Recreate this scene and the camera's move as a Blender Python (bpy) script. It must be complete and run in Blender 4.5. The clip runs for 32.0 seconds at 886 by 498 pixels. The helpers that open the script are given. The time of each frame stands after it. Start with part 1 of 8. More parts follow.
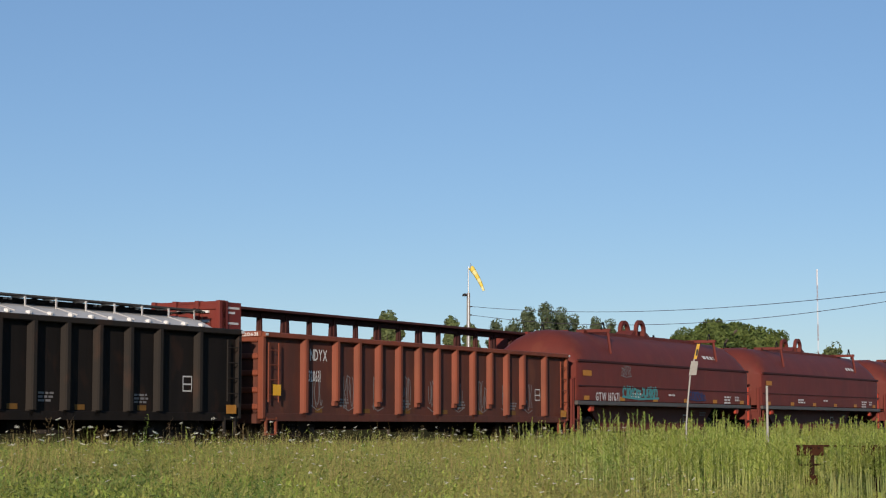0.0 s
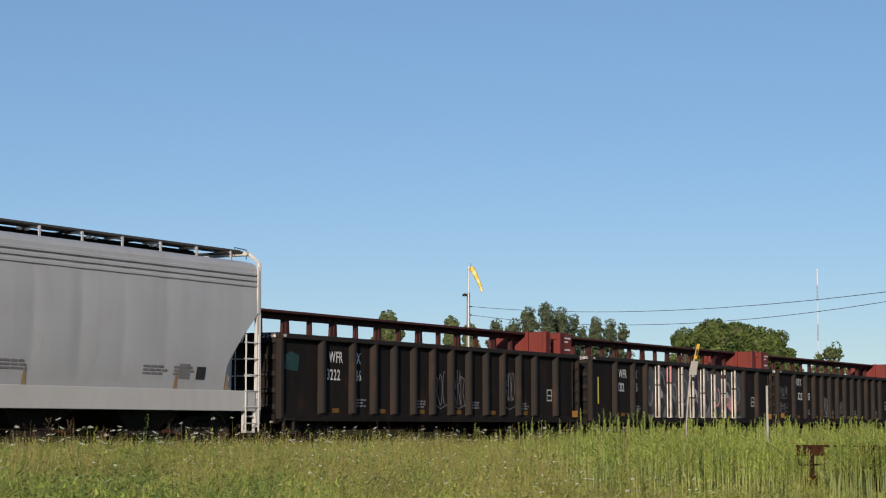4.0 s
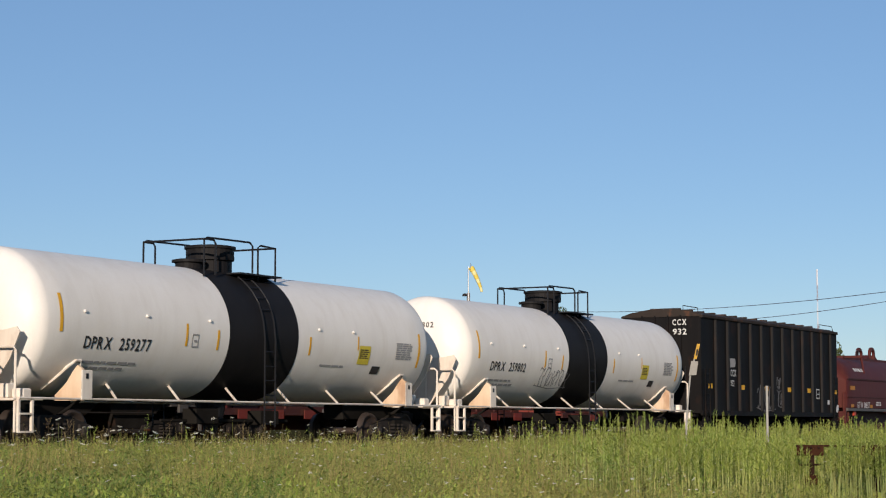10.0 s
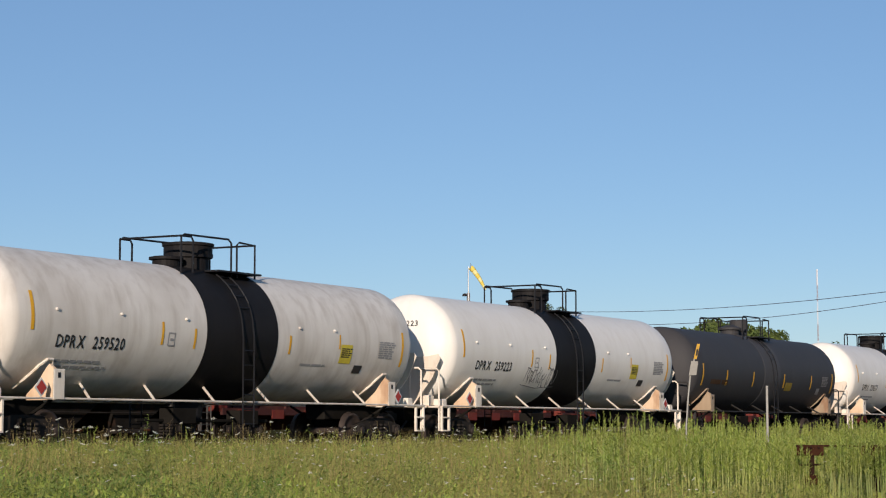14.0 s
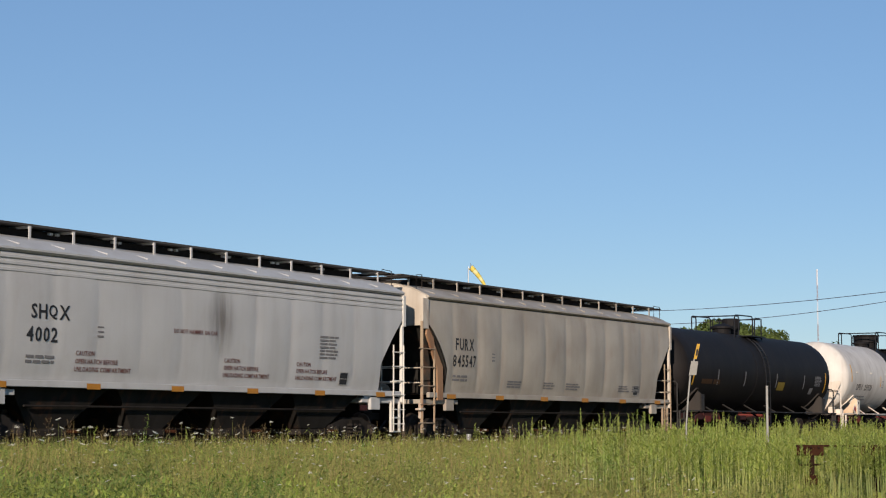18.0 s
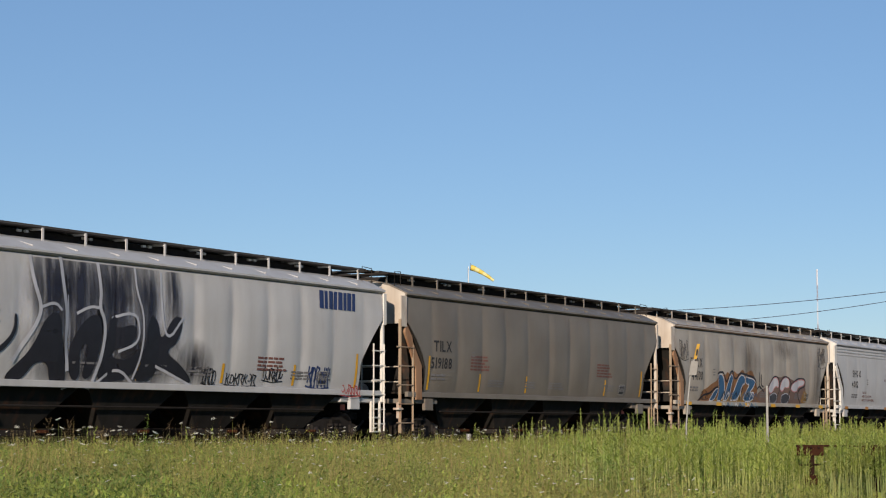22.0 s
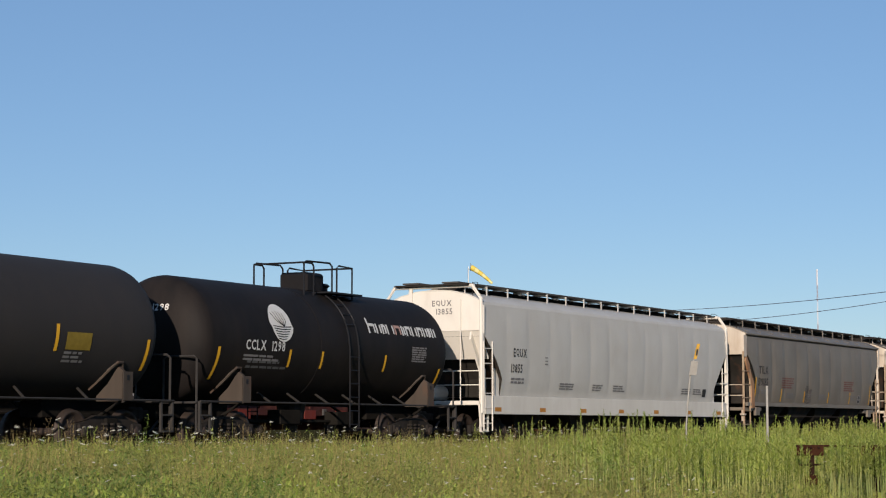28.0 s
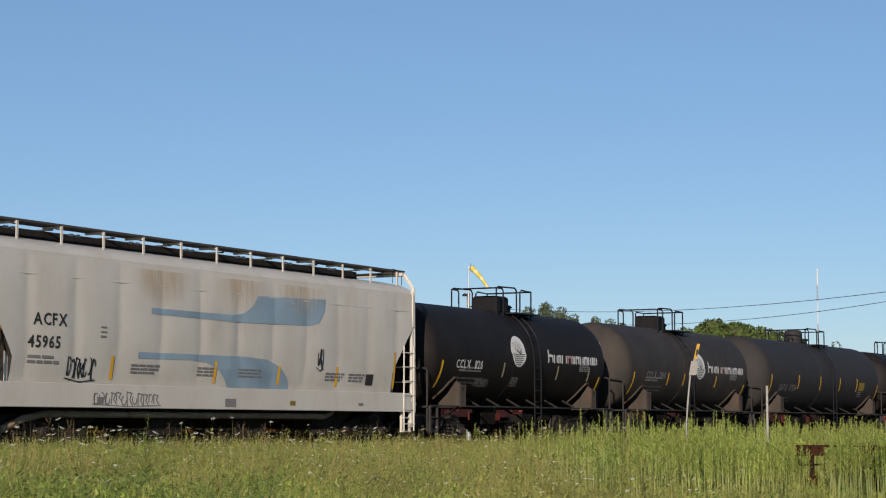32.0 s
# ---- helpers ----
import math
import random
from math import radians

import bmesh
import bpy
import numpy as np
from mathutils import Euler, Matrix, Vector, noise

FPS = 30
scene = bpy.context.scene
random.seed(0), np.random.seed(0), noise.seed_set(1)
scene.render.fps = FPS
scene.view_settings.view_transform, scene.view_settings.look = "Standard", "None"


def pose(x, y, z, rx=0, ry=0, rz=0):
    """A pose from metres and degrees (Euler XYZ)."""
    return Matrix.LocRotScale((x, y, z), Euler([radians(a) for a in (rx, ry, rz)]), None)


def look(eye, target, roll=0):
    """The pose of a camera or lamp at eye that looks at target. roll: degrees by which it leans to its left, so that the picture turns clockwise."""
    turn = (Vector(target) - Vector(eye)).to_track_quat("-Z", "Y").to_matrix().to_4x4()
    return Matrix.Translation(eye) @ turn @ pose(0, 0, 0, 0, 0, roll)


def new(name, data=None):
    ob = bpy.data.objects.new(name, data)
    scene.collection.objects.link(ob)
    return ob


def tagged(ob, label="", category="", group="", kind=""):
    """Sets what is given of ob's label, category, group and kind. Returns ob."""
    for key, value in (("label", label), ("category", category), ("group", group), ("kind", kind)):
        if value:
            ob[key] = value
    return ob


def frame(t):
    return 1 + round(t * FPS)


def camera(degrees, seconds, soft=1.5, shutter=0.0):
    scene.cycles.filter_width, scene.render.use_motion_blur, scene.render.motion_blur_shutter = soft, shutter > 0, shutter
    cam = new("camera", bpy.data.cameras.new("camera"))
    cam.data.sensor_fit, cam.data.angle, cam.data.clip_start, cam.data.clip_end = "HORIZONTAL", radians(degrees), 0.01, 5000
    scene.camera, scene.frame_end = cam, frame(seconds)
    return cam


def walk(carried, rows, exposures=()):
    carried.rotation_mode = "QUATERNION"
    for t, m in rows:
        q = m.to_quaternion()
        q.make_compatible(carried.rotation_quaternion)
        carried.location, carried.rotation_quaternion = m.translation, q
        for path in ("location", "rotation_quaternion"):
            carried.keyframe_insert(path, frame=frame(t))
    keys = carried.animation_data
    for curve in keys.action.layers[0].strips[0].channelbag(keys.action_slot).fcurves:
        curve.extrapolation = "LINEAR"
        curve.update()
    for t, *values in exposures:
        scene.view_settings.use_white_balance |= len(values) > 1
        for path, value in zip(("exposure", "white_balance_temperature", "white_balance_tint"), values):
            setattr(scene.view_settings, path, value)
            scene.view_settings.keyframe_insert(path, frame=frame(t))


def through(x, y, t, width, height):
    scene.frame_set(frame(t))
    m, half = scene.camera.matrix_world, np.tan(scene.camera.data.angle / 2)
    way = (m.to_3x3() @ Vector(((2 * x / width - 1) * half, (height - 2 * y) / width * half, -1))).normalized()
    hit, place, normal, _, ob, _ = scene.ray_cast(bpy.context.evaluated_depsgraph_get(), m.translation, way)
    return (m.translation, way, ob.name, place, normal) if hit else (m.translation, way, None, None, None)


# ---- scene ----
# The clip's camera stands on a tripod and does not move.
EYE = (0.0, 0.0, 1.60)
cam = camera(25.26, 32.0, soft=1.15)
STAND = pose(*EYE, 95.15, 0.0, 0.0)
walk(cam, [(0, STAND), (32, STAND)], exposures=[(0, 0.0, 5800, 13), (32, 0.0, 5800, 13)])

# ---- the track and the train's run ----
HEAD = 29.06                      # the track's heading, degrees to the right of the camera's
TURN = 90 - HEAD                  # a car's x axis runs along the track
SN, CS = math.sin(radians(HEAD)), math.cos(radians(HEAD))
ALONG = Vector((SN, CS, 0))
ASIDE = Vector((-CS, SN, 0))
SPEED = 13.41
RAIL_Z = 1.05
AXIS = Vector((0, 54.2, 0)) + 1.6 * ASIDE          # a point on the middle of the running track
TRACK_Q = AXIS.dot(ASIDE)
PARK_Q = 38.6                     # the parked train's track


def on_track(s, z=0.0, q=None):
    p = AXIS + s * ALONG + ((q - TRACK_Q) * ASIDE if q is not None else Vector())
    return pose(p.x, p.y, RAIL_Z + z, 0, 0, TURN)


# ---- light ----
SUN_EL, SUN_OFF = 15.0, 19.0
sx, sy = [-math.cos(radians(SUN_OFF)) * ALONG[i] - math.sin(radians(SUN_OFF)) * ASIDE[i] for i in (0, 1)]
world = bpy.data.worlds.new("sky")
scene.world = world
world.use_nodes = True
wt = world.node_tree
sky = wt.nodes.new("ShaderNodeTexSky")
sky.sky_type, sky.sun_disc = "NISHITA", False
sky.sun_elevation, sky.sun_rotation = radians(SUN_EL), math.atan2(sx, sy)
sky.altitude = 2600
sky.air_density, sky.dust_density, sky.ozone_density = 1.2, 0.0, 2.3
haze = wt.nodes.new("ShaderNodeMix")           # an even blue veil over the clear sky
haze.data_type = "RGBA"
haze.inputs[0].default_value = 0.30
haze.inputs[7].default_value = (3.05, 4.85, 7.0, 1)
wt.links.new(sky.outputs[0], haze.inputs[6])
wt.links.new(haze.outputs[2], wt.nodes["Background"].inputs[0])
wt.nodes["Background"].inputs[1].default_value = 0.0845
sun_data = bpy.data.lights.new("sun", "SUN")
sun_data.energy, sun_data.angle, sun_data.color = 5.4, radians(0.53), (1.0, 0.81, 0.59)
sun = new("sun", sun_data)
sun.matrix_world = look((sx * 60, sy * 60, 60 * math.tan(radians(SUN_EL))), (0, 0, 0))


# ---- materials ----
def nodes_of(name):
    m = bpy.data.materials.new(name)
    m.use_nodes = True
    return m, m.node_tree.nodes, m.node_tree.links, m.node_tree.nodes["Principled BSDF"]


def mix_colour(n, l, fac, a, b):
    x = n.new("ShaderNodeMix")
    x.data_type = "RGBA"
    for sock, v in ((x.inputs[0], fac), (x.inputs[6], a), (x.inputs[7], b)):
        if hasattr(v, "is_output"):
            l.new(v, sock)
        else:
            sock.default_value = v if isinstance(v, float) else (*v, 1)
    return x.outputs[2]


def noise_at(n, l, scale, detail=3.0, stretch=None, lo=0.4, hi=0.6):
    tc, mp, t, r = (n.new("ShaderNode" + k) for k in ("TexCoord", "Mapping", "TexNoise", "MapRange"))
    l.new(tc.outputs["Object"], mp.inputs[0])
    if stretch:
        mp.inputs["Scale"].default_value = stretch
    l.new(mp.outputs[0], t.inputs[0])
    t.inputs["Scale"].default_value, t.inputs["Detail"].default_value = scale, detail
    l.new(t.outputs[0], r.inputs[0])
    r.inputs[1].default_value, r.inputs[2].default_value = lo, hi
    return r.outputs[0]


def times(n, l, a, k):
    x = n.new("ShaderNodeMath")
    x.operation = "MULTIPLY"
    l.new(a, x.inputs[0])
    x.inputs[1].default_value = k
    return x.outputs[0]


def bump(n, l, b, height, strength, dist=0.02):
    x = n.new("ShaderNodeBump")
    x.inputs["Strength"].default_value, x.inputs["Distance"].default_value = strength, dist
    l.new(height, x.inputs["Height"])
    l.new(x.outputs[0], b.inputs["Normal"])


def paint(name, col, dirt=(0.10, 0.085, 0.07), grime=0.45, streak=0.35, rust=0.0, rough=0.5, metal=0.0, spec=0.25, grain=0.08):
    """Weathered paint: broad stains, vertical runs, fine grain and spots of rust."""
    m, n, l, b = nodes_of(name)
    c = mix_colour(n, l, times(n, l, noise_at(n, l, 0.7, 4, None, 0.35, 0.75), grime), col, dirt)
    c = mix_colour(n, l, times(n, l, noise_at(n, l, 1.0, 4, (3.2, 3.2, 0.22), 0.45, 0.75), streak), c, dirt)
    if rust:
        c = mix_colour(n, l, times(n, l, noise_at(n, l, 2.3, 6, (1, 1, 0.5), 0.56, 0.68), rust), c, (0.20, 0.075, 0.03))
    fine = noise_at(n, l, 26, 2, None, 0.2, 0.8)
    c = mix_colour(n, l, times(n, l, fine, grain), c, [v * 0.5 for v in col])
    l.new(c, b.inputs["Base Color"])
    b.inputs["Roughness"].default_value, b.inputs["Metallic"].default_value = rough, metal
    b.inputs["Specular IOR Level"].default_value = spec
    bump(n, l, b, noise_at(n, l, 1.6, 3, (1, 1, 0.4), 0.2, 0.8), 0.12, 0.03)
    return m


def plain(name, col, rough=0.6, metal=0.0, vary=0.25, scale=5.0, spec=0.2):
    m, n, l, b = nodes_of(name)
    c = mix_colour(n, l, times(n, l, noise_at(n, l, scale, 4, None, 0.3, 0.7), vary), col, [v * 0.45 for v in col])
    l.new(c, b.inputs["Base Color"])
    b.inputs["Roughness"].default_value, b.inputs["Metallic"].default_value = rough, metal
    b.inputs["Specular IOR Level"].default_value = spec
    return m


def stain(name, col, cx, cz, rx, rz, strength=0.8, rough=0.75):
    """A soft-edged stain or spray cloud on a car's side, thinning out from its middle and broken by fine runs."""
    m, n, l, b = nodes_of(name)
    tc, mp, ln, r = (n.new("ShaderNode" + k) for k in ("TexCoord", "Mapping", "VectorMath", "MapRange"))
    l.new(tc.outputs["Object"], mp.inputs[0])
    mp.inputs["Location"].default_value = (-cx / rx, 0, -cz / rz)
    mp.inputs["Scale"].default_value = (1 / rx, 0, 1 / rz)
    ln.operation = "LENGTH"
    l.new(mp.outputs[0], ln.inputs[0])
    l.new(ln.outputs["Value"], r.inputs[0])
    r.inputs[1].default_value, r.inputs[2].default_value, r.inputs[3].default_value, r.inputs[4].default_value = 0.15, 1.0, strength, 0.0
    x = n.new("ShaderNodeMath")
    x.operation = "MULTIPLY"
    l.new(r.outputs[0], x.inputs[0])
    l.new(noise_at(n, l, 1.0, 5, (5, 5, 0.6), 0.25, 0.55), x.inputs[1])
    l.new(x.outputs[0], b.inputs["Alpha"])
    b.inputs["Base Color"].default_value = (*col, 1)
    b.inputs["Roughness"].default_value = rough
    b.inputs["Specular IOR Level"].default_value = 0.1
    return m


def growing(name, a, b_col, rough=0.7, through=0.33, dry=0.30):
    """Leaf colour that differs from blade to blade and lets some light through."""
    m, n, l, b = nodes_of(name)
    g = n.new("ShaderNodeNewGeometry")
    c = mix_colour(n, l, g.outputs["Random Per Island"], a, b_col)
    patch = mix_colour(n, l, times(n, l, noise_at(n, l, 0.45, 3, (1, 0.5, 1), 0.42, 0.62), dry), c, (0.30, 0.22, 0.075))
    patch = mix_colour(n, l, times(n, l, noise_at(n, l, 1.9, 3, (1, 0.5, 1), 0.42, 0.66), 0.5), patch, [v * 0.45 for v in a])
    patch = mix_colour(n, l, times(n, l, noise_at(n, l, 0.8, 2, (1, 0.5, 1), 0.55, 0.7), 0.35), patch, [v * k for v, k in zip(a, (0.45, 0.75, 0.9))])
    l.new(patch, b.inputs["Base Color"])
    b.inputs["Roughness"].default_value = rough
    b.inputs["Specular IOR Level"].default_value = 0.2
    t, s = n.new("ShaderNodeBsdfTranslucent"), n.new("ShaderNodeMixShader")
    l.new(patch, t.inputs[0])
    s.inputs[0].default_value = through
    l.new(b.outputs[0], s.inputs[1])
    l.new(t.outputs[0], s.inputs[2])
    l.new(s.outputs[0], n["Material Output"].inputs[0])
    return m


M = dict(
    steel=plain("dark_steel", (0.032, 0.028, 0.025), 0.85, 0.0, 0.5, 5, 0.05),
    under=plain("underframe_black", (0.018, 0.0165, 0.0145), 0.95, 0.0, 0.6, 1.3, 0.0),
    wheel=plain("worn_wheel_steel", (0.055, 0.042, 0.035), 0.6, 0.3, 0.4),
    rail=plain("rail_steel", (0.20, 0.13, 0.09), 0.5, 0.5, 0.4),
    tie=plain("wooden_tie", (0.09, 0.065, 0.045), 0.9),
    old_iron=plain("dark_old_iron", (0.030, 0.016, 0.011), 0.9, 0.0, 0.7, 14, 0.05),
    rusty=plain("rusty_iron", (0.050, 0.021, 0.011), 0.9, 0.0, 0.8, 14, 0.05),
    black=plain("black_paint", (0.014, 0.014, 0.016), 0.5, 0.0, 0.3),
    letter_black=plain("black_lettering", (0.03, 0.03, 0.032), 0.6, 0.0, 0.15),
    letter_white=plain("white_lettering", (0.62, 0.61, 0.58), 0.6, 0.0, 0.25),
    letter_pinkish=plain("worn_reddish_lettering", (0.42, 0.27, 0.22), 0.65, 0.0, 0.3),
    letter_grey=plain("faded_lettering", (0.20, 0.19, 0.185), 0.7, 0.0, 0.3),
    letter_faint=plain("bleached_lettering", (0.42, 0.40, 0.36), 0.7, 0.0, 0.3),
    letter_red=plain("red_lettering", (0.19, 0.085, 0.068), 0.7, 0.0, 0.3),
    tank_letter=plain("worn_tank_lettering", (0.10, 0.097, 0.094), 0.7, 0.0, 0.3),
    letter_tan=plain("orange_lettering", (0.060, 0.030, 0.012), 0.7, 0.0, 0.3),
    reflector=plain("yellow_reflector", (0.75, 0.40, 0.02), 0.45, 0.0, 0.2),
    orange=plain("orange_reflector", (0.46, 0.20, 0.025), 0.5, 0.0, 0.3),
    dull_orange=plain("grimy_orange_reflector", (0.17, 0.085, 0.018), 0.7, 0.0, 0.4),
    dull_reflector=plain("bleached_reflector", (0.36, 0.31, 0.18), 0.6, 0.0, 0.3),
    dull_yellow=plain("faded_yellow_placard", (0.24, 0.17, 0.025), 0.6, 0.0, 0.4, 9),
    yellow=plain("yellow_placard", (0.62, 0.50, 0.05), 0.55, 0.0, 0.2),
    white=plain("white_plate", (0.66, 0.65, 0.62), 0.55, 0.0, 0.15),
    navy=plain("navy_paint", (0.03, 0.05, 0.14), 0.6, 0.0, 0.2),
    letter_mid=plain("fine_grey_lettering", (0.34, 0.33, 0.32), 0.7, 0.0, 0.3),
    saddle_cream=paint("rust_stained_cream", (0.72, 0.58, 0.42), (0.36, 0.17, 0.06), 0.75, 0.5, 0.4, 0.6),
    cream=paint("cream_paint", (0.78, 0.72, 0.62), (0.30, 0.17, 0.08), 0.3, 0.35, 0.25, 0.5),
)


# ---- mesh helpers ----
def part(name, bm, material, parent, label="", smooth=False, place=None):
    """Links a bmesh as one mesh object under a thing or a part."""
    me = bpy.data.meshes.new(name)
    bm.to_mesh(me)
    bm.free()
    return part_of(name, me, material, parent, label, smooth, place)


def part_of(name, me, material, parent, label="", smooth=False, place=None):
    if material and not me.materials:
        me.materials.append(material)
    if smooth:
        me.shade_smooth()
    ob = new(name, me)
    ob.parent = parent
    if place is not None:
        ob.matrix_basis = place
    if label:
        tagged(ob, label)
    return ob


def thing(name, label, category, group="", m=None, kind=""):
    ob = new(name)
    tagged(ob, label, category, group, kind)
    if m is not None:
        ob.matrix_basis = m
    return ob


def box(bm, x0, x1, y0, y1, z0, z1, bevel=0.0):
    v = [bm.verts.new((x, y, z)) for x in (x0, x1) for y in (y0, y1) for z in (z0, z1)]
    f = [bm.faces.new([v[i] for i in q]) for q in ((0, 1, 3, 2), (4, 6, 7, 5), (0, 4, 5, 1), (2, 3, 7, 6), (0, 2, 6, 4), (1, 5, 7, 3))]
    if bevel:
        bmesh.ops.bevel(bm, geom=list({e for q in f for e in q.edges}), offset=bevel, segments=1, affect="EDGES")
    return bm


def boxes(rows, bevel=0.0):
    bm = bmesh.new()
    for r in rows:
        box(bm, *r, bevel)
    return bm


def tube(bm, pts, r, n=6):
    """A round bar along a line of points."""
    pts = [Vector(p) for p in pts]
    rings = []
    for i, p in enumerate(pts):
        d = (pts[min(i + 1, len(pts) - 1)] - pts[max(i - 1, 0)]).normalized()
        a = d.cross(Vector((0, 0, 1)) if abs(d.z) < 0.9 else Vector((1, 0, 0))).normalized()
        b = d.cross(a)
        rings.append([bm.verts.new(p + r * (math.cos(2 * math.pi * k / n) * a + math.sin(2 * math.pi * k / n) * b)) for k in range(n)])
    for q, w in zip(rings, rings[1:]):
        for k in range(n):
            bm.faces.new((q[k], q[(k + 1) % n], w[(k + 1) % n], w[k]))
    bm.faces.new(rings[0][::-1])
    bm.faces.new(rings[-1])
    return bm


def tubes(lines, r, n=6):
    bm = bmesh.new()
    for pts in lines:
        tube(bm, pts, r, n)
    return bm


def slab(bm, poly, axis, a, b):
    """A flat outline, thickened from a to b along an axis (0 x, 1 y, 2 z)."""
    def at(p, w):
        c = list(p)
        c.insert(axis, w)
        return c
    lo, hi = [bm.verts.new(at(p, a)) for p in poly], [bm.verts.new(at(p, b)) for p in poly]
    bm.faces.new(lo)
    bm.faces.new(hi[::-1])
    for i in range(len(poly)):
        j = (i + 1) % len(poly)
        bm.faces.new((lo[i], lo[j], hi[j], hi[i]))
    bmesh.ops.recalc_face_normals(bm, faces=bm.faces[:])
    return bm


def lathe(bm, prof, n=32, axis="x", centre=(0, 0, 0)):
    """A turned form: prof holds (along, radius)."""
    rings = []
    for s, r in prof:
        ring = []
        for k in range(n):
            c, d = r * math.cos(2 * math.pi * k / n), r * math.sin(2 * math.pi * k / n)
            p = (s, c, d) if axis == "x" else (c, s, d) if axis == "y" else (c, d, s)
            ring.append(bm.verts.new(Vector(p) + Vector(centre)))
        rings.append(ring)
    for q, w in zip(rings, rings[1:]):
        for k in range(n):
            bm.faces.new((q[k], q[(k + 1) % n], w[(k + 1) % n], w[k]))
    bm.faces.new(rings[0][::-1])
    bm.faces.new(rings[-1])
    bmesh.ops.recalc_face_normals(bm, faces=bm.faces[:])
    return bm


# ---- lettering ----
GLYPHS = {}


def load_glyphs(chars):
    obs = []
    for c in chars:
        cu = bpy.data.curves.new("glyph", "FONT")
        cu.body, cu.size, cu.resolution_u, cu.offset = c, 1.0, 2, 0.018
        obs.append((c, cu, new("glyph", cu)))
    bpy.context.view_layer.update()
    dg = bpy.context.evaluated_depsgraph_get()
    for c, cu, ob in obs:
        me = bpy.data.meshes.new_from_object(ob.evaluated_get(dg))
        v = [(p.co.x, p.co.y) for p in me.vertices]
        x0, x1 = min(p[0] for p in v), max(p[0] for p in v)
        y0, y1 = min(p[1] for p in v), max(p[1] for p in v)
        GLYPHS[c] = ([((x - x0), (y - y0) / (y1 - y0)) for x, y in v], [tuple(p.vertices) for p in me.polygons], x1 - x0, 1 / (y1 - y0))
        bpy.data.objects.remove(ob)
        bpy.data.curves.remove(cu)
        bpy.data.meshes.remove(me)


load_glyphs("ABCDEFGHILMNOPQRSTUWXY0123456789")


def word(text, x, z, h, wide=1.0, gap=0.18):
    """Polygons of a word whose lower left corner is at (x, z), h high."""
    out, px = [], x
    for c in text:
        if c == " ":
            px += h * 0.45
            continue
        v, f, w, k = GLYPHS[c]
        out += [[(px + v[i][0] * k * h * wide, z + v[i][1] * h) for i in q] for q in f]
        px += w * k * h * wide + gap * h
    return out


def rect(x0, z0, x1, z1):
    return [(x0, z0), (x1, z0), (x1, z1), (x0, z1)]


def bars(rng, x, z, w, rows, h=0.05, lead=1.7, words=3):
    """Lines of small writing, too small to read."""
    out = []
    for i in range(rows):
        px = x
        end = x + w * rng.uniform(0.75, 1.0)
        while px < end - 0.05:
            ln = min(end - px, w / words * rng.uniform(0.5, 1.2))
            out.append(rect(px, z - i * h * lead, px + ln, z - i * h * lead + h))
            px += ln + h * 0.8
    return out


def stroke(pts, w):
    """A flat brush line through points (x, z), mitred at its bends."""
    edge = []
    for i, (x, z) in enumerate(pts):
        dirs = []
        for p, q in ((i - 1, i), (i, i + 1)):
            if p >= 0 and q < len(pts):
                dx, dz = pts[q][0] - pts[p][0], pts[q][1] - pts[p][1]
                k = max(1e-6, math.hypot(dx, dz))
                dirs.append((dx / k, dz / k))
        tx, tz = sum(d[0] for d in dirs), sum(d[1] for d in dirs)
        k = math.hypot(tx, tz)
        tx, tz = (tx / k, tz / k) if k > 0.3 else dirs[0]
        s = w / 2 / max(0.6, tx * dirs[0][0] + tz * dirs[0][1])
        edge.append(((x - tz * s, z + tx * s), (x + tz * s, z - tx * s)))
    return [[a[0], b[0], b[1], a[1]] for a, b in zip(edge, edge[1:])]


def curvy(pts, closed=False, rounds=2):
    """Rounds the corners of an outline or a brush line by cutting them off."""
    for _ in range(rounds):
        out = []
        pairs = list(zip(pts, pts[1:] + pts[:1])) if closed else list(zip(pts, pts[1:]))
        for (ax, az), (bx_, bz) in pairs:
            out += [(ax * 0.75 + bx_ * 0.25, az * 0.75 + bz * 0.25), (ax * 0.25 + bx_ * 0.75, az * 0.25 + bz * 0.75)]
        pts = out if closed else [pts[0]] + out + [pts[-1]]
    return pts


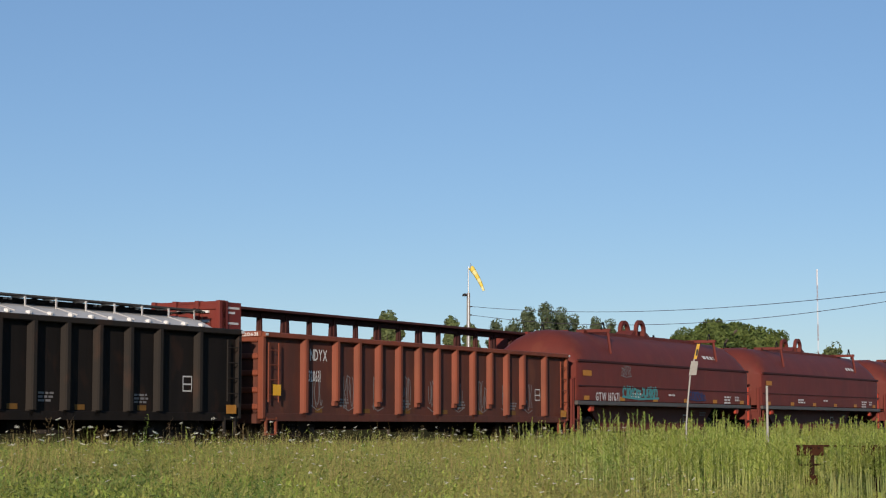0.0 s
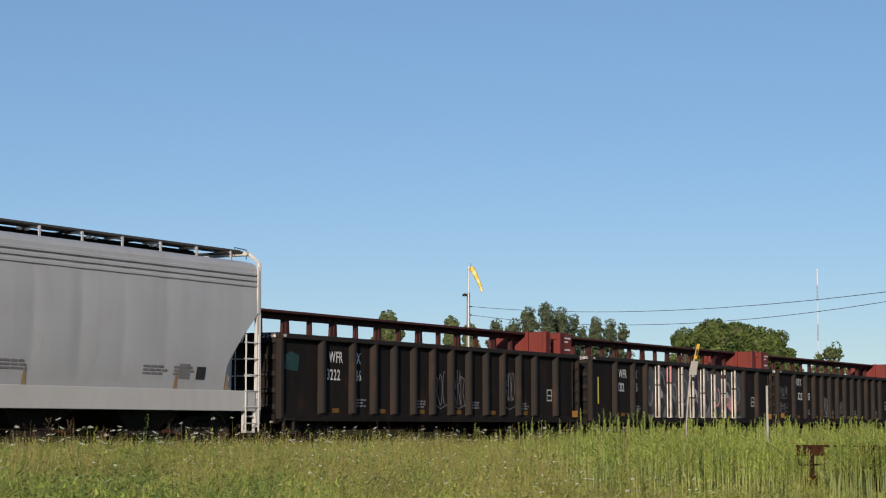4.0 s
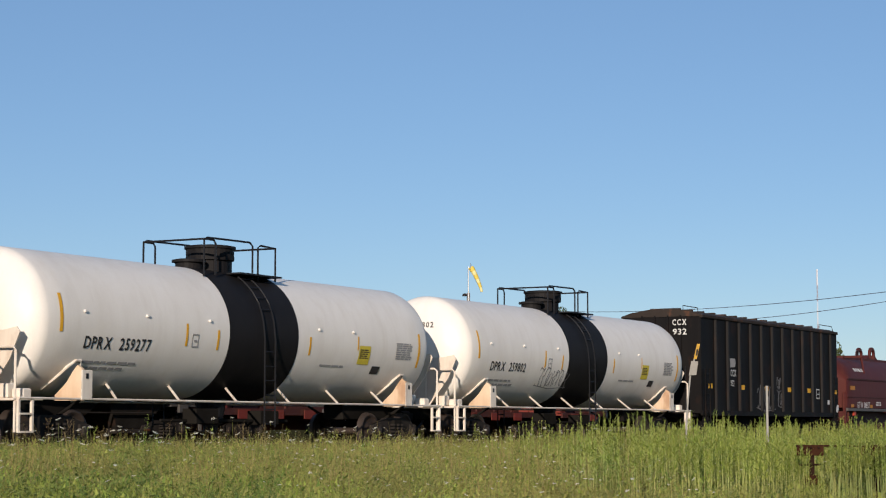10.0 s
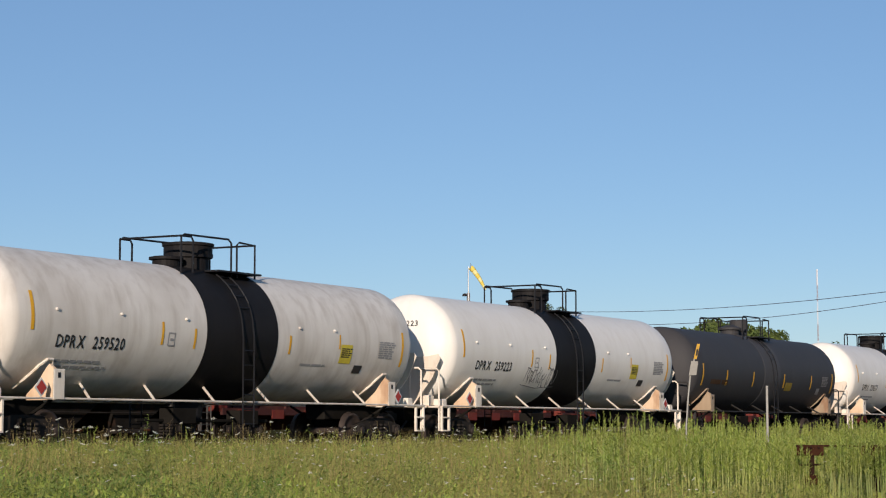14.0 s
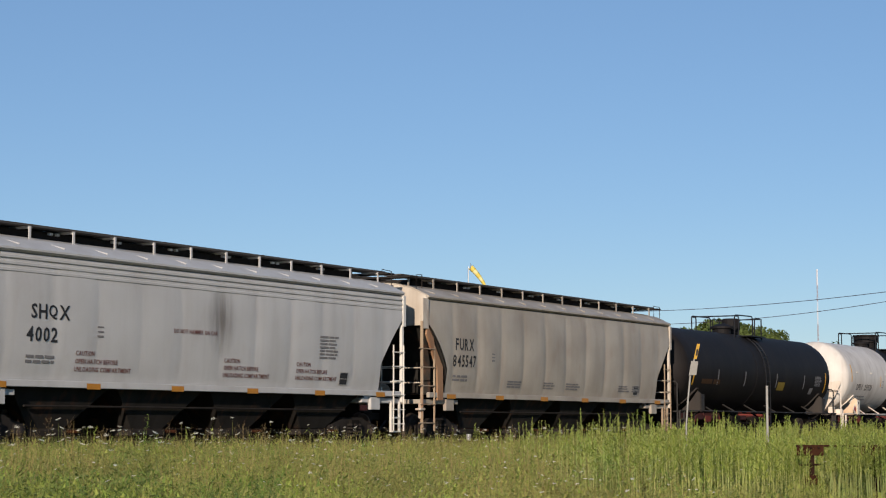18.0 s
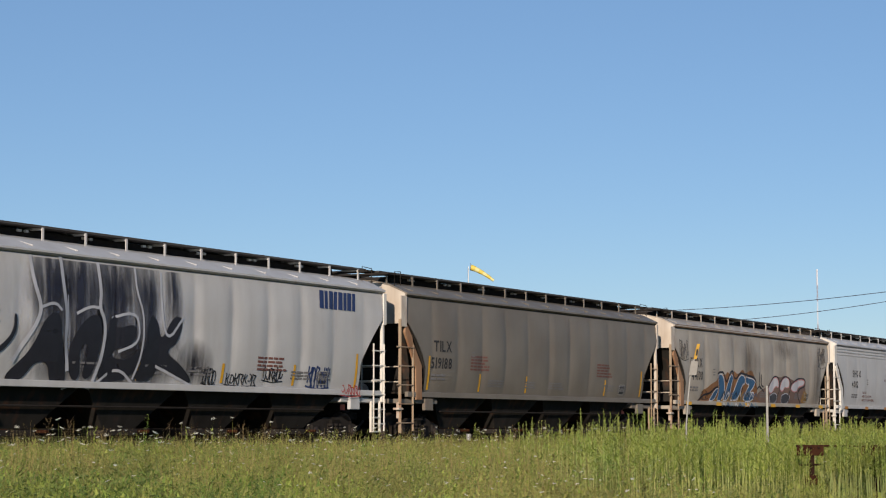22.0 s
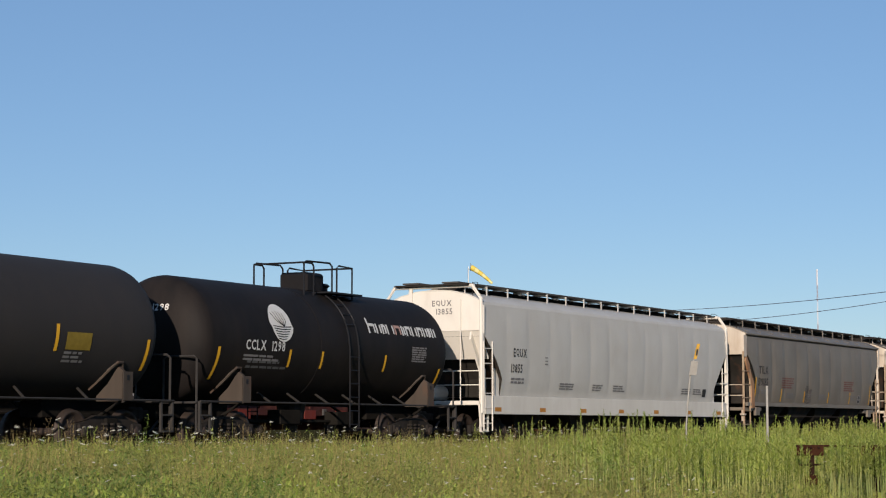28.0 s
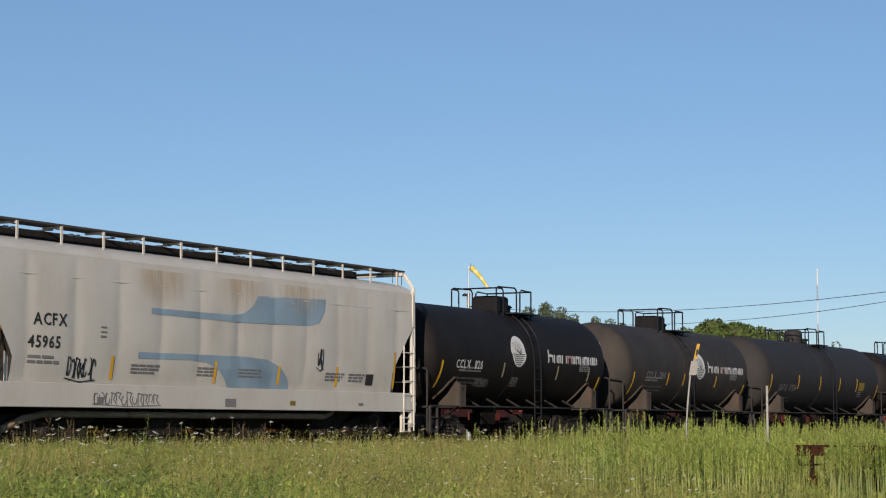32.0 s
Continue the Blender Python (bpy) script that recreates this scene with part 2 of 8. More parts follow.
def scrawl(rng, x, z, w, h, n=6, width=0.03):
    """A quick tag: bars, bows and loops side by side, none of them a readable letter."""
    out, n = [], n + n // 2
    for i in range(n):
        cx, s, tall = x + w * (i + 0.5) / n, w / n, rng.uniform(0.6, 1.0)
        cz, r = z + h * rng.uniform(0.0, 1.0 - tall), h * tall
        kind = rng.randint(0, 3)
        lean = rng.uniform(-0.1, 0.25) * s
        if kind != 1:
            out += stroke([(cx - s * 0.35, cz), (cx - s * 0.35 + lean, cz + r)], width)
        if kind in (0, 1):
            a0 = rng.uniform(0, 6)
            out += stroke([(cx + s * 0.42 * math.cos(a0 + 0.6 * k), cz + r * (0.5 + 0.46 * math.sin(a0 + 0.6 * k))) for k in range(rng.randint(7, 10))], width * 0.9)
        elif kind == 2:
            out += stroke([(cx - s * 0.4, cz + r * 0.5), (cx + s * 0.2, cz + r * 0.62), (cx + s * 0.4, cz + r * 0.95)], width)
            out += stroke([(cx - s * 0.1, cz + r * 0.5), (cx + s * 0.5, cz)], width)
        else:
            out += stroke([(cx - s * 0.4, cz + r), (cx + s * 0.45, cz + r * 0.9), (cx + s * 0.1, cz + r * 0.45), (cx + s * 0.5, cz + r * 0.1), (cx + s * 0.7, cz)], width)
    out += stroke([(x - 0.04, z + h * 0.1), (x + w * 0.5, z - h * 0.04), (x + w * 1.05, z + h * 0.06)], width * 0.7)
    return out


def decal(name, polys, material, parent, surf, lift=0.012, label="", cut=0.0):
    """Paint or a plate on the side that faces the field; surf gives the side's y at (x, z)."""
    bm = bmesh.new()
    for p in polys:
        try:
            bm.faces.new([bm.verts.new((x, 0, z)) for x, z in p])
        except ValueError:
            pass
    bmesh.ops.remove_doubles(bm, verts=bm.verts[:], dist=1e-4)
    if cut:
        zs = [v.co.z for v in bm.verts]
        z = min(zs) + cut
        while z < max(zs):
            bmesh.ops.bisect_plane(bm, geom=bm.verts[:] + bm.edges[:] + bm.faces[:], plane_co=(0, 0, z), plane_no=(0, 0, 1), dist=1e-5)
            z += cut
        x = min(v.co.x for v in bm.verts) + cut
        while x < max(v.co.x for v in bm.verts):
            bmesh.ops.bisect_plane(bm, geom=bm.verts[:] + bm.edges[:] + bm.faces[:], plane_co=(x, 0, 0), plane_no=(1, 0, 0), dist=1e-5)
            x += cut
    for v in bm.verts:
        v.co.y = surf(v.co.x, v.co.z) - lift
    for f in bm.faces:
        f.normal_update()
        if f.normal.y > 0:
            f.normal_flip()
    return part(name, bm, material, parent, label)


# ---- running gear ----
def disc_wheel():
    prof = [(-0.07, 0.03), (-0.07, 0.10), (-0.02, 0.13), (-0.015, 0.36), (-0.065, 0.39), (-0.07, 0.457), (0.045, 0.462), (0.06, 0.49), (0.075, 0.485), (0.075, 0.39), (0.02, 0.36), (0.02, 0.12), (0.07, 0.10), (0.07, 0.03)]
    bm = bmesh.new()
    for side in (-1, 1):
        lathe(bm, [(side * (0.755 - a), r) for a, r in prof], 28, "y")
    lathe(bm, [(-1.02, 0.07), (-0.8, 0.085), (0, 0.08), (0.8, 0.085), (1.02, 0.07)], 12, "y")
    for side in (-1, 1):
        lathe(bm, [(side * 1.0, 0.12), (side * 1.12, 0.12), (side * 1.14, 0.09)], 6, "y")
    me = bpy.data.meshes.new("wheelset")
    bm.to_mesh(me)
    bm.free()
    return me


def truck_meshes():
    bm = bmesh.new()
    out = [(-1.12, 0.36), (-1.12, 0.60), (-0.70, 0.70), (-0.45, 0.80), (0.45, 0.80), (0.70, 0.70), (1.12, 0.60), (1.12, 0.36), (0.95, 0.42), (0.70, 0.42), (0.40, 0.20), (-0.40, 0.20), (-0.70, 0.42), (-0.95, 0.42)]
    slab(bm, out, 1, -0.07, 0.07)
    for x in (-0.22, 0.0, 0.22):
        for k in range(4):
            lathe(bm, [(0.32 + k * 0.09, 0.085), (0.37 + k * 0.09, 0.085)], 10, "z", (x, -0.11, 0))
            lathe(bm, [(0.32 + k * 0.09, 0.085), (0.37 + k * 0.09, 0.085)], 10, "z", (x, 0.11, 0))
    for x in (-0.89, 0.89):
        box(bm, x - 0.17, x + 0.17, -0.12, 0.12, 0.40, 0.62, 0.03)
    frame_me = bpy.data.meshes.new("sideframe")
    bm.to_mesh(frame_me)
    bm.free()
    bm = boxes([(-0.2, 0.2, -1.15, 1.15, 0.50, 0.74), (-0.3, 0.3, -0.35, 0.35, 0.74, 0.86), (-0.75, -0.62, -0.9, 0.9, 0.42, 0.52), (0.62, 0.75, -0.9, 0.9, 0.42, 0.52)], 0.02)
    bol = bpy.data.meshes.new("truck")
    bm.to_mesh(bol)
    bm.free()
    return frame_me, bol


WHEEL_ME = disc_wheel()
WHEEL_ME.shade_smooth()
FRAME_ME, BOLSTER_ME = truck_meshes()
WHEELS = []                       # (wheelset, x on its truck, car)
CARS = []                         # (car, s at t = 0)


def running_gear(car, centre, half):
    """Two trucks, couplers and air hoses."""
    for x in (-centre, centre):
        t = part_of("truck", BOLSTER_ME, M["under"], car, place=pose(x, 0, 0))
        for y in (-1.0, 1.0):
            part_of("sideframe", FRAME_ME, M["steel"], t, place=pose(0, y, 0))
        for ax in (-0.89, 0.89):
            w = part_of("wheelset", WHEEL_ME, M["wheel"], t, place=pose(ax, 0, 0.457))
            WHEELS.append((w, ax, car))
    for s in (-1, 1):
        bm = bmesh.new()
        a, b = sorted((s * (half - 0.75), s * (half - 0.22)))
        box(bm, a, b, -0.09, 0.09, 0.74, 0.94, 0.02)
        a, b = sorted((s * (half - 0.24), s * (half + 0.06)))
        box(bm, a, b, -0.16, 0.10, 0.68, 1.0, 0.04)
        part("coupler", bm, M["steel"], car)
        part("air_hose", tubes([[(s * (half - 0.5), -0.4, 0.72), (s * (half - 0.35), -0.4, 0.62), (s * (half - 0.15), -0.35, 0.42), (s * half, -0.3, 0.36)]], 0.03), M["black"], car)


def ladder(car, x0, x1, y, z0, z1, rungs, mat, r=0.022, name="ladder", out=0.0):
    bm = tubes([[(x0, y, z0), (x0, y, z1)], [(x1, y, z0), (x1, y, z1)]], r * 1.3)
    ob = part(name, bm, mat, car)
    rung = bpy.data.meshes.new("rung")
    bm = tubes([[(x0 - out, y, 0), (x1 + out, y, 0)]], r, 5)
    bm.to_mesh(rung)
    bm.free()
    for k in range(rungs):
        part_of("rung", rung, mat, ob, place=pose(0, 0, z0 + (z1 - z0) * (k + 0.5) / rungs))
    return ob


def stepwell(car, x, mat, s=1, z0=0.42, z1=1.2, w=0.4):
    """A hanging sill step at a corner."""
    bm = bmesh.new()
    y = s * 1.5
    for dx in (-w / 2, w / 2):
        box(bm, x + dx - 0.025, x + dx + 0.025, y - 0.03, y + 0.03, z0, z1)
    for z in (z0, z0 + 0.36):
        box(bm, x - w / 2, x + w / 2, y - 0.05, y + 0.05, z, z + 0.035)
    return part("sill_step", bm, mat, car)


# ---- covered hoppers ----
def lerp_table(tab, v):
    if v <= tab[0][0]:
        return tab[0][1]
    for (a, p), (b, q) in zip(tab, tab[1:]):
        if v <= b:
            return p + (q - p) * (v - a) / (b - a)
    return tab[-1][1]


SIDE = [(1.30, 1.45), (1.46, 1.49), (1.9, 1.56), (2.5, 1.60), (3.3, 1.605), (4.0, 1.57)]


def covered_hopper(label, T, L, body, mat, mark="", number="", sill=(1.35, 1.46), groove=False, inset=1.26, posts=13, seed=1,
                   frame_mat=None, ripple=0.011, top=4.0, stripes=(), roof_mat=None, text="letter_black", board_out=0.92, framed=False, mark_at=1.5, rise=0.35, board_z=0.66, ladder_mat=None, sill_mat=None, text_h=0.25, text_z=2.60, text_wide=0.85, small=True):
    car = thing("covered_hopper", label, "freight car", "cars of the moving train")
    CARS.append((car, T))
    rng = random.Random(seed)
    half, hb = L / 2, body / 2
    fm = frame_mat or mat
    lm, sm = ladder_mat or fm, sill_mat or fm
    z0 = sill[1]
    swell = [ripple * rng.uniform(2.0, 4.6) for k in range(int(body / 1.45) + 2)]
    dents = [(rng.uniform(-hb, hb), ripple * rng.uniform(-1.3, 0.8), rng.uniform(0.12, 0.4), rng.uniform(1.8, 3.8)) for k in range(9)]

    def inward(z):
        if framed:
            k = min(1.0, max(0.0, (3.2 - z) / 1.25))
            return 0.92 * inset * k * (1.25 - 0.25 * k)
        k = min(1.0, max(0.0, (3.4 - z) / 1.25))
        return 0.86 * inset * k * (1.35 - 0.35 * k)

    def side_y(x, z):
        fade = math.sin(math.pi * min(1, max(0, (z - z0) / (top - z0)))) ** 0.5
        k, u = divmod((x + hb) / 1.45 + 0.012 * math.sin(2.5 * z + x), 1.0)
        wave = swell[int(min(max(k, 0), len(swell) - 1))] * (1 - abs(2 * u - 1) ** 3.5)
        wave += sum(h * math.exp(-((x - c) / w) ** 2 - ((z - d) / 0.7) ** 2) for c, h, w, d in dents)
        return -(lerp_table(SIDE, z) + fade * (wave + ripple * 0.4 * math.sin(x * 2.1 + seed)))

    # shell: side sheets that follow the slope sheets at both ends
    zs = [z0 + (top - z0) * k / 15 for k in range(16)]
    N = 230
    bm = bmesh.new()
    sides = {}
    for sg in (-1, 1):
        sides[sg] = [[bm.verts.new(((-1 + 2 * i / N) * (hb - inward(z)), -sg * side_y((-1 + 2 * i / N) * (hb - inward(z)), z), z)) for i in range(N + 1)] for z in zs]
        for a, b in zip(sides[sg], sides[sg][1:]):
            for i in range(N):
                bm.faces.new((a[i], a[i + 1], b[i + 1], b[i]))
    for f in bm.faces:
        f.normal_update()
        if f.normal.y * f.calc_center_median().y < 0:
            f.normal_flip()
    bod = part("body", bm, mat, car, smooth=True)
    for s in (-1, 1):
        bm = bmesh.new()
        rows = [[bm.verts.new((s * (hb - inward(z) - 0.004), y, z)) for y in (side_y(s * hb, z) + 0.004, -side_y(s * hb, z) - 0.004)] for z in zs]
        for a, b in zip(rows, rows[1:]):
            bm.faces.new((a[0], a[1], b[1], b[0]))
        # near-black colour holds the deep shade below the end wall, besides grime
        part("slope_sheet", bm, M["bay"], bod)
        if framed:
            part("end_chute", slab(bmesh.new(), [(s * (hb + 0.03), 3.36), (s * (hb + 0.03), 3.30), (s * (hb - 0.50), 2.50), (s * (hb - 0.50), 2.56)], 1, -1.5, 1.5), fm, bod)
            for sg in (-1, 1):
                part("bolster_plate", boxes([(min(s * (hb - 1.25), s * (hb - 0.95)), max(s * (hb - 1.25), s * (hb - 0.95)), sg * 1.44 - 0.03, sg * 1.44 + 0.03, 1.3, 2.25)], 0.02), fm, bod)
    me = bod.data
    me.set_sharp_from_angle(angle=radians(30))

    # roof: an arch between the eaves
    arch = [(1.57, top + 0.015), (1.66, top + 0.06), (1.66, top + 0.10), (1.60, top + 0.13), (1.15, top + 0.16 + rise * 0.52), (0.6, top + 0.16 + rise * 0.88), (0, top + 0.16 + rise)]
    if framed:
        arch[:4] = [(1.568, top - 0.01), (1.565, top + 0.05), (1.53, top + 0.13), (1.40, top + 0.16 + rise * 0.2)]
    ring = [(-y, z) for y, z in arch] + [(y, z) for y, z in arch[-2::-1]]
    bm = bmesh.new()
    slab(bm, ring, 0, -hb - 0.02, hb + 0.02)
    part("roof", bm, roof_mat or mat, car)
    if groove:
        for k in range(3):
            z = top - 0.12 - 0.13 * k
            for sg in (-1, 1):
                part("roof_rail", boxes([(-hb, hb, sg * 1.585 - 0.03, sg * 1.585 + 0.03, z, z + 0.07)], 0.012), mat, bod)

    # sills, platforms, centre sill
    for sg in (-1, 1):
        part("side_sill", boxes([(-hb + 0.1, hb - 0.1, sg * 1.56 - 0.05, sg * 1.56 + 0.05, sill[0], sill[1] + 0.03)], 0.01), sm, car)
    part("center_sill", boxes([(-half + 0.7, half - 0.7, -0.3, 0.3, 0.74, 1.2)]), M["under"], car)
    for s in (-1, 1):
        a, b = sorted((s * (hb - 1.9), s * (hb + 0.12)))
        part("end_platform", boxes([(a, b, -1.5, 1.5, 1.18, 1.30)], 0.01), sm, car)
        a, b = sorted((s * (hb - 1.55), s * (hb - 1.1)))
        for sg in (-1, 1):
            part("jacking_pad", boxes([(a, b, sg * 1.52 - 0.05, sg * 1.52 + 0.05, 1.0, 1.32)], 0.01), sm, car)
        # end wall above the slope sheet, corner posts and their braces
        a, b = sorted((s * hb, s * (hb + 0.05)))
        bm = bmesh.new()
        slab(bm, [(-1.6, 3.3), (1.6, 3.3), (1.6, top + 0.1), (1.1, top + 0.14 + rise * 0.5), (0.5, top + 0.14 + rise * 0.88), (-0.5, top + 0.14 + rise * 0.88), (-1.1, top + 0.14 + rise * 0.5), (-1.6, top + 0.1)], 0, a, b)
        part("end_wall", bm, fm, car)
        if framed:
            zf = top + board_z - 0.02
            part("end_beam", boxes([(s * (hb + 0.02) - 0.09, s * (hb + 0.02) + 0.09, -1.3, 1.3, zf - 0.1, zf)], 0.02), fm, car)
            for sg in (-1, 1):
                part("corner_tube", tubes([[(s * (hb + 0.08), sg * 1.28, zf - 0.05), (s * (hb + 0.08), sg * 1.56, top + 0.2), (s * (hb + 0.08), sg * 1.58, 0.95)]], 0.055, 8), fm, car)
                bm = bmesh.new()
                slab(bm, [(s * (hb + 0.2), 1.2), (s * (hb - 0.12), 1.2), (s * (hb - 0.02), 0.55), (s * (hb + 0.1), 0.55)], 1, sg * 1.56 - 0.03, sg * 1.56 + 0.03)
                part("corner_gusset", bm, fm, car)
                if sg > 0:
                    part("end_stile", boxes([(s * (hb + 0.05) - 0.04, s * (hb + 0.05) + 0.04, sg * 0.75 - 0.05, sg * 0.75 + 0.05, 1.2, zf - 0.1)], 0.01), fm, car)
        for sg in (-1, 1):
            a, b = sorted((s * (hb - 0.24), s * (hb + 0.06)))
            if framed:
                a, b = sorted((s * (hb - 0.05), s * (hb + 0.06)))
            else:
                a, b = sorted((s * (hb - 0.02), s * (hb + (0.29 if s < 0 else 0.12))))
            part("corner_post", boxes([(a, b, sg * 1.615 - 0.02, sg * 1.615 + 0.02, 3.2, top + 0.02)], 0.006), fm, car)
            if framed or s > 0:
                part("corner_post", boxes([(s * hb - 0.05, s * hb + 0.05, sg * 1.57 - 0.04, sg * 1.57 + 0.04, 1.2, 3.25)], 0.01), fm, car)
            x2 = s * (hb - 0.55)
            bm = bmesh.new()
            yb = 1.2 if framed else 1.59 if s < 0 else 0.9
            for d, y in ((0.0, yb),):
                slab(bm, [(s * (hb - p + d), q) for p, q in ((0.0, 3.3), (0.32, 2.95), (0.36, 2.8), (0.83, 2.2), (0.85, 1.28), (0.54, 1.28), (0.52, 2.12), (0.16, 2.72), (-0.06, 3.05))], 1, sg * y - 0.03, sg * y + 0.03)
            part("end_brace", bm, M["rust_bright"] if ladder_mat and ladder_mat is not frame_mat else fm, car)
            if not framed and s < 0:
                bm = tubes([[(s * (hb + 0.3), sg * 1.60, 0.4), (s * (hb + 0.3), sg * 1.60, 3.4)]], 0.045)
                tube(bm, [(s * (hb - 0.38), sg * 1.60, 0.45), (s * (hb - 0.38), sg * 1.60, 2.75)], 0.030)
                rails = part("ladder", bm, lm, car)
                for k in range(5):
                    part("rung", tubes([[(s * (hb + 0.5 - 0.08 * (k % 2)), sg * 1.63, 0.66 + 0.5 * k), (s * (hb - 0.38), sg * 1.63, 0.66 + 0.5 * k)]], 0.017, 5), lm, rails)
                part("sill_step", boxes([(s * (hb + 0.24), s * (hb + 0.5), sg * 1.56 - 0.12, sg * 1.56 + 0.05, 1.0, 1.06), (s * (hb + 0.36), s * (hb + 0.2), sg * 1.56 - 0.04, sg * 1.56 + 0.04, 0.78, 1.2)], 0.01), fm, car)
                continue
            ladder(car, s * (hb - 0.5), s * (hb + 0.02), sg * 1.62, 0.45, 3.0 if s < 0 else 2.7, 6, lm, 0.016, out=0.06)
            stepwell(car, s * (hb - 0.22), lm, sg, 0.42, 1.22, 0.42)
        bm = tubes([[(s * (hb + 0.06), -1.5, z), (s * (hb + 0.06), 1.5, z)] for z in (1.75, 2.15)], 0.018)
        part("end_rail", bm, fm, car)
        ladder(car, s * (hb + 0.09), s * (hb + 0.09) + 0.001, -0.9, 1.3, top + 0.2, 9, fm, 0.014, name="end_ladder")
    part("brake_wheel", lathe(bmesh.new(), [(-hb - 0.14, 0.26), (-hb - 0.12, 0.28), (-hb - 0.09, 0.28), (-hb - 0.07, 0.24)], 18, "x", (0, 0.8, 2.4)), M["steel"], car)
    lathe_bm = lathe(bmesh.new(), [(-0.5, 0.05), (-0.46, 0.2), (0.46, 0.2), (0.5, 0.05)], 14, "x", (-hb + 0.9, 0.4, 1.55))
    part("air_tank", lathe_bm, fm, car)

    # discharge bays: four funnels side by side, each with a gate frame and its shaft
    span = (hb - 1.75) * 2 / 4
    for k in range(4):
        c = (k - 1.5) * span
        w = span / 2 - 0.03
        bm = bmesh.new()
        vs = [bm.verts.new(p) for p in ((c - w, -1.44, z0), (c + w, -1.44, z0), (c + w, 1.44, z0), (c - w, 1.44, z0), (c - 0.55, -1.0, 0.52), (c + 0.55, -1.0, 0.52), (c + 0.55, 1.0, 0.52), (c - 0.55, 1.0, 0.52))]
        for q in ((0, 1, 5, 4), (1, 2, 6, 5), (2, 3, 7, 6), (3, 0, 4, 7), (4, 5, 6, 7)):
            bm.faces.new([vs[i] for i in q])
        # dark paint: grime plus the shade under the body
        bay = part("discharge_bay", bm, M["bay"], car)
        part("gate_frame", boxes([(c - 0.62, c + 0.62, -1.05, 1.05, 0.36, 0.50)], 0.02), M["steel"], bay)
        part("gate_shaft", tubes([[(c + 0.68, -1.3, 0.46), (c + 0.68, 1.3, 0.46)]], 0.035), M["rusty"], bay)
    for sg in (-1, 1):
        part("train_line", tubes([[(-hb + 2.4, sg * 1.3, 0.98), (hb - 2.4, sg * 1.3, 0.98)]], 0.025), M["steel"], car)

    # running board, its posts, hatches
    zb = top + board_z
    for sg in (-1, 1):
        part("running_board", boxes([(-hb - 0.25, hb + 0.25, sg * (board_out - 0.27) - 0.27, sg * (board_out - 0.27) + 0.27, zb, zb + 0.045)]), M["board"], car)
        n = posts
        for k in range(n):
            x = -hb + 0.15 + (2 * hb - 0.3) * k / (n - 1)
            bm = boxes([(x - 0.03, x + 0.03, sg * board_out - 0.012, sg * board_out + 0.012, top + 0.16 + rise * (0.45 if board_out < 1.0 else 0.2), zb)])
            box(bm, x - 0.02, x + 0.02, sg * (board_out - 0.5) if sg > 0 else -board_out, sg * board_out if sg > 0 else -board_out + 0.5, zb - 0.05, zb)
            part("board_post", bm, mat, car)
            if sg < 0 and not framed and k < n - 1:
                part("roof_brace", tubes([[(x, -board_out - 0.02, top + 0.2 + rise * 0.52), (x + 0.42, -1.5, top + 0.19)]], 0.016, 5), mat, car)
    for s in (-1, 1):
        part("cross_board", boxes([(s * (hb + 0.05) - 0.2, s * (hb + 0.05) + 0.2, -1.2, 1.2, zb - 0.06, zb - 0.015)]), M["steel"], car)
        part("roof_grab", tubes([[(s * hb, -1.25, top + 0.3), (s * hb, -1.25, zb + 0.02), (s * (hb - 0.4), -1.2, zb + 0.05), (s * (hb - 0.4), -1.2, top + 0.34)]], 0.012), M["steel"], car)
    part("hatch_cover", boxes([(-hb + 0.9, hb - 0.9, -(0.4 if framed else 0.6), 0.4 if framed else 0.6, top + 0.1 + rise * 0.85, zb - 0.03)], 0.02), M["steel"], car)
    for k in range(8):
        x = -hb + 1.2 + (2 * hb - 2.4) * k / 7
        part("hatch_latch", boxes([(x - 0.04, x + 0.04, -0.64, 0.64, zb - 0.03, zb + 0.0)]), M["board"], car)
        if k < 7:
            part("latch_handle", boxes([(x + 0.55, x + 0.66, -0.68, -0.62, zb - 0.10, zb - 0.05), (x + 0.78, x + 0.87, -0.68, -0.62, zb - 0.10, zb - 0.05)]), M["white"], car)

    running_gear(car, half - 2.25, half)

    # lettering and plates
    x0 = -hb + mark_at
    if mark and not framed:
        part("end_lettering", end_word(mark, -hb - 0.052, -0.35, top + 0.02, 0.17, 0.8), M["letter_black"], car)
        part("end_lettering", end_word(number, -hb - 0.052, -0.45, top - 0.24, 0.17, 0.8), M["letter_black"], car)
    if mark:
        decal("lettering", word(mark, x0, text_z, text_h, text_wide), M[text], bod, side_y)
        decal("lettering", word(number, x0 - 0.12, text_z - 0.46, text_h, text_wide), M[text], bod, side_y)
        decal("small_lettering", bars(rng, x0 - 0.1, 1.93, 0.95, 2, 0.06), M["letter_grey"], bod, side_y)
        decal("small_plate", [rect(x0 + 2.1, 2.42, x0 + 2.3, 2.46), rect(x0 + 2.1, 2.52, x0 + 2.3, 2.55), rect(x0 + 2.1, 2.62, x0 + 2.3, 2.65)], M["letter_grey"], bod, side_y)
    for x, w in ((x0 + 3.2, 1.1), (x0 + 5.6, 0.8), (x0 + 7.2, 1.0), (hb - 4.3, 0.9), (hb - 3.2, 0.8)) if small else ():
        decal("small_lettering", bars(rng, x, 1.85, w, 3, 0.045), M["letter_grey"], bod, side_y)
    xi = hb - (2.35 if framed else 3.05)
    decal("inspection_plate", [rect(xi, 1.62, xi + 0.34, 1.9)], M["letter_black"], bod, side_y)
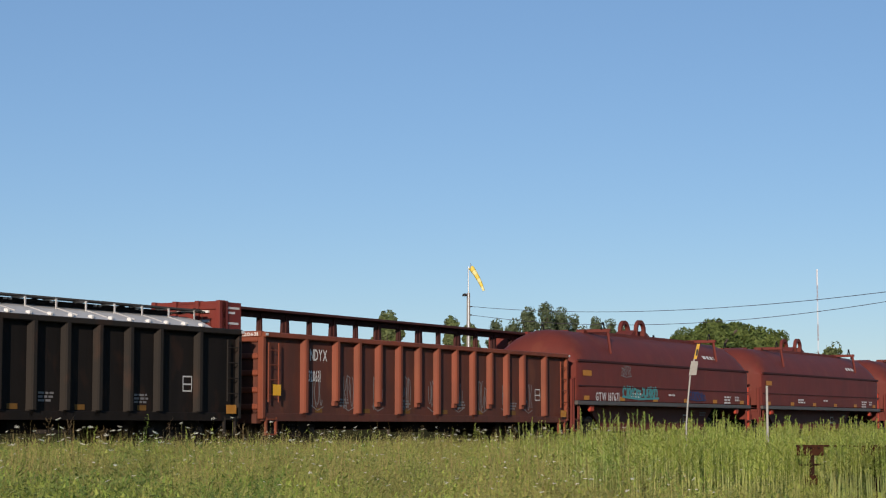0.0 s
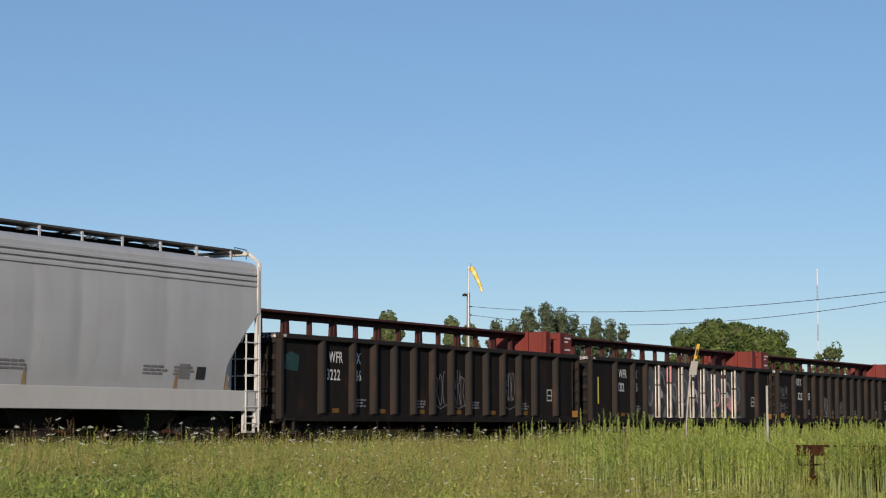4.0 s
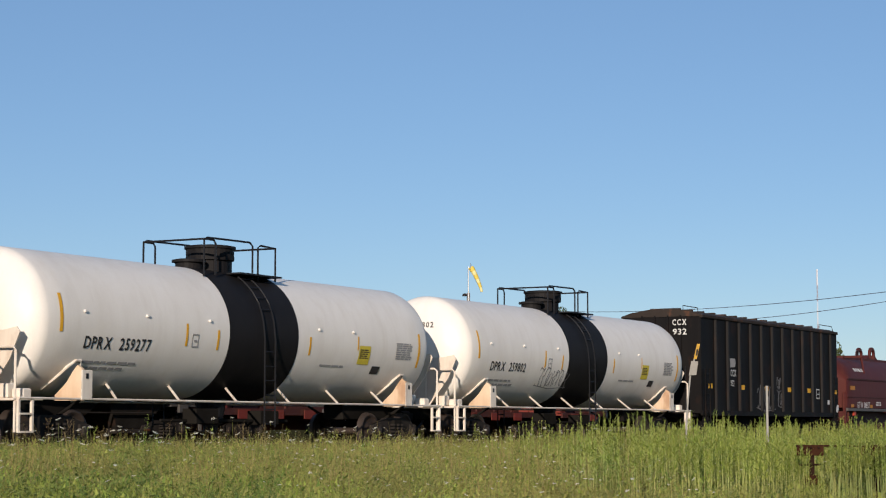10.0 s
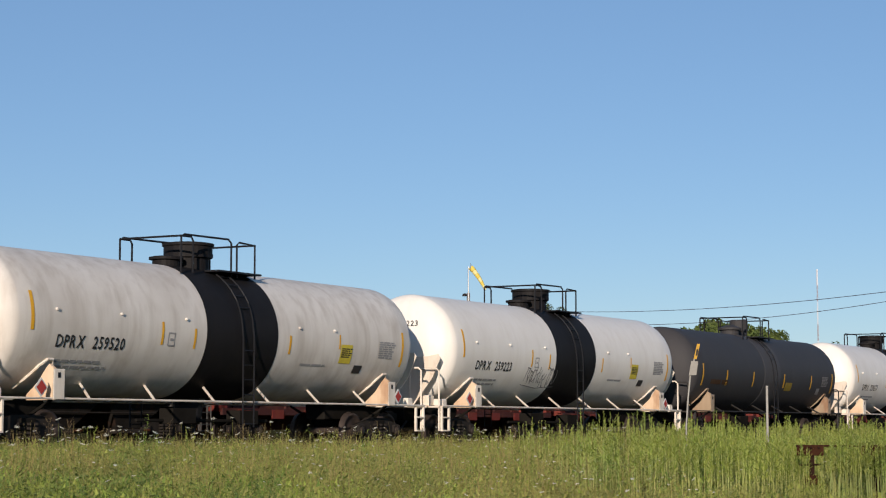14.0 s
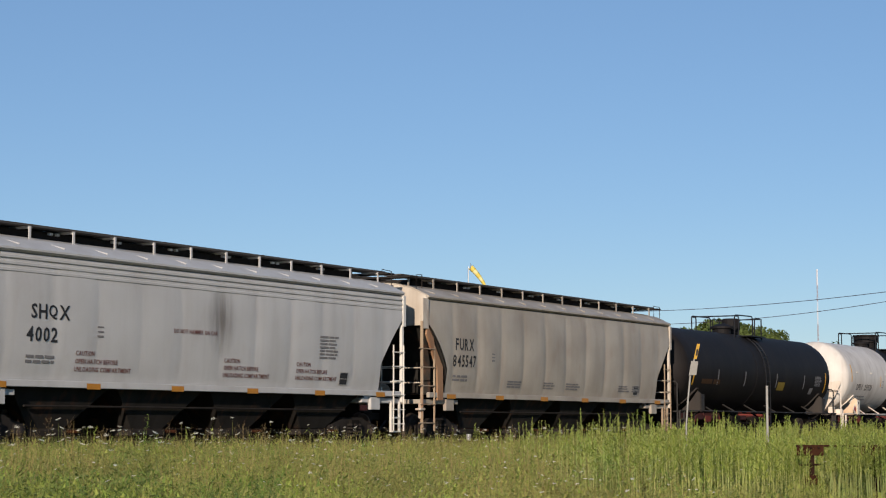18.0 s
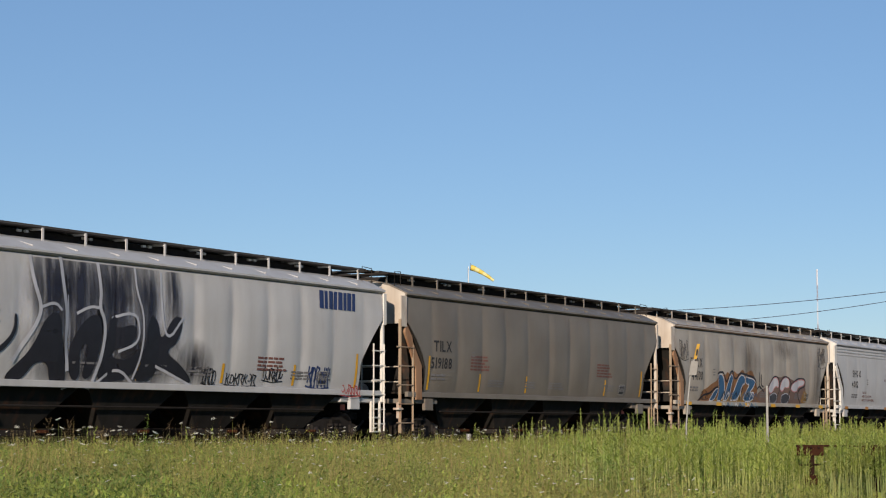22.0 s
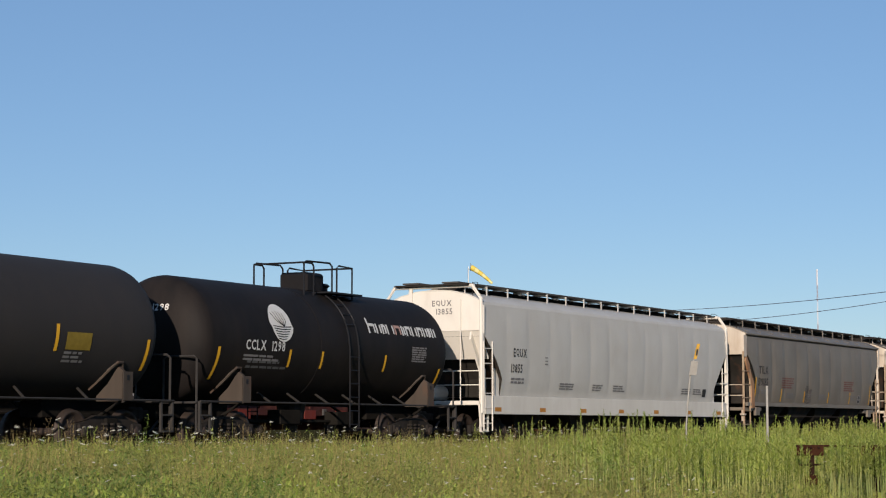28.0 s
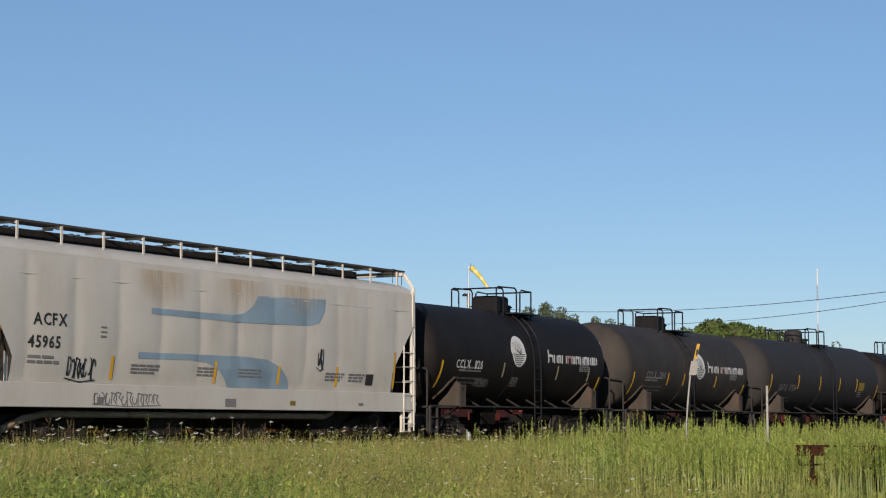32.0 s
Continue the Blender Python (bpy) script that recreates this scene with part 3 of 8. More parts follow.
    if not framed:
        for q in (rect(xi - 0.03, 1.59, xi + 0.37, 1.61), rect(xi - 0.03, 1.91, xi + 0.37, 1.93), rect(xi - 0.03, 1.61, xi - 0.01, 1.91), rect(xi + 0.35, 1.61, xi + 0.37, 1.91), rect(xi, 1.75, xi + 0.34, 1.765)):
            decal("plate_edge", [q], M["letter_faint"], bod, side_y, 0.015)
    for x, hgt in stripes:
        decal("reflector", [rect(x, 1.55, x + 0.1, 1.55 + hgt)], M["reflector"], bod, side_y, cut=0.2)
    car["half"] = half
    return car, bod, side_y, hb, rng


# ---- tank cars ----
def tank_car(label, T, L, R, zc, body, mat, band=None, seed=1, frame_mat=None, shield=True, dome="drum", mark="", number="", text="letter_black",
             text_at=None, stripe=7.35, stripe_z=((-0.24, 0.55), (-0.6, 0.3)), jacket=None, fit_x=0.0, group="cars of the moving train"):
    car = thing("tank_car", label, "freight car", group)
    CARS.append((car, T))
    rng = random.Random(seed)
    half, hb = L / 2, body / 2
    fm = frame_mat or M["cream"]
    rail_mat = fm if shield else M["rail_dark"]
    head = 0.62
    prof = [(-hb - head * math.cos(a), R * math.sin(a)) for a in [math.pi / 2 * k / 9 for k in range(1, 10)]]
    prof = [(-hb - head, 0.02)] + prof
    xs = [-hb + 2 * hb * k / 24 for k in range(25)]
    prof += [(x, R) for x in xs[1:-1]]
    prof += [(-s, r) for s, r in prof[9::-1]]
    bod = part("tank", lathe(bmesh.new(), prof, 72, "x", (0, 0, zc)), mat, car, smooth=True)
    bod.data.set_sharp_from_angle(angle=radians(35))

    def side_y(x, z):
        return -math.sqrt(max(0.01, R * R - (z - zc) ** 2))

    if band:
        part("painted_band", lathe(bmesh.new(), [(band[0], R - 0.01), (band[0], R + 0.008), (band[1], R + 0.008), (band[1], R - 0.01)], 72, "x", (0, 0, zc)), M["band_black"], bod, smooth=True).data.set_sharp_from_angle(angle=radians(35))
        xm = (band[0] + band[1]) / 2
    else:
        part("painted_band", lathe(bmesh.new(), [(-0.9, R - 0.01), (-0.9, R + 0.008), (0.9, R + 0.008), (0.9, R - 0.01)], 72, "x", (0, 0, zc)), jacket or mat, bod, smooth=True).data.set_sharp_from_angle(angle=radians(35))
        xm = fit_x
    top = zc + R

    # fittings on top with a railed platform
    dm = M["band_black"] if (band or "black" in label) else mat
    if dome == "drum":
        part("fittings_drum", lathe(bmesh.new(), [(top - 0.1, 0.5), (top + 0.22, 0.5), (top + 0.24, 0.58), (top + 0.5, 0.58), (top + 0.52, 0.62), (top + 0.58, 0.62), (top + 0.6, 0.5)], 24, "z", (xm - 0.1, 0, 0)), dm, car, smooth=False)
        part("manway", lathe(bmesh.new(), [(top - 0.1, 0.32), (top + 0.12, 0.32), (top + 0.14, 0.4), (top + 0.2, 0.4), (top + 0.22, 0.3)], 20, "z", (xm - 0.95, 0, 0)), dm, car)
        part("valve", lathe(bmesh.new(), [(top - 0.05, 0.12), (top + 0.3, 0.12), (top + 0.32, 0.18), (top + 0.4, 0.18)], 12, "z", (xm + 0.75, 0.1, 0)), dm, car)
    elif dome == "dome":
        part("fittings_dome", lathe(bmesh.new(), [(top - 0.1, 0.34), (top + 0.10, 0.34), (top + 0.12, 0.38), (top + 0.40, 0.38), (top + 0.50, 0.33), (top + 0.55, 0.18), (top + 0.56, 0.03)], 24, "z", (xm - 0.5, 0, 0)), dm, car, smooth=True).data.set_sharp_from_angle(angle=radians(40))
        part("manway", lathe(bmesh.new(), [(top - 0.1, 0.30), (top + 0.10, 0.30), (top + 0.12, 0.38), (top + 0.18, 0.38), (top + 0.20, 0.28)], 20, "z", (xm + 0.35, 0, 0)), dm, car)
        part("valve", lathe(bmesh.new(), [(top - 0.05, 0.08), (top + 0.14, 0.08), (top + 0.16, 0.13), (top + 0.26, 0.05)], 12, "z", (xm - 1.12, -0.1, 0)), dm, car)
    elif dome == "valves":
        part("fittings_drum", lathe(bmesh.new(), [(top - 0.1, 0.30), (top + 0.16, 0.30), (top + 0.18, 0.36), (top + 0.58, 0.36), (top + 0.62, 0.30)], 20, "z", (xm + 0.35, 0, 0)), dm, car)
        part("manway", lathe(bmesh.new(), [(top - 0.1, 0.36), (top + 0.16, 0.36), (top + 0.18, 0.46), (top + 0.26, 0.46), (top + 0.30, 0.34), (top + 0.38, 0.12)], 20, "z", (xm - 0.65, 0, 0)), dm, car)
        part("valve", lathe(bmesh.new(), [(top - 0.05, 0.10), (top + 0.24, 0.10), (top + 0.26, 0.18), (top + 0.40, 0.18)], 12, "z", (xm + 1.0, 0.1, 0)), dm, car)
    else:
        part("fittings_box", boxes([(xm - 0.42, xm + 0.45, -0.42, 0.42, top - 0.1, top + 0.44)], 0.07), dm, car)
        part("manway", lathe(bmesh.new(), [(top - 0.1, 0.3), (top + 0.1, 0.3), (top + 0.14, 0.36), (top + 0.2, 0.3)], 20, "z", (xm + 0.7, 0, 0)), dm, car)
    x0, x1 = {'box': (xm - 1.05, xm + 1.25), 'dome': (xm - 1.55, xm + 0.95)}.get(dome, (xm - 1.55, xm + 1.4))
    yr = 0.88 if dome != 'box' else 0.76
    part("top_platform", boxes([(xm - 0.3, x1 + 0.05, -1.05, -0.6, top - 0.12, top - 0.08), (xm - 0.3, x1 + 0.05, 0.6, 1.05, top - 0.12, top - 0.08)]), M["black"], car)
    zr = top + (0.5 if dome == "dome" else 0.62)
    for sg in (-1, 1):
        y = sg * yr
        bm = tubes([[(x0, y, top - 0.25), (x0, y, zr), (x0 + 0.12, y, zr + 0.04), (x1 - 1.1, y, zr + 0.06), (x1 - 0.98, y, zr - 0.02), (x1 - 0.98, y, top - 0.2)],
                    [(x1 - 0.75, y, top - 0.2), (x1 - 0.75, y, zr - 0.04), (x1 - 0.65, y, zr + 0.02), (x1, y, zr), (x1, y, top - 0.2)],
                    [(x0 + 0.45, y, top - 0.2), (x0 + 0.45, y, zr - 0.08), (x0 + 0.38, y, zr), (x0, y, zr)]], 0.026)
        part("railing", bm, M["black"], car)
    for x in (x0, x1):
        part("railing", tubes([[(x, -yr, zr), (x, yr, zr)]], 0.026), M["black"], car)

    # ladder down the near and far side
    for sg in (-1, 1):
        for dx in (-0.22, 0.22):
            pts = [(xm + 0.1 + dx, sg * (R + 0.06) * math.sin(a), zc + (R + 0.06) * math.cos(a)) for a in [0.55 + 0.12 * k for k in range(9)]]
            pts += [(xm + 0.1 + dx, sg * (R + 0.08), z) for z in (zc - 0.1, 0.55)]
            part("ladder_rail", tubes([pts], 0.022), M["black"], car)
        spots = [(sg * (R + 0.08), 0.62 + 0.34 * k) for k in range(6)] + [(sg * (R + 0.06) * math.sin(a), zc + (R + 0.06) * math.cos(a)) for a in (0.6, 0.8, 1.0, 1.2)]
        for y, z in spots:
            part("ladder_rung", tubes([[(xm - 0.12, y, z), (xm + 0.32, y, z)]], 0.016, 5), M["black"], car)

    # stub sills, saddles, end platforms, rails and steps
    zp = 1.13
    for s in (-1, 1):
        a, b = sorted((s * (hb - 2.2), s * (half - 0.5)))
        part("stub_sill", boxes([(a, b, -0.3, 0.3, 0.75, 1.15)], 0.02), M["under"], car)
        a, b = sorted((s * (hb + 0.05), s * (half - 0.42)))
        part("end_platform", boxes([(a, b, -1.45, 1.45, zp - 0.05, zp)], 0.01), rail_mat, car)
        xb = s * (hb - 1.05)
        for sg in (-1, 1):
            # bolster web that climbs the tank, with a flange on its outer edge
            bm = bmesh.new()
            slab(bm, [(sg * 0.85, zp - 0.03), (sg * 1.56, zp - 0.03), (sg * 1.56, zp + 0.62), (sg * 1.44, zp + 0.70), (sg * 1.36, zp + 0.62), (sg * 1.15, zp + 0.34), (sg * 0.85, zp + 0.08)], 0, xb - 0.04, xb + 0.04)
            part("saddle", bm, M["saddle_cream"] if shield else fm, car)
            part("saddle_strut", tubes([[(xb - 0.02, sg * 1.5, zp - 0.02), (xb - 0.02, sg * 0.9, 0.78)]], 0.035), M["under"], car)
            part("saddle_flange", boxes([(xb - 0.04, xb + 0.30, sg * 1.55 - 0.02, sg * 1.55 + 0.02, zp - 0.02, zp + 0.60)], 0.01), fm, car)
            part("lifting_hole", boxes([(xb + 0.08, xb + 0.16, sg * 1.575 - 0.006, sg * 1.575 + 0.006, zp + 0.42, zp + 0.53)], 0.002), M["black"], car)
            arc = [(-0.30, 0.22), (-0.25, 0.45), (-0.14, 0.66), (0.02, 0.80), (0.18, 0.80), (0.30, 0.64), (0.31, 0.5)]
            part("reinforcing_pad", tubes([[(xb + dx, sg * (abs(side_y(0, zp + dz)) + 0.02), zp + dz) for dx, dz in arc]], 0.035), fm, car)
        if shield:
            bm = bmesh.new()
            xs_ = s * (hb + head + 0.08)
            slab(bm, [(-0.5, zp), (-1.12, 1.9), (-1.38, 2.45), (-1.30, 2.56), (-0.95, 2.50), (0.95, 2.50), (1.30, 2.56), (1.38, 2.45), (1.12, 1.9), (0.5, zp)], 0, xs_ - 0.015, xs_ + 0.015)
            part("head_shield", bm, fm, car)
            xv = s * (hb + 0.42)
            part("brake_valve", boxes([(xv - 0.14, xv + 0.14, -1.35, -1.05, zp, zp + 0.2), (xv - 0.2, xv + 0.04, -1.0, -0.75, zp, zp + 0.3), (xv + 0.06, xv + 0.2, -0.98, -0.8, zp, zp + 0.16)], 0.03), fm, car)
        xe = s * (half - 0.5)
        for sg in (-1, 1):
            bm = tubes([[(xe, sg * 1.42, 0.45), (xe, sg * 1.42, zp + 0.95), (xe - s * 0.02, sg * 1.34, zp + 1.02), (xe - s * 0.02, sg * 0.55, zp + 1.02), (xe - s * 0.02, sg * 0.48, zp + 0.95), (xe - s * 0.02, sg * 0.48, zp)]], 0.028)
            part("handrail", bm, rail_mat, car)
            stepwell(car, xe - s * 0.22, rail_mat, sg, 0.44, zp, 0.4)
    part("brake_wheel", lathe(bmesh.new(), [(-half + 0.42, 0.24), (-half + 0.44, 0.27), (-half + 0.47, 0.27), (-half + 0.49, 0.24)], 18, "x", (0, 0.95, zp + 0.75)), M["steel"], car)
    for sg in (-1, 1):
        part("side_rail", tubes([[(-half + 0.5, sg * 1.53, zp), (half - 0.5, sg * 1.53, zp)]], 0.026 if shield else 0.025), rail_mat, car)
        for k in range(6):
            x = -hb + 2.2 + (2 * hb - 4.4) * k / 5
            if abs(x - xm) < 0.9 and band:
                continue
            a = zc - 0.82 * R
            part("rail_bracket", tubes([[(x + 0.45, sg * abs(side_y(0, a)), a), (x, sg * 1.53, zp)]], 0.03), rail_mat, car)
    part("bottom_outlet", lathe(bmesh.new(), [(0.42, 0.16), (0.6, 0.18), (0.62, 0.28), (zc - R + 0.1, 0.4)], 14, "z"), M["black"], car)
    part("brake_rigging", boxes([(-2.6, 2.6, -0.5, -0.44, 0.66, 0.74), (-1.6, -0.7, -0.75, -0.35, 0.62, 0.98), (1.1, 1.9, -0.7, -0.3, 0.6, 0.95)], 0.02), M["under"], car)
    running_gear(car, half - 2.15, half)

    # reflectors, placards, lettering
    for s in (-1, 1):
        decal("reflector", [rect(s * stripe - 0.05, zc + stripe_z[s > 0][0], s * stripe + 0.05, zc + stripe_z[s > 0][1])], M["reflector"], bod, side_y, cut=0.1)
    if mark:
        tx, tz, th = text_at or (-hb + 1.1, zc - 0.35, 0.28)
        decal("lettering", word(mark + "  " + number, tx, tz, th, 0.86, 0.16), M[text], bod, side_y, cut=0.1)
        decal("small_lettering", bars(rng, tx + 0.15, tz - 0.3, 1.8, 2, 0.055, 2.2, 6), M["letter_mid" if shield else "tank_letter"], bod, side_y)
    if number:
        bm = end_word(number, 0, -0.55, zc + 0.62, 0.16, 1.0)
        for v in bm.verts:
            r = math.hypot(v.co.y, v.co.z - zc)
            v.co.x = -hb - head * math.sqrt(max(0.0, 1 - (r / R) ** 2)) - 0.012
        part("end_lettering", bm, M[text], bod)
    car["half"] = half
    return car, bod, side_y, hb, rng


# ---- gondolas ----
def gondola(label, T, L, body, mat, seed=1, posts=14, mark="", number="", rib_mat=None, tab=True):
    car = thing("gondola", label, "freight car", "cars of the moving train")
    CARS.append((car, T))
    rng = random.Random(seed)
    half, hb = L / 2, body / 2
    zt, z0 = 2.80, 0.74
    rm = rib_mat or mat

    def side_y(x, z):
        return -1.46

    def post_at(k):
        return (-6.52, 6.74)[k > 0] if k in (0, posts - 1) else -5.07 + 1.035 * (k - 1)

    for sg in (-1, 1):
        part("side_sheet", boxes([(-hb, hb, sg * 1.44 - 0.02, sg * 1.44 + 0.02, z0, zt - 0.1)]), mat, car)
        part("top_chord", boxes([(-hb - 0.03, hb + 0.03, sg * 1.50 - 0.1, sg * 1.50 + 0.1, zt - 0.13, zt)], 0.02), rm, car)
        part("side_sill", boxes([(-hb, hb, sg * 1.47 - 0.05, sg * 1.47 + 0.05, z0 - 0.05, z0 + 0.14)], 0.01), mat, car)
        for k in range(posts):
            x = post_at(k)
            bm = bmesh.new()
            lo = z0 + (0.04 if (k % 2 == 0 or not tab) else 0.34)
            p = [(x - 0.115, -1.46), (x - 0.085, -1.57), (x - 0.05, -1.60), (x + 0.05, -1.60), (x + 0.085, -1.57), (x + 0.115, -1.46)]
            slab(bm, [(a, b * -sg) for a, b in p], 2, lo + 0.12, zt - 0.1)
            q = [(x - 0.13, -1.46), (x - 0.08, -1.52), (x + 0.08, -1.52), (x + 0.13, -1.46)]
            slab(bm, [(a, b * -sg) for a, b in q], 2, lo, lo + 0.121)
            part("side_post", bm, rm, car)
        for s in (-1, 1):
            part("corner_post", boxes([(s * hb - 0.07, s * hb + 0.07, sg * 1.47 - 0.08, sg * 1.47 + 0.08, z0, zt - 0.1)], 0.02), rm, car)
            if tab or s > 0:
                ladder(car, s * (hb - 0.55), s * (hb - 0.12), sg * 1.58, z0 + 0.4, zt - 0.25, 4, rm, 0.014)
            stepwell(car, s * (hb - 0.35), rm, sg, 0.36, z0 + 0.05, 0.42)
    for s in (-1, 1):
        a, b = sorted((s * hb, s * (hb - 0.06)))
        part("end_sheet", boxes([(a, b, -1.42, 1.42, z0, zt - 0.02)]), mat, car)
        for k in range(5):
            z = z0 + 0.22 + k * 0.4
            part("end_rib", boxes([(s * hb - 0.07, s * hb + 0.07, -1.38, 1.38, z, z + 0.14)], 0.03), rm, car)
        part("end_chord", boxes([(s * hb - 0.09, s * hb + 0.09, -1.5, 1.5, zt - 0.12, zt + 0.02)], 0.02), rm, car)
        part("end_sill", boxes([(s * hb - 0.1, s * hb + 0.1, -1.4, 1.4, z0 - 0.1, z0 + 0.12)]), mat, car)
        decal("lettering", [rect(s * hb - 0.06, zt - 0.09, s * hb + 0.06, zt - 0.03)], M["letter_white"], car, lambda x, z: -1.605)
    if number:
        part("end_lettering", end_word(number, -hb - 0.091, -1.42, zt - 0.1, 0.09, 1.5), M["letter_white"], car)
    part("floor", boxes([(-hb, hb, -1.42, 1.42, z0 + 0.1, z0 + 0.18)]), M["under"], car)
    part("center_sill", boxes([(-half + 0.7, half - 0.7, -0.3, 0.3, 0.5, z0 + 0.1)]), M["under"], car)
    part("brake_rigging", boxes([(-3.0, 3.0, -0.9, -0.84, 0.5, 0.58), (-1.2, -0.3, -1.2, -0.8, 0.42, 0.72), (0.8, 1.4, -1.2, -0.8, 0.42, 0.7)], 0.02), M["under"], car)
    running_gear(car, half - 2.3, half)
    step = 1.035
    decal("reflector", [rect(hb - 0.62, z0 + 0.12, hb - 0.22, z0 + 0.32)], M["orange"], car, lambda x, z: -1.60, 0.004)
    for k in range(0, posts - 1, 2):
        x = (post_at(k) + post_at(k + 1)) / 2
        decal("reflector", [rect(x - 0.16, z0 + 0.17, x + 0.16, z0 + 0.28)], M["dull_orange"], car, side_y, 0.004)
    decal("inspection_plate", [rect(hb - 2.1, z0 + 0.6, hb - 2.07, z0 + 0.95), rect(hb - 1.78, z0 + 0.6, hb - 1.75, z0 + 0.95), rect(hb - 2.1, z0 + 0.6, hb - 1.75, z0 + 0.63), rect(hb - 2.1, z0 + 0.92, hb - 1.75, z0 + 0.95), rect(hb - 2.1, z0 + 0.75, hb - 1.75, z0 + 0.78)], M["letter_white"], car, side_y, 0.004)
    for k in range(1, posts - 1, 3):
        x = post_at(k) + 0.25
        decal("small_lettering", bars(rng, x, z0 + 0.48, 0.5, 3, 0.045), M["letter_grey"], car, side_y, 0.004)
    if mark and mark[0] == "W":
        for txt, x, z in ((mark[:3], -6.12, 2.16), (mark[3:], -4.82, 2.16), (number[:4], -6.2, 1.72), (number[4:], -4.88, 1.72)):
            decal("lettering", word(txt, x, z, 0.28, 0.72, 0.12), M["letter_white"], car, side_y, 0.005)
    elif mark and mark[0] == "N":
        for txt, x, z, w in ((mark, -6.2, 2.18, 0.66), (number, -6.26, 1.66, 0.48)):
            decal("lettering", word(txt, x, z, 0.28, w, 0.08), M["letter_white"], car, side_y, 0.005)
    elif mark:
        for txt, x, z in ((mark, -6.12, 2.22), (number[:3], -5.88, 1.66), (number[3:], -4.80, 1.66)):
            decal("lettering", word(txt, x, z, 0.29, 0.60 if txt == mark else 0.92, 0.10), M["letter_white"], car, side_y, 0.005)
    car["half"] = half
    return car, side_y, hb, step, rng


# ---- coil cars ----
def coil_car(label, T, L, body, mat, seed=1, mark="", number="", near=True):
    car = thing("coil_car", label, "freight car", "cars of the moving train")
    CARS.append((car, T))
    rng = random.Random(seed)
    half, hb = L / 2, body / 2
    zd = 1.34
    prof = [(1.55, zd + 0.06), (1.55, 2.55), (1.52, 2.72), (1.42, 2.95), (1.22, 3.22), (0.9, 3.47), (0.5, 3.63), (0, 3.69)]
    ring = prof + [(-y, z) for y, z in prof[-2::-1]]

    def side_y(x, z):
        if z < 2.55:
            return -1.555
        return -lerp_table([(b, a) for a, b in prof[1:]], z)

    # hood: its upper part rounds down at both ends like a loaf
    st = sorted([(-hb + d, max(0.10, max(0.0, 1 - (1 - d / 1.25) ** 2.6) ** 0.5)) for d in (0, 0.03, 0.10, 0.22, 0.40, 0.62, 0.90, 1.25)])
    st = st + [(0, 1.0)] + [(-x, k) for x, k in st[::-1]]
    bm = bmesh.new()
    rings = []
    for x, k in st:
        rings.append([bm.verts.new((x, y * (0.955 + 0.045 * k), 2.55 + (z - 2.55) * k if z > 2.55 else z)) for y, z in ring])
    for a, b in zip(rings, rings[1:]):
        for i in range(len(ring) - 1):
            bm.faces.new((a[i], a[i + 1], b[i + 1], b[i]))
    bm.faces.new(rings[0])
    bm.faces.new(rings[-1][::-1])
    bmesh.ops.recalc_face_normals(bm, faces=bm.faces[:])
    hood = part("hood", bm, mat, car, smooth=True)
    hood.data.set_sharp_from_angle(angle=radians(28))
    for sg in (-1, 1):
        part("hood_seam", boxes([(-hb + 0.05, hb - 0.05, sg * 1.545 - 0.03, sg * 1.545 + 0.03, 2.60, 2.68)], 0.01), M["coil_dark"], hood)
        part("hood_seam", boxes([(-hb + 0.05, hb - 0.05, sg * 1.55 - 0.02, sg * 1.55 + 0.02, zd + 0.5, zd + 0.53)]), M["coil_dark"], hood)
        part("side_sill", boxes([(-hb - 0.1, hb + 0.1, sg * 1.50 - 0.09, sg * 1.50 + 0.09, zd - 0.09, zd + 0.04)], 0.01), M["sill_grey"], car)
        bm = bmesh.new()
        slab(bm, [(-hb + 2.1, zd - 0.09), (hb - 2.1, zd - 0.09), (hb - 3.3, 0.42), (-hb + 3.3, 0.42)], 1, sg * 0.85 - 0.04, sg * 0.85 + 0.04)
        part("belly_sill", bm, mat, car)
    part("roof_walk", boxes([(-hb + 2.6, hb - 2.3, -0.55, -0.45, 3.60, 3.71), (-hb + 2.6, hb - 2.3, 0.45, 0.55, 3.60, 3.71)]), mat, hood)
    # lifting loops in the middle of the hood
    for y in (-0.3, 0.3):
        arch = [(math.cos(math.pi * (1 - k / 10)), math.sin(math.pi * k / 10)) for k in range(11)]
        o = [(-0.22, 3.6)] + [(0.18 + 0.40 * c, 3.93 + 0.36 * d) for c, d in arch] + [(0.58, 3.6)]
        i_ = [(-0.09, 3.6)] + [(0.18 + 0.27 * c, 3.93 + 0.23 * d) for c, d in arch] + [(0.45, 3.6)]
        bm = bmesh.new()
        slab(bm, o + i_[::-1], 1, y - 0.06, y + 0.06)
        part("lifting_loop", bm, mat, hood)
    for sg in (-1, 1):
        bm = bmesh.new()
        slab(bm, [(0.18 + sg * 0.42, 3.66), (0.18 + sg * 0.42, 3.92), (0.18 + sg * 1.0, 3.66)], 1, -0.32, 0.32)
        part("loop_gusset", bm, mat, hood)
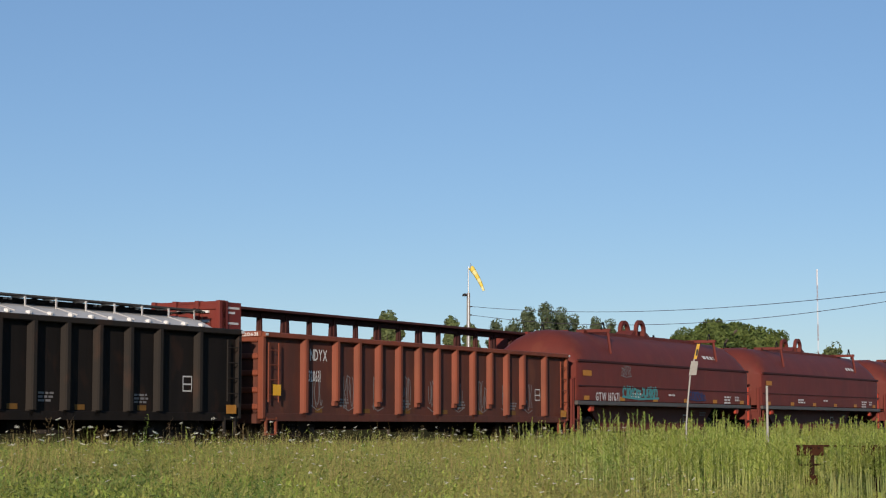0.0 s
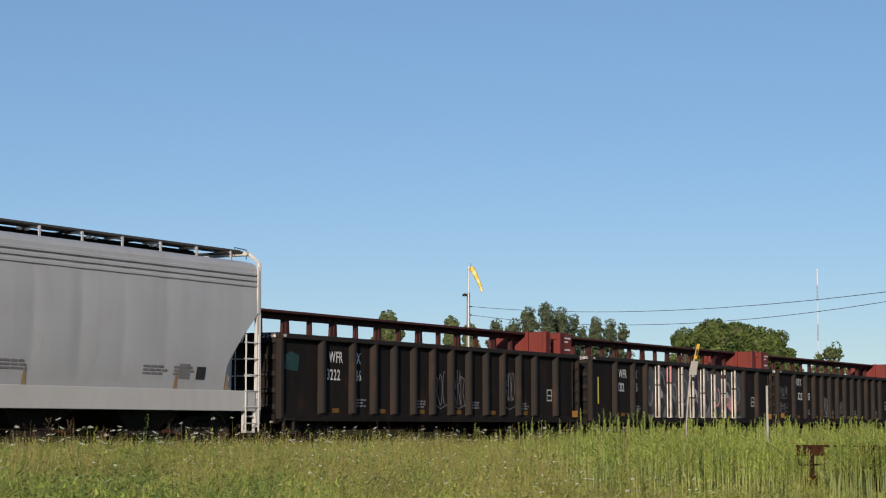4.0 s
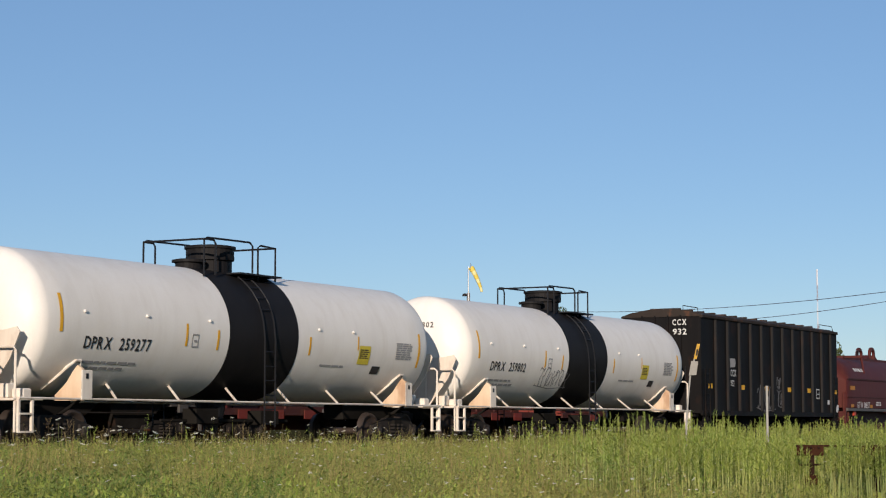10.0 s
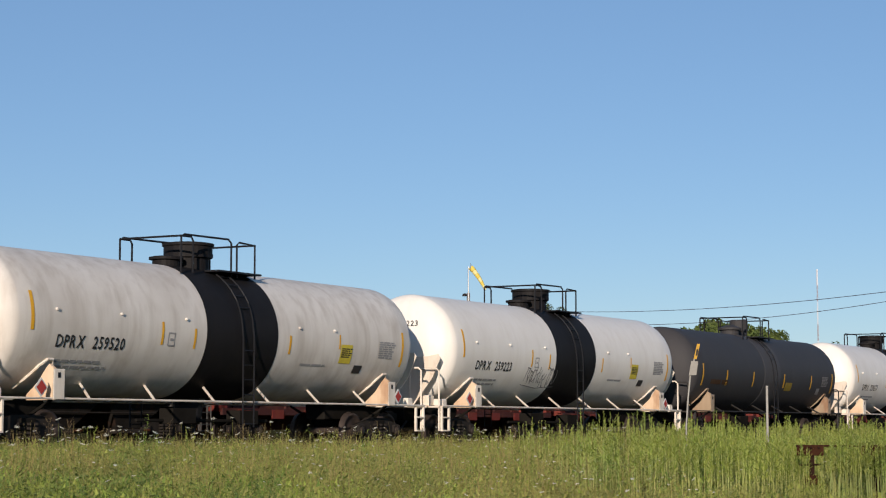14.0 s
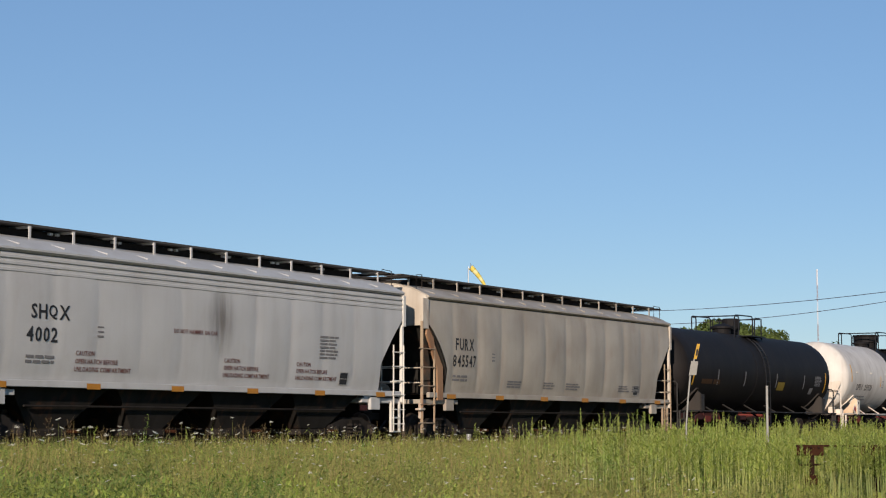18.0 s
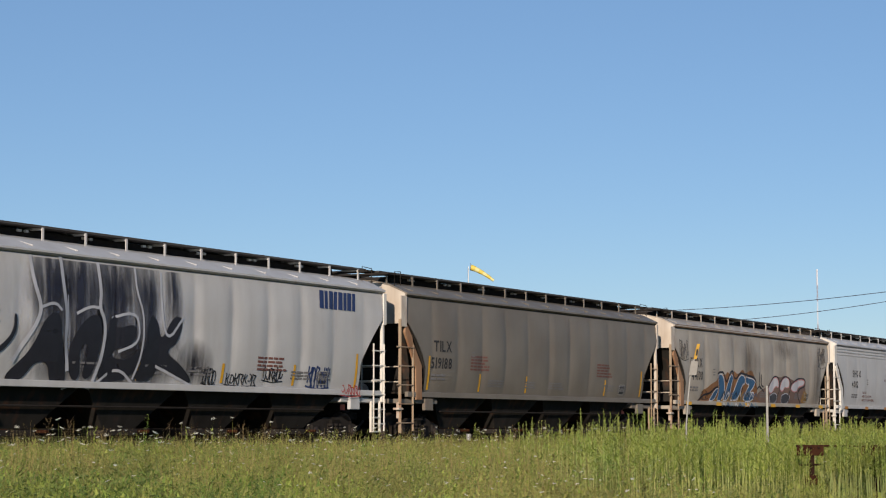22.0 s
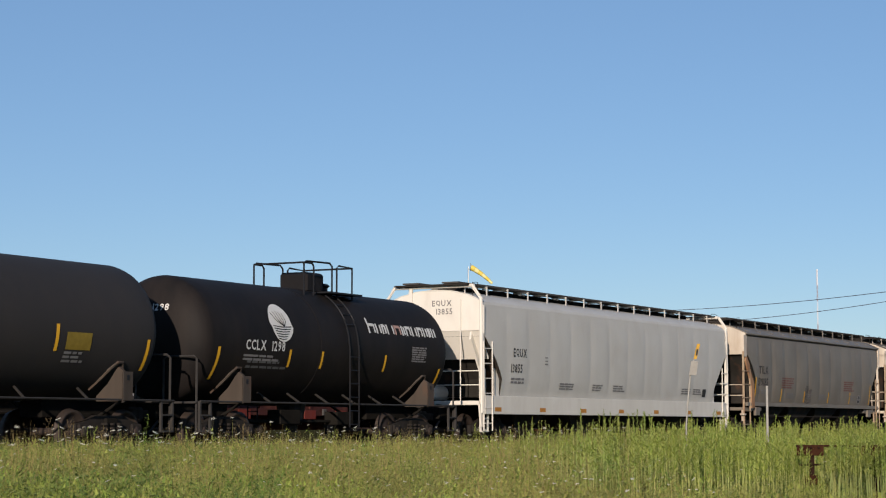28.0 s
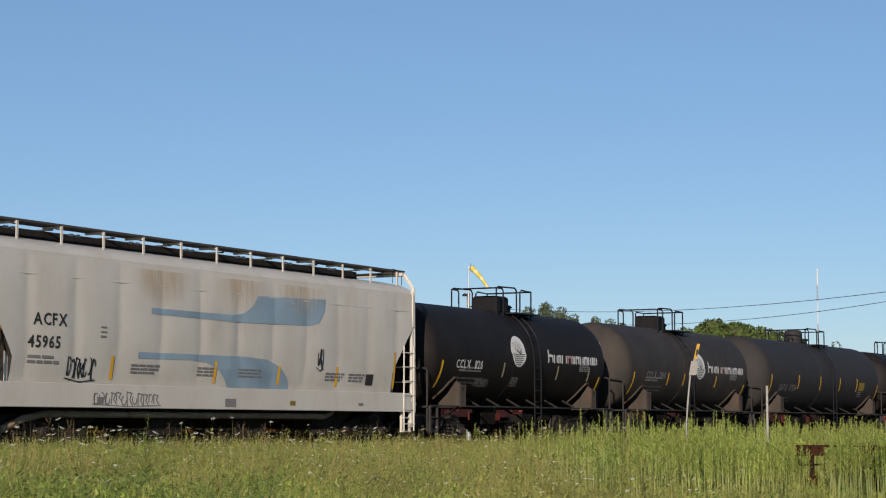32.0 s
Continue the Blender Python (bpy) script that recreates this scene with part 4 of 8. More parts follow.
    # corner brackets that guide a second hood
    for s in (-1, 1):
        for sg in (-1, 1):
            xk = s * (hb - 2.9)
            bm = boxes([(xk - 0.05, xk + 0.05, min(sg * 1.36, sg * 0.15), max(sg * 1.36, sg * 0.15), 3.64, 3.75)], 0.012)
            tube(bm, [(xk - 0.1, sg * 1.42, 2.92), (xk, sg * 1.27, 3.66)], 0.05, 4)
            part("hood_guide", bm, mat, hood)
            part("lifting_eye", tubes([[(xk - 0.13, sg * 1.1, 3.74), (xk - 0.03, sg * 1.1, 3.96), (xk + 0.03, sg * 1.1, 3.96), (xk + 0.13, sg * 1.1, 3.74)]], 0.03), M["black"], hood)
        # end of the frame: platform, handholds, steps
        a, b = sorted((s * hb, s * (half - 0.45)))
        part("end_platform", boxes([(a, b, -1.45, 1.45, zd - 0.2, zd - 0.1)], 0.01), mat, car)
        part("end_sill", boxes([(s * (half - 0.55) - 0.08, s * (half - 0.55) + 0.08, -1.4, 1.4, 0.85, zd - 0.1)]), mat, car)
        for sg in (-1, 1):
            xe = s * (half - 0.55)
            part("handrail", tubes([[(xe, sg * 1.48, 0.45), (xe, sg * 1.48, zd + 0.75), (xe - s * 0.35, sg * 1.48, zd + 0.75), (xe - s * 0.35, sg * 1.48, 0.5)]], 0.03), mat, car)
            part("corner_stanchion", boxes([(xe - 0.1, xe + 0.1, sg * 1.44 - 0.05, sg * 1.44 + 0.05, 0.5, zd + 0.72)], 0.02), M["coil_bright"] if s > 0 else mat, car)
            part("sill_bracket", boxes([(s * (hb - 1.15) - 0.16, s * (hb - 1.15) + 0.16, sg * 1.46 - 0.05, sg * 1.46 + 0.05, zd - 0.3, zd - 0.08)], 0.03), M["coil_bright"], car)
            stepwell(car, xe - s * 0.18, mat, sg, 0.42, zd - 0.1, 0.38)
    decal("inspection_plate", [rect(2.6, 0.72, 2.64, 1.0), rect(2.95, 0.72, 2.99, 1.0), rect(2.64, 0.72, 2.95, 0.76), rect(2.64, 0.96, 2.95, 1.0)], M["letter_white"], car, lambda x, z: -0.89, 0.01)
    decal("small_lettering", bars(rng, 4.2, 1.05, 0.7, 2, 0.05), M["letter_grey"], car, lambda x, z: -0.89, 0.01)
    part("center_sill", boxes([(-half + 0.7, half - 0.7, -0.35, 0.35, 0.72, zd - 0.1)]), M["under"], car)
    running_gear(car, half - 2.2, half)
    for k in range(6):
        x = -hb + 0.7 + (2 * hb - 1.4) * k / 5
        decal("reflector", [rect(x - 0.28, zd + 0.07, x + 0.12, zd + 0.20)], M["orange"], hood, side_y, 0.01)
    if mark:
        decal("lettering", word(mark + " " + number, -hb + 1.3, zd + 0.05, 0.27, 0.85, 0.13), M["letter_white"], hood, side_y, 0.012)
    for x, w, r in ((-hb + 4.1, 0.9, 2), (-hb + 7.3, 0.75, 1), (hb - 2.6, 0.8, 3), (hb - 1.5, 0.5, 2)):
        decal("small_lettering", bars(rng, x, zd + 0.28, w, r, 0.06), M["letter_white"], hood, side_y, 0.01)
    decal("reflector", [rect(-hb + 0.35, 2.17, -hb + 1.0, 2.34)], M["orange"], hood, side_y, 0.01)
    car["half"] = half
    return car, hood, side_y, hb, rng


# ---- a tall ribbed open hopper ----
def open_hopper(label, T, L, body, mat, seed=1):
    car = thing("open_hopper", label, "freight car", "cars of the moving train")
    CARS.append((car, T))
    rng = random.Random(seed)
    half, hb = L / 2, body / 2
    z0, zt = 1.05, 4.54

    def side_y(x, z):
        return -1.52

    for sg in (-1, 1):
        part("side_sheet", boxes([(-hb, hb, sg * 1.5 - 0.02, sg * 1.5 + 0.02, z0, zt)]), mat, car)
        part("side_sill", boxes([(-hb, hb, sg * 1.52 - 0.05, sg * 1.52 + 0.05, z0 - 0.08, z0 + 0.1)], 0.01), mat, car)
        for k in range(12):
            x = -6.45 + 1.21 * k
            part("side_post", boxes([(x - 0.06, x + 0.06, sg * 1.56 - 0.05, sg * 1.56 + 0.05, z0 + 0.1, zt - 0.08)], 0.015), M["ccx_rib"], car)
        part("top_chord", boxes([(-hb - 0.02, hb + 0.02, sg * 1.53 - 0.06, sg * 1.53 + 0.06, zt - 0.06, zt + 0.06)], 0.02), M["ccx_roof"], car)
        for s in (-1, 1):
            ladder(car, s * (hb - 0.65), s * (hb - 0.2), sg * 1.6, z0 - 0.5, z0 + 1.6, 6, mat, 0.018)
            stepwell(car, s * (hb - 0.42), mat, sg, 0.4, z0 + 0.1, 0.4)
    ring = [(-1.56, zt), (-1.56, zt + 0.05), (-1.2, zt + 0.16), (-0.5, zt + 0.27), (0, zt + 0.29), (0.5, zt + 0.27), (1.2, zt + 0.16), (1.56, zt + 0.05), (1.56, zt)]
    bm = bmesh.new()
    slab(bm, ring, 0, -hb - 0.03, hb + 0.03)
    part("roof", bm, M["ccx_roof"], car)
    for k in range(14):
        x = -hb + 0.4 + (2 * hb - 0.8) * k / 13
        part("roof_rib", boxes([(x - 0.06, x + 0.06, -0.6, 0.6, zt + 0.22, zt + 0.33)], 0.02), M["ccx_roof"], car)
    for s in (-1, 1):
        a, b = sorted((s * hb, s * (hb - 0.05)))
        bm = bmesh.new()
        slab(bm, [(-1.48, z0), (1.48, z0), (1.48, zt), (1.2, zt + 0.12), (0.5, zt + 0.24), (-0.5, zt + 0.24), (-1.2, zt + 0.12), (-1.48, zt)], 0, a, b)
        part("end_sheet", bm, mat, car)
        for y in (-0.75, -0.25, 0.25, 0.75):
            part("end_post", boxes([(s * hb - 0.03, s * hb + 0.05 if s > 0 else s * hb + 0.03, y - 0.03, y + 0.03, z0, zt + 0.05)] if s > 0 else [(s * hb - 0.05, s * hb + 0.03, y - 0.03, y + 0.03, z0, zt + 0.05)], 0.01), mat, car)
        part("roof_grab", tubes([[(s * (hb - 0.1), -1.4, zt + 0.1), (s * (hb - 0.1), -1.35, zt + 0.3), (s * (hb - 0.1), -0.8, zt + 0.4), (s * (hb - 0.1), -0.8, zt + 0.25)]], 0.018), M["black"], car)
        ladder(car, s * (hb + 0.1), s * (hb + 0.1) + 0.001, -0.95, z0, z0 + 1.7, 5, M["black"], 0.015, name="end_ladder")
        part("end_platform", boxes([(min(s * hb, s * (hb + 0.3)), max(s * hb, s * (hb + 0.3)), -1.4, 1.4, z0 - 0.12, z0 - 0.04)]), mat, car)
    part("center_sill", boxes([(-half + 0.7, half - 0.7, -0.3, 0.3, 0.72, z0)]), M["under"], car)
    for c in (-2.4, 0, 2.4):
        bm = bmesh.new()
        slab(bm, [(c - 1.1, z0), (c + 1.1, z0), (c + 0.4, 0.5), (c - 0.4, 0.5)], 1, -1.2, 1.2)
        part("discharge_bay", bm, M["under"], car)
    running_gear(car, half - 2.2, half)
    for k in (-0.4, 2.35, 4.5, 6.7, 8.7, 11.55):
        x = -6.45 + 1.21 * k
        decal("reflector", [rect(x - 0.2, 1.95, x + 0.2, 2.13)], M["reflector"], car, side_y, 0.006)
    part("end_lettering", end_word("CCX", -hb - 0.056, -1.0, 4.22, 0.22, 0.75), M["letter_white"], car)
    part("end_lettering", end_word("932", -hb - 0.056, -1.0, 3.88, 0.22, 1.15), M["letter_white"], car)
    decal("lettering", word("CCX", -hb + 2.92, 2.43, 0.26, 0.7, 0.1), M["letter_white"], car, side_y, 0.006)
    decal("lettering", word("932", -hb + 2.92, 2.06, 0.24, 0.6, 0.2), M["letter_white"], car, side_y, 0.006)
    decal("emblem", [[(-hb + 2.9, 2.76), (-hb + 2.88, 3.1), (-hb + 3.4, 3.1), (-hb + 3.45, 2.92), (-hb + 3.38, 2.79)]], M["letter_mid"], car, side_y, 0.006)
    decal("inspection_plate", [rect(hb - 2.8, 1.72, hb - 2.4, 1.76), rect(hb - 2.8, 1.9, hb - 2.4, 1.93), rect(hb - 2.8, 2.08, hb - 2.4, 2.12), rect(hb - 2.8, 1.72, hb - 2.76, 2.1), rect(hb - 2.44, 1.72, hb - 2.4, 2.1)], M["letter_white"], car, side_y, 0.006)
    decal("small_plate", [rect(hb - 1.35, 1.5, hb - 1.08, 1.68)], M["letter_white"], car, side_y, 0.006)
    decal("paint_splash", [[(hb - 0.55, 1.2), (hb - 0.35, 1.15), (hb - 0.2, 1.3), (hb - 0.22, 1.48), (hb - 0.4, 1.5), (hb - 0.52, 1.36)]], M["letter_white"], car, lambda x, z: -1.63, 0.006)
    decal("graffiti", scrawl(rng, -2.1, 1.2, 2.0, 1.0, 4, 0.05) + scrawl(rng, 0.15, 1.95, 0.5, 0.6, 2, 0.05) + scrawl(rng, 0.3, 1.35, 0.6, 0.6, 2, 0.05), M["letter_grey"], car, side_y, 0.006)
    car["half"] = half
    return car


def end_word(text, x, y, z, h, wide):
    """Lettering on the end that faces back along the track, read from behind the train."""
    bm = bmesh.new()
    for p in word(text, 0, z, h, wide, 0.18):
        try:
            bm.faces.new([bm.verts.new((x - 0.006, -u, v)) for u, v in [(a + y * 0 - 0, b) for a, b in p]][::1])
        except ValueError:
            pass
    w = -min(v.co.y for v in bm.verts)
    for v in bm.verts:
        v.co.y += y + w
    bmesh.ops.recalc_face_normals(bm, faces=bm.faces[:])
    return bm


# ---- paints of the train ----
DUST = (0.13, 0.11, 0.09)
M.update(
    band_black=paint("tank_black", (0.0100, 0.0095, 0.0105), (0.0250, 0.0215, 0.0200), 0.4, 0.3, 0, 0.6, 0.0, 0.10),
    hop_grey=paint("hopper_grey", (0.42, 0.42, 0.42), (0.26, 0.25, 0.235), 0.25, 0.14, 0.08),
    hop_light=paint("hopper_light_grey", (0.52, 0.51, 0.49), (0.25, 0.23, 0.205), 0.25, 0.18, 0.06),
    hop_straw=paint("hopper_straw_tan", (0.55, 0.49, 0.39), (0.24, 0.195, 0.145), 0.4, 0.16, 0.12),
    hop_tan=paint("hopper_dusty_tan", (0.42, 0.375, 0.31), (0.17, 0.135, 0.10), 0.5, 0.16, 0.12),
    hop_brown=paint("hopper_dusty_brown", (0.195, 0.172, 0.140), (0.10, 0.082, 0.062), 0.5, 0.16, 0.08),
    roof_sooty=paint("sooty_roof_paint", (0.20, 0.175, 0.145), (0.035, 0.030, 0.026), 0.95, 0.5, 0.1, 0.8),
    hop_acfx=paint("hopper_dull_cream", (0.57, 0.54, 0.475), (0.32, 0.27, 0.21), 0.3, 0.08, 0.08),
    hop_cream=paint("hopper_cream", (0.67, 0.64, 0.575), (0.38, 0.33, 0.26), 0.22, 0.14, 0.06),
    hop_equx=paint("hopper_pale_cream", (0.53, 0.515, 0.475), (0.34, 0.31, 0.26), 0.25, 0.08, 0.05),
    hop_pale=paint("hopper_pale_grey", (0.50, 0.49, 0.46), (0.32, 0.29, 0.25), 0.22, 0.14, 0.06),
    post_white=paint("weathered_white", (0.72, 0.69, 0.62), (0.30, 0.24, 0.18), 0.3, 0.3, 0.15),
    post_tan=paint("weathered_cream", (0.60, 0.54, 0.45), (0.22, 0.14, 0.08), 0.4, 0.4, 0.4),
    post_rust=paint("rust_brown_bars", (0.20, 0.12, 0.075), (0.10, 0.055, 0.03), 0.5, 0.4, 0.6, 0.8),
    rust_bright=paint("orange_rust_brace", (0.34, 0.20, 0.11), (0.15, 0.08, 0.04), 0.5, 0.4, 0.5, 0.8),
    post_dirty=paint("dirty_cream", (0.40, 0.31, 0.21), (0.15, 0.085, 0.045), 0.6, 0.5, 0.5),
    # grime darkened further, with the shade under and behind the body painted in
    bay=paint("shaded_grimy_bay_paint", (0.036, 0.033, 0.029), (0.016, 0.014, 0.012), 0.7, 0.5, 0.2, 0.85, 0.0, 0.05),
    board=plain("weathered_board_steel", (0.075, 0.070, 0.066), 0.8, 0.0, 0.4, 5, 0.1),
    tank_white=paint("tank_white", (0.77, 0.735, 0.675), (0.45, 0.38, 0.29), 0.16, 0.16, 0.03, 0.42),
    tank_dirty=paint("tank_dirty_white", (0.69, 0.65, 0.59), (0.28, 0.22, 0.16), 0.35, 0.4, 0.06, 0.5),
    tank_jacket=paint("tank_band_grey", (0.060, 0.058, 0.061), (0.075, 0.068, 0.065), 0.4, 0.3, 0, 0.6, 0.0, 0.15),
    tank_gatx=paint("tank_charcoal", (0.031, 0.029, 0.029), (0.042, 0.036, 0.033), 0.45, 0.3, 0, 0.65, 0.0, 0.12),
    tank_grey=paint("tank_dark_grey", (0.041, 0.040, 0.043), (0.056, 0.051, 0.050), 0.45, 0.3, 0, 0.6, 0.0, 0.15),
    tank_soot=paint("tank_sooty_black", (0.034, 0.031, 0.029), (0.070, 0.056, 0.045), 0.5, 0.35, 0, 0.65, 0.0, 0.12),
    tank_black=paint("tank_clean_black", (0.0110, 0.0098, 0.0098), (0.027, 0.021, 0.018), 0.5, 0.35, 0, 0.6, 0.0, 0.10),
    rail_dark=plain("dark_rail_iron", (0.040, 0.037, 0.035), 0.7, 0.0, 0.4),
    tank_rust=paint("sooty_brown_iron", (0.068, 0.054, 0.043), (0.026, 0.020, 0.016), 0.5, 0.4, 0.15, 0.8),
    # sheets darker, ribs lighter: grazing sun and rib shade are in these colours
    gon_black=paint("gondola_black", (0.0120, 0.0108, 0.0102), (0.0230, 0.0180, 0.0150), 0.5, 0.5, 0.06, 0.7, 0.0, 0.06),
    gon_rib=paint("gondola_lit_rib", (0.0225, 0.0195, 0.0172), (0.0330, 0.0255, 0.0195), 0.5, 0.4, 0.08, 0.7, 0.0, 0.1),
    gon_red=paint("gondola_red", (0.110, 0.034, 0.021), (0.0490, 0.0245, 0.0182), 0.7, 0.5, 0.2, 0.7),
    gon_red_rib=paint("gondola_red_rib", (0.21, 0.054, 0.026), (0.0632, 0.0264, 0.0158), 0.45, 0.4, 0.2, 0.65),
    coil_red=paint("coil_car_red", (0.078, 0.0145, 0.011), (0.042, 0.012, 0.009), 0.5, 0.3, 0.1, 0.6),
    coil_worn=paint("coil_car_faded_red", (0.135, 0.026, 0.017), (0.060, 0.019, 0.014), 0.5, 0.2, 0.15, 0.6),
    coil_dark=plain("coil_seam", (0.05, 0.016, 0.014), 0.7),
    coil_bright=plain("coil_bright_red", (0.40, 0.06, 0.03), 0.55, 0.0, 0.3),
    sill_grey=paint("sill_grey", (0.085, 0.08, 0.078), (0.07, 0.06, 0.05), 0.5, 0.3, 0.1),
    # again the recessed sheet carries shade in its colour, the rib stays lighter
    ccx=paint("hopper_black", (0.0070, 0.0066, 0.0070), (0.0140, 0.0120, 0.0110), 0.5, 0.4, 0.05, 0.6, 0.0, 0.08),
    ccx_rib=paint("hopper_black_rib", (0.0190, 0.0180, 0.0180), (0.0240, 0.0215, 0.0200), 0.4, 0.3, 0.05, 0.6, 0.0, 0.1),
    ccx_roof=paint("rusty_roof", (0.030, 0.022, 0.017), (0.016, 0.012, 0.010), 0.5, 0.4, 0.4, 0.8),
    beam_red=paint("centerbeam_red", (0.165, 0.027, 0.019), (0.09, 0.028, 0.02), 0.35, 0.3, 0.15, 0.6),
    beam_dark=paint("centerbeam_dark", (0.0600, 0.0168, 0.0132), (0.0300, 0.0150, 0.0120), 0.5, 0.3, 0.2, 0.7),
    g_white=plain("spray_white", (0.60, 0.59, 0.60), 0.6, 0.0, 0.35, 2),
    g_pale=plain("spray_off_white", (0.50, 0.50, 0.52), 0.6, 0.0, 0.45, 3),
    g_mist=plain("spray_pale_grey", (0.46, 0.47, 0.50), 0.6, 0.0, 0.4, 2),
    g_haze=plain("spray_haze", (0.21, 0.20, 0.195), 0.6, 0.0, 0.6, 3),
    # pale spray darkened to the shade between the ribs
    g_panel_shade=plain("spray_panel_shade", (0.085, 0.080, 0.077), 0.6, 0.0, 0.75, 3),
    g_smoke=plain("spray_dark_grey", (0.075, 0.075, 0.085), 0.6, 0.0, 0.6, 3),
    g_cream=plain("spray_cream", (0.66, 0.60, 0.51), 0.65, 0.0, 0.95, 2.5),
    g_black=plain("spray_black", (0.022, 0.022, 0.028), 0.55, 0.0, 0.3),
    g_blue=plain("spray_blue", (0.045, 0.115, 0.22), 0.55, 0.0, 0.35, 2),
    g_sky=plain("paint_light_blue", (0.27, 0.365, 0.44), 0.6, 0.0, 0.45, 1.2),
    g_pink=plain("spray_pink", (0.55, 0.25, 0.24), 0.6, 0.0, 0.3),
    g_brown=plain("spray_brown", (0.20, 0.13, 0.10), 0.6, 0.0, 0.3),
    g_rust=plain("spray_rust_gold", (0.26, 0.125, 0.05), 0.6, 0.0, 0.35, 3),
    g_gold=plain("spray_gold", (0.34, 0.20, 0.05), 0.6, 0.0, 0.3),
    g_red=plain("spray_red", (0.40, 0.05, 0.04), 0.6, 0.0, 0.2),
    g_deep_teal=plain("spray_dark_teal", (0.022, 0.060, 0.055), 0.6, 0.0, 0.6, 6),
    g_teal=plain("spray_teal", (0.09, 0.30, 0.30), 0.6, 0.0, 0.3),
    rust_run=plain("rust_stain", (0.33, 0.22, 0.12), 0.75, 0.0, 0.4, 3),
)


# ---- the train, from its head to its tail; T is the time at which a car's middle passes the mid-line of the view ----
for T in (-3.72, -2.47, -1.22):
    c, hood, sy_, hb, rng = coil_car("dark red coil car with rounded hood and lifting loops", T, 16.7, 15.2, M["coil_worn"], int(T * 10), "GTW" if T == -1.22 else "", "187671" if T == -1.22 else "")
    decal("small_lettering", bars(rng, hb - 4.2, 3.0, 1.4, 1, 0.12, 1.5, 5), M["letter_white"], hood, sy_, 0.02)
    if T == -1.22:
        decal("graffiti", scrawl(rng, -4.2, 1.5, 2.9, 0.42, 7, 0.10), M["g_teal"], hood, sy_, 0.014)
        decal("graffiti", scrawl(rng, 1.6, 1.5, 1.5, 0.32, 5, 0.06), M["navy"], hood, sy_, 0.014)
        decal("graffiti", scrawl(rng, -4.3, 2.2, 0.8, 0.4, 3, 0.035), M["letter_grey"], hood, sy_, 0.014)

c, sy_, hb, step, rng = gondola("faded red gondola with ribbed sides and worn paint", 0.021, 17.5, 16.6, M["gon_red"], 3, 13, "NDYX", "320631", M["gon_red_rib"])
decal("placard", [rect(-hb + 0.28, 1.30, -hb + 0.62, 1.56)], M["reflector"], c, lambda x, z: -1.60, 0.004)
for k in range(9):
    x = -hb + 2.2 + k * 1.45
    decal("scuff", scrawl(rng, x, 1.0, 0.5, 0.9, 2, 0.03), M["letter_grey"], c, sy_, 0.004)

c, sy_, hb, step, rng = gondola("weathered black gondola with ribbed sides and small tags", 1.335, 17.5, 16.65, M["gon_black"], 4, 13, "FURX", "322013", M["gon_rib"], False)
decal("graffiti", scrawl(rng, -hb + 0.25, 1.7, 0.95, 0.5, 4, 0.025) + scrawl(rng, -hb + 0.3, 1.15, 0.85, 0.42, 4, 0.022), M["letter_grey"], c, sy_, 0.004)
decal("placard", [rect(-hb + 0.1, 0.92, -hb + 0.5, 1.1)], M["orange"], c, lambda x, z: -1.56, 0.004)
decal("graffiti", scrawl(rng, -2.7, 1.0, 0.8, 0.8, 4, 0.06), M["letter_grey"], c, sy_, 0.004)
decal("graffiti", scrawl(rng, -0.6, 1.0, 0.8, 0.7, 3, 0.03), M["letter_grey"], c, sy_, 0.004)

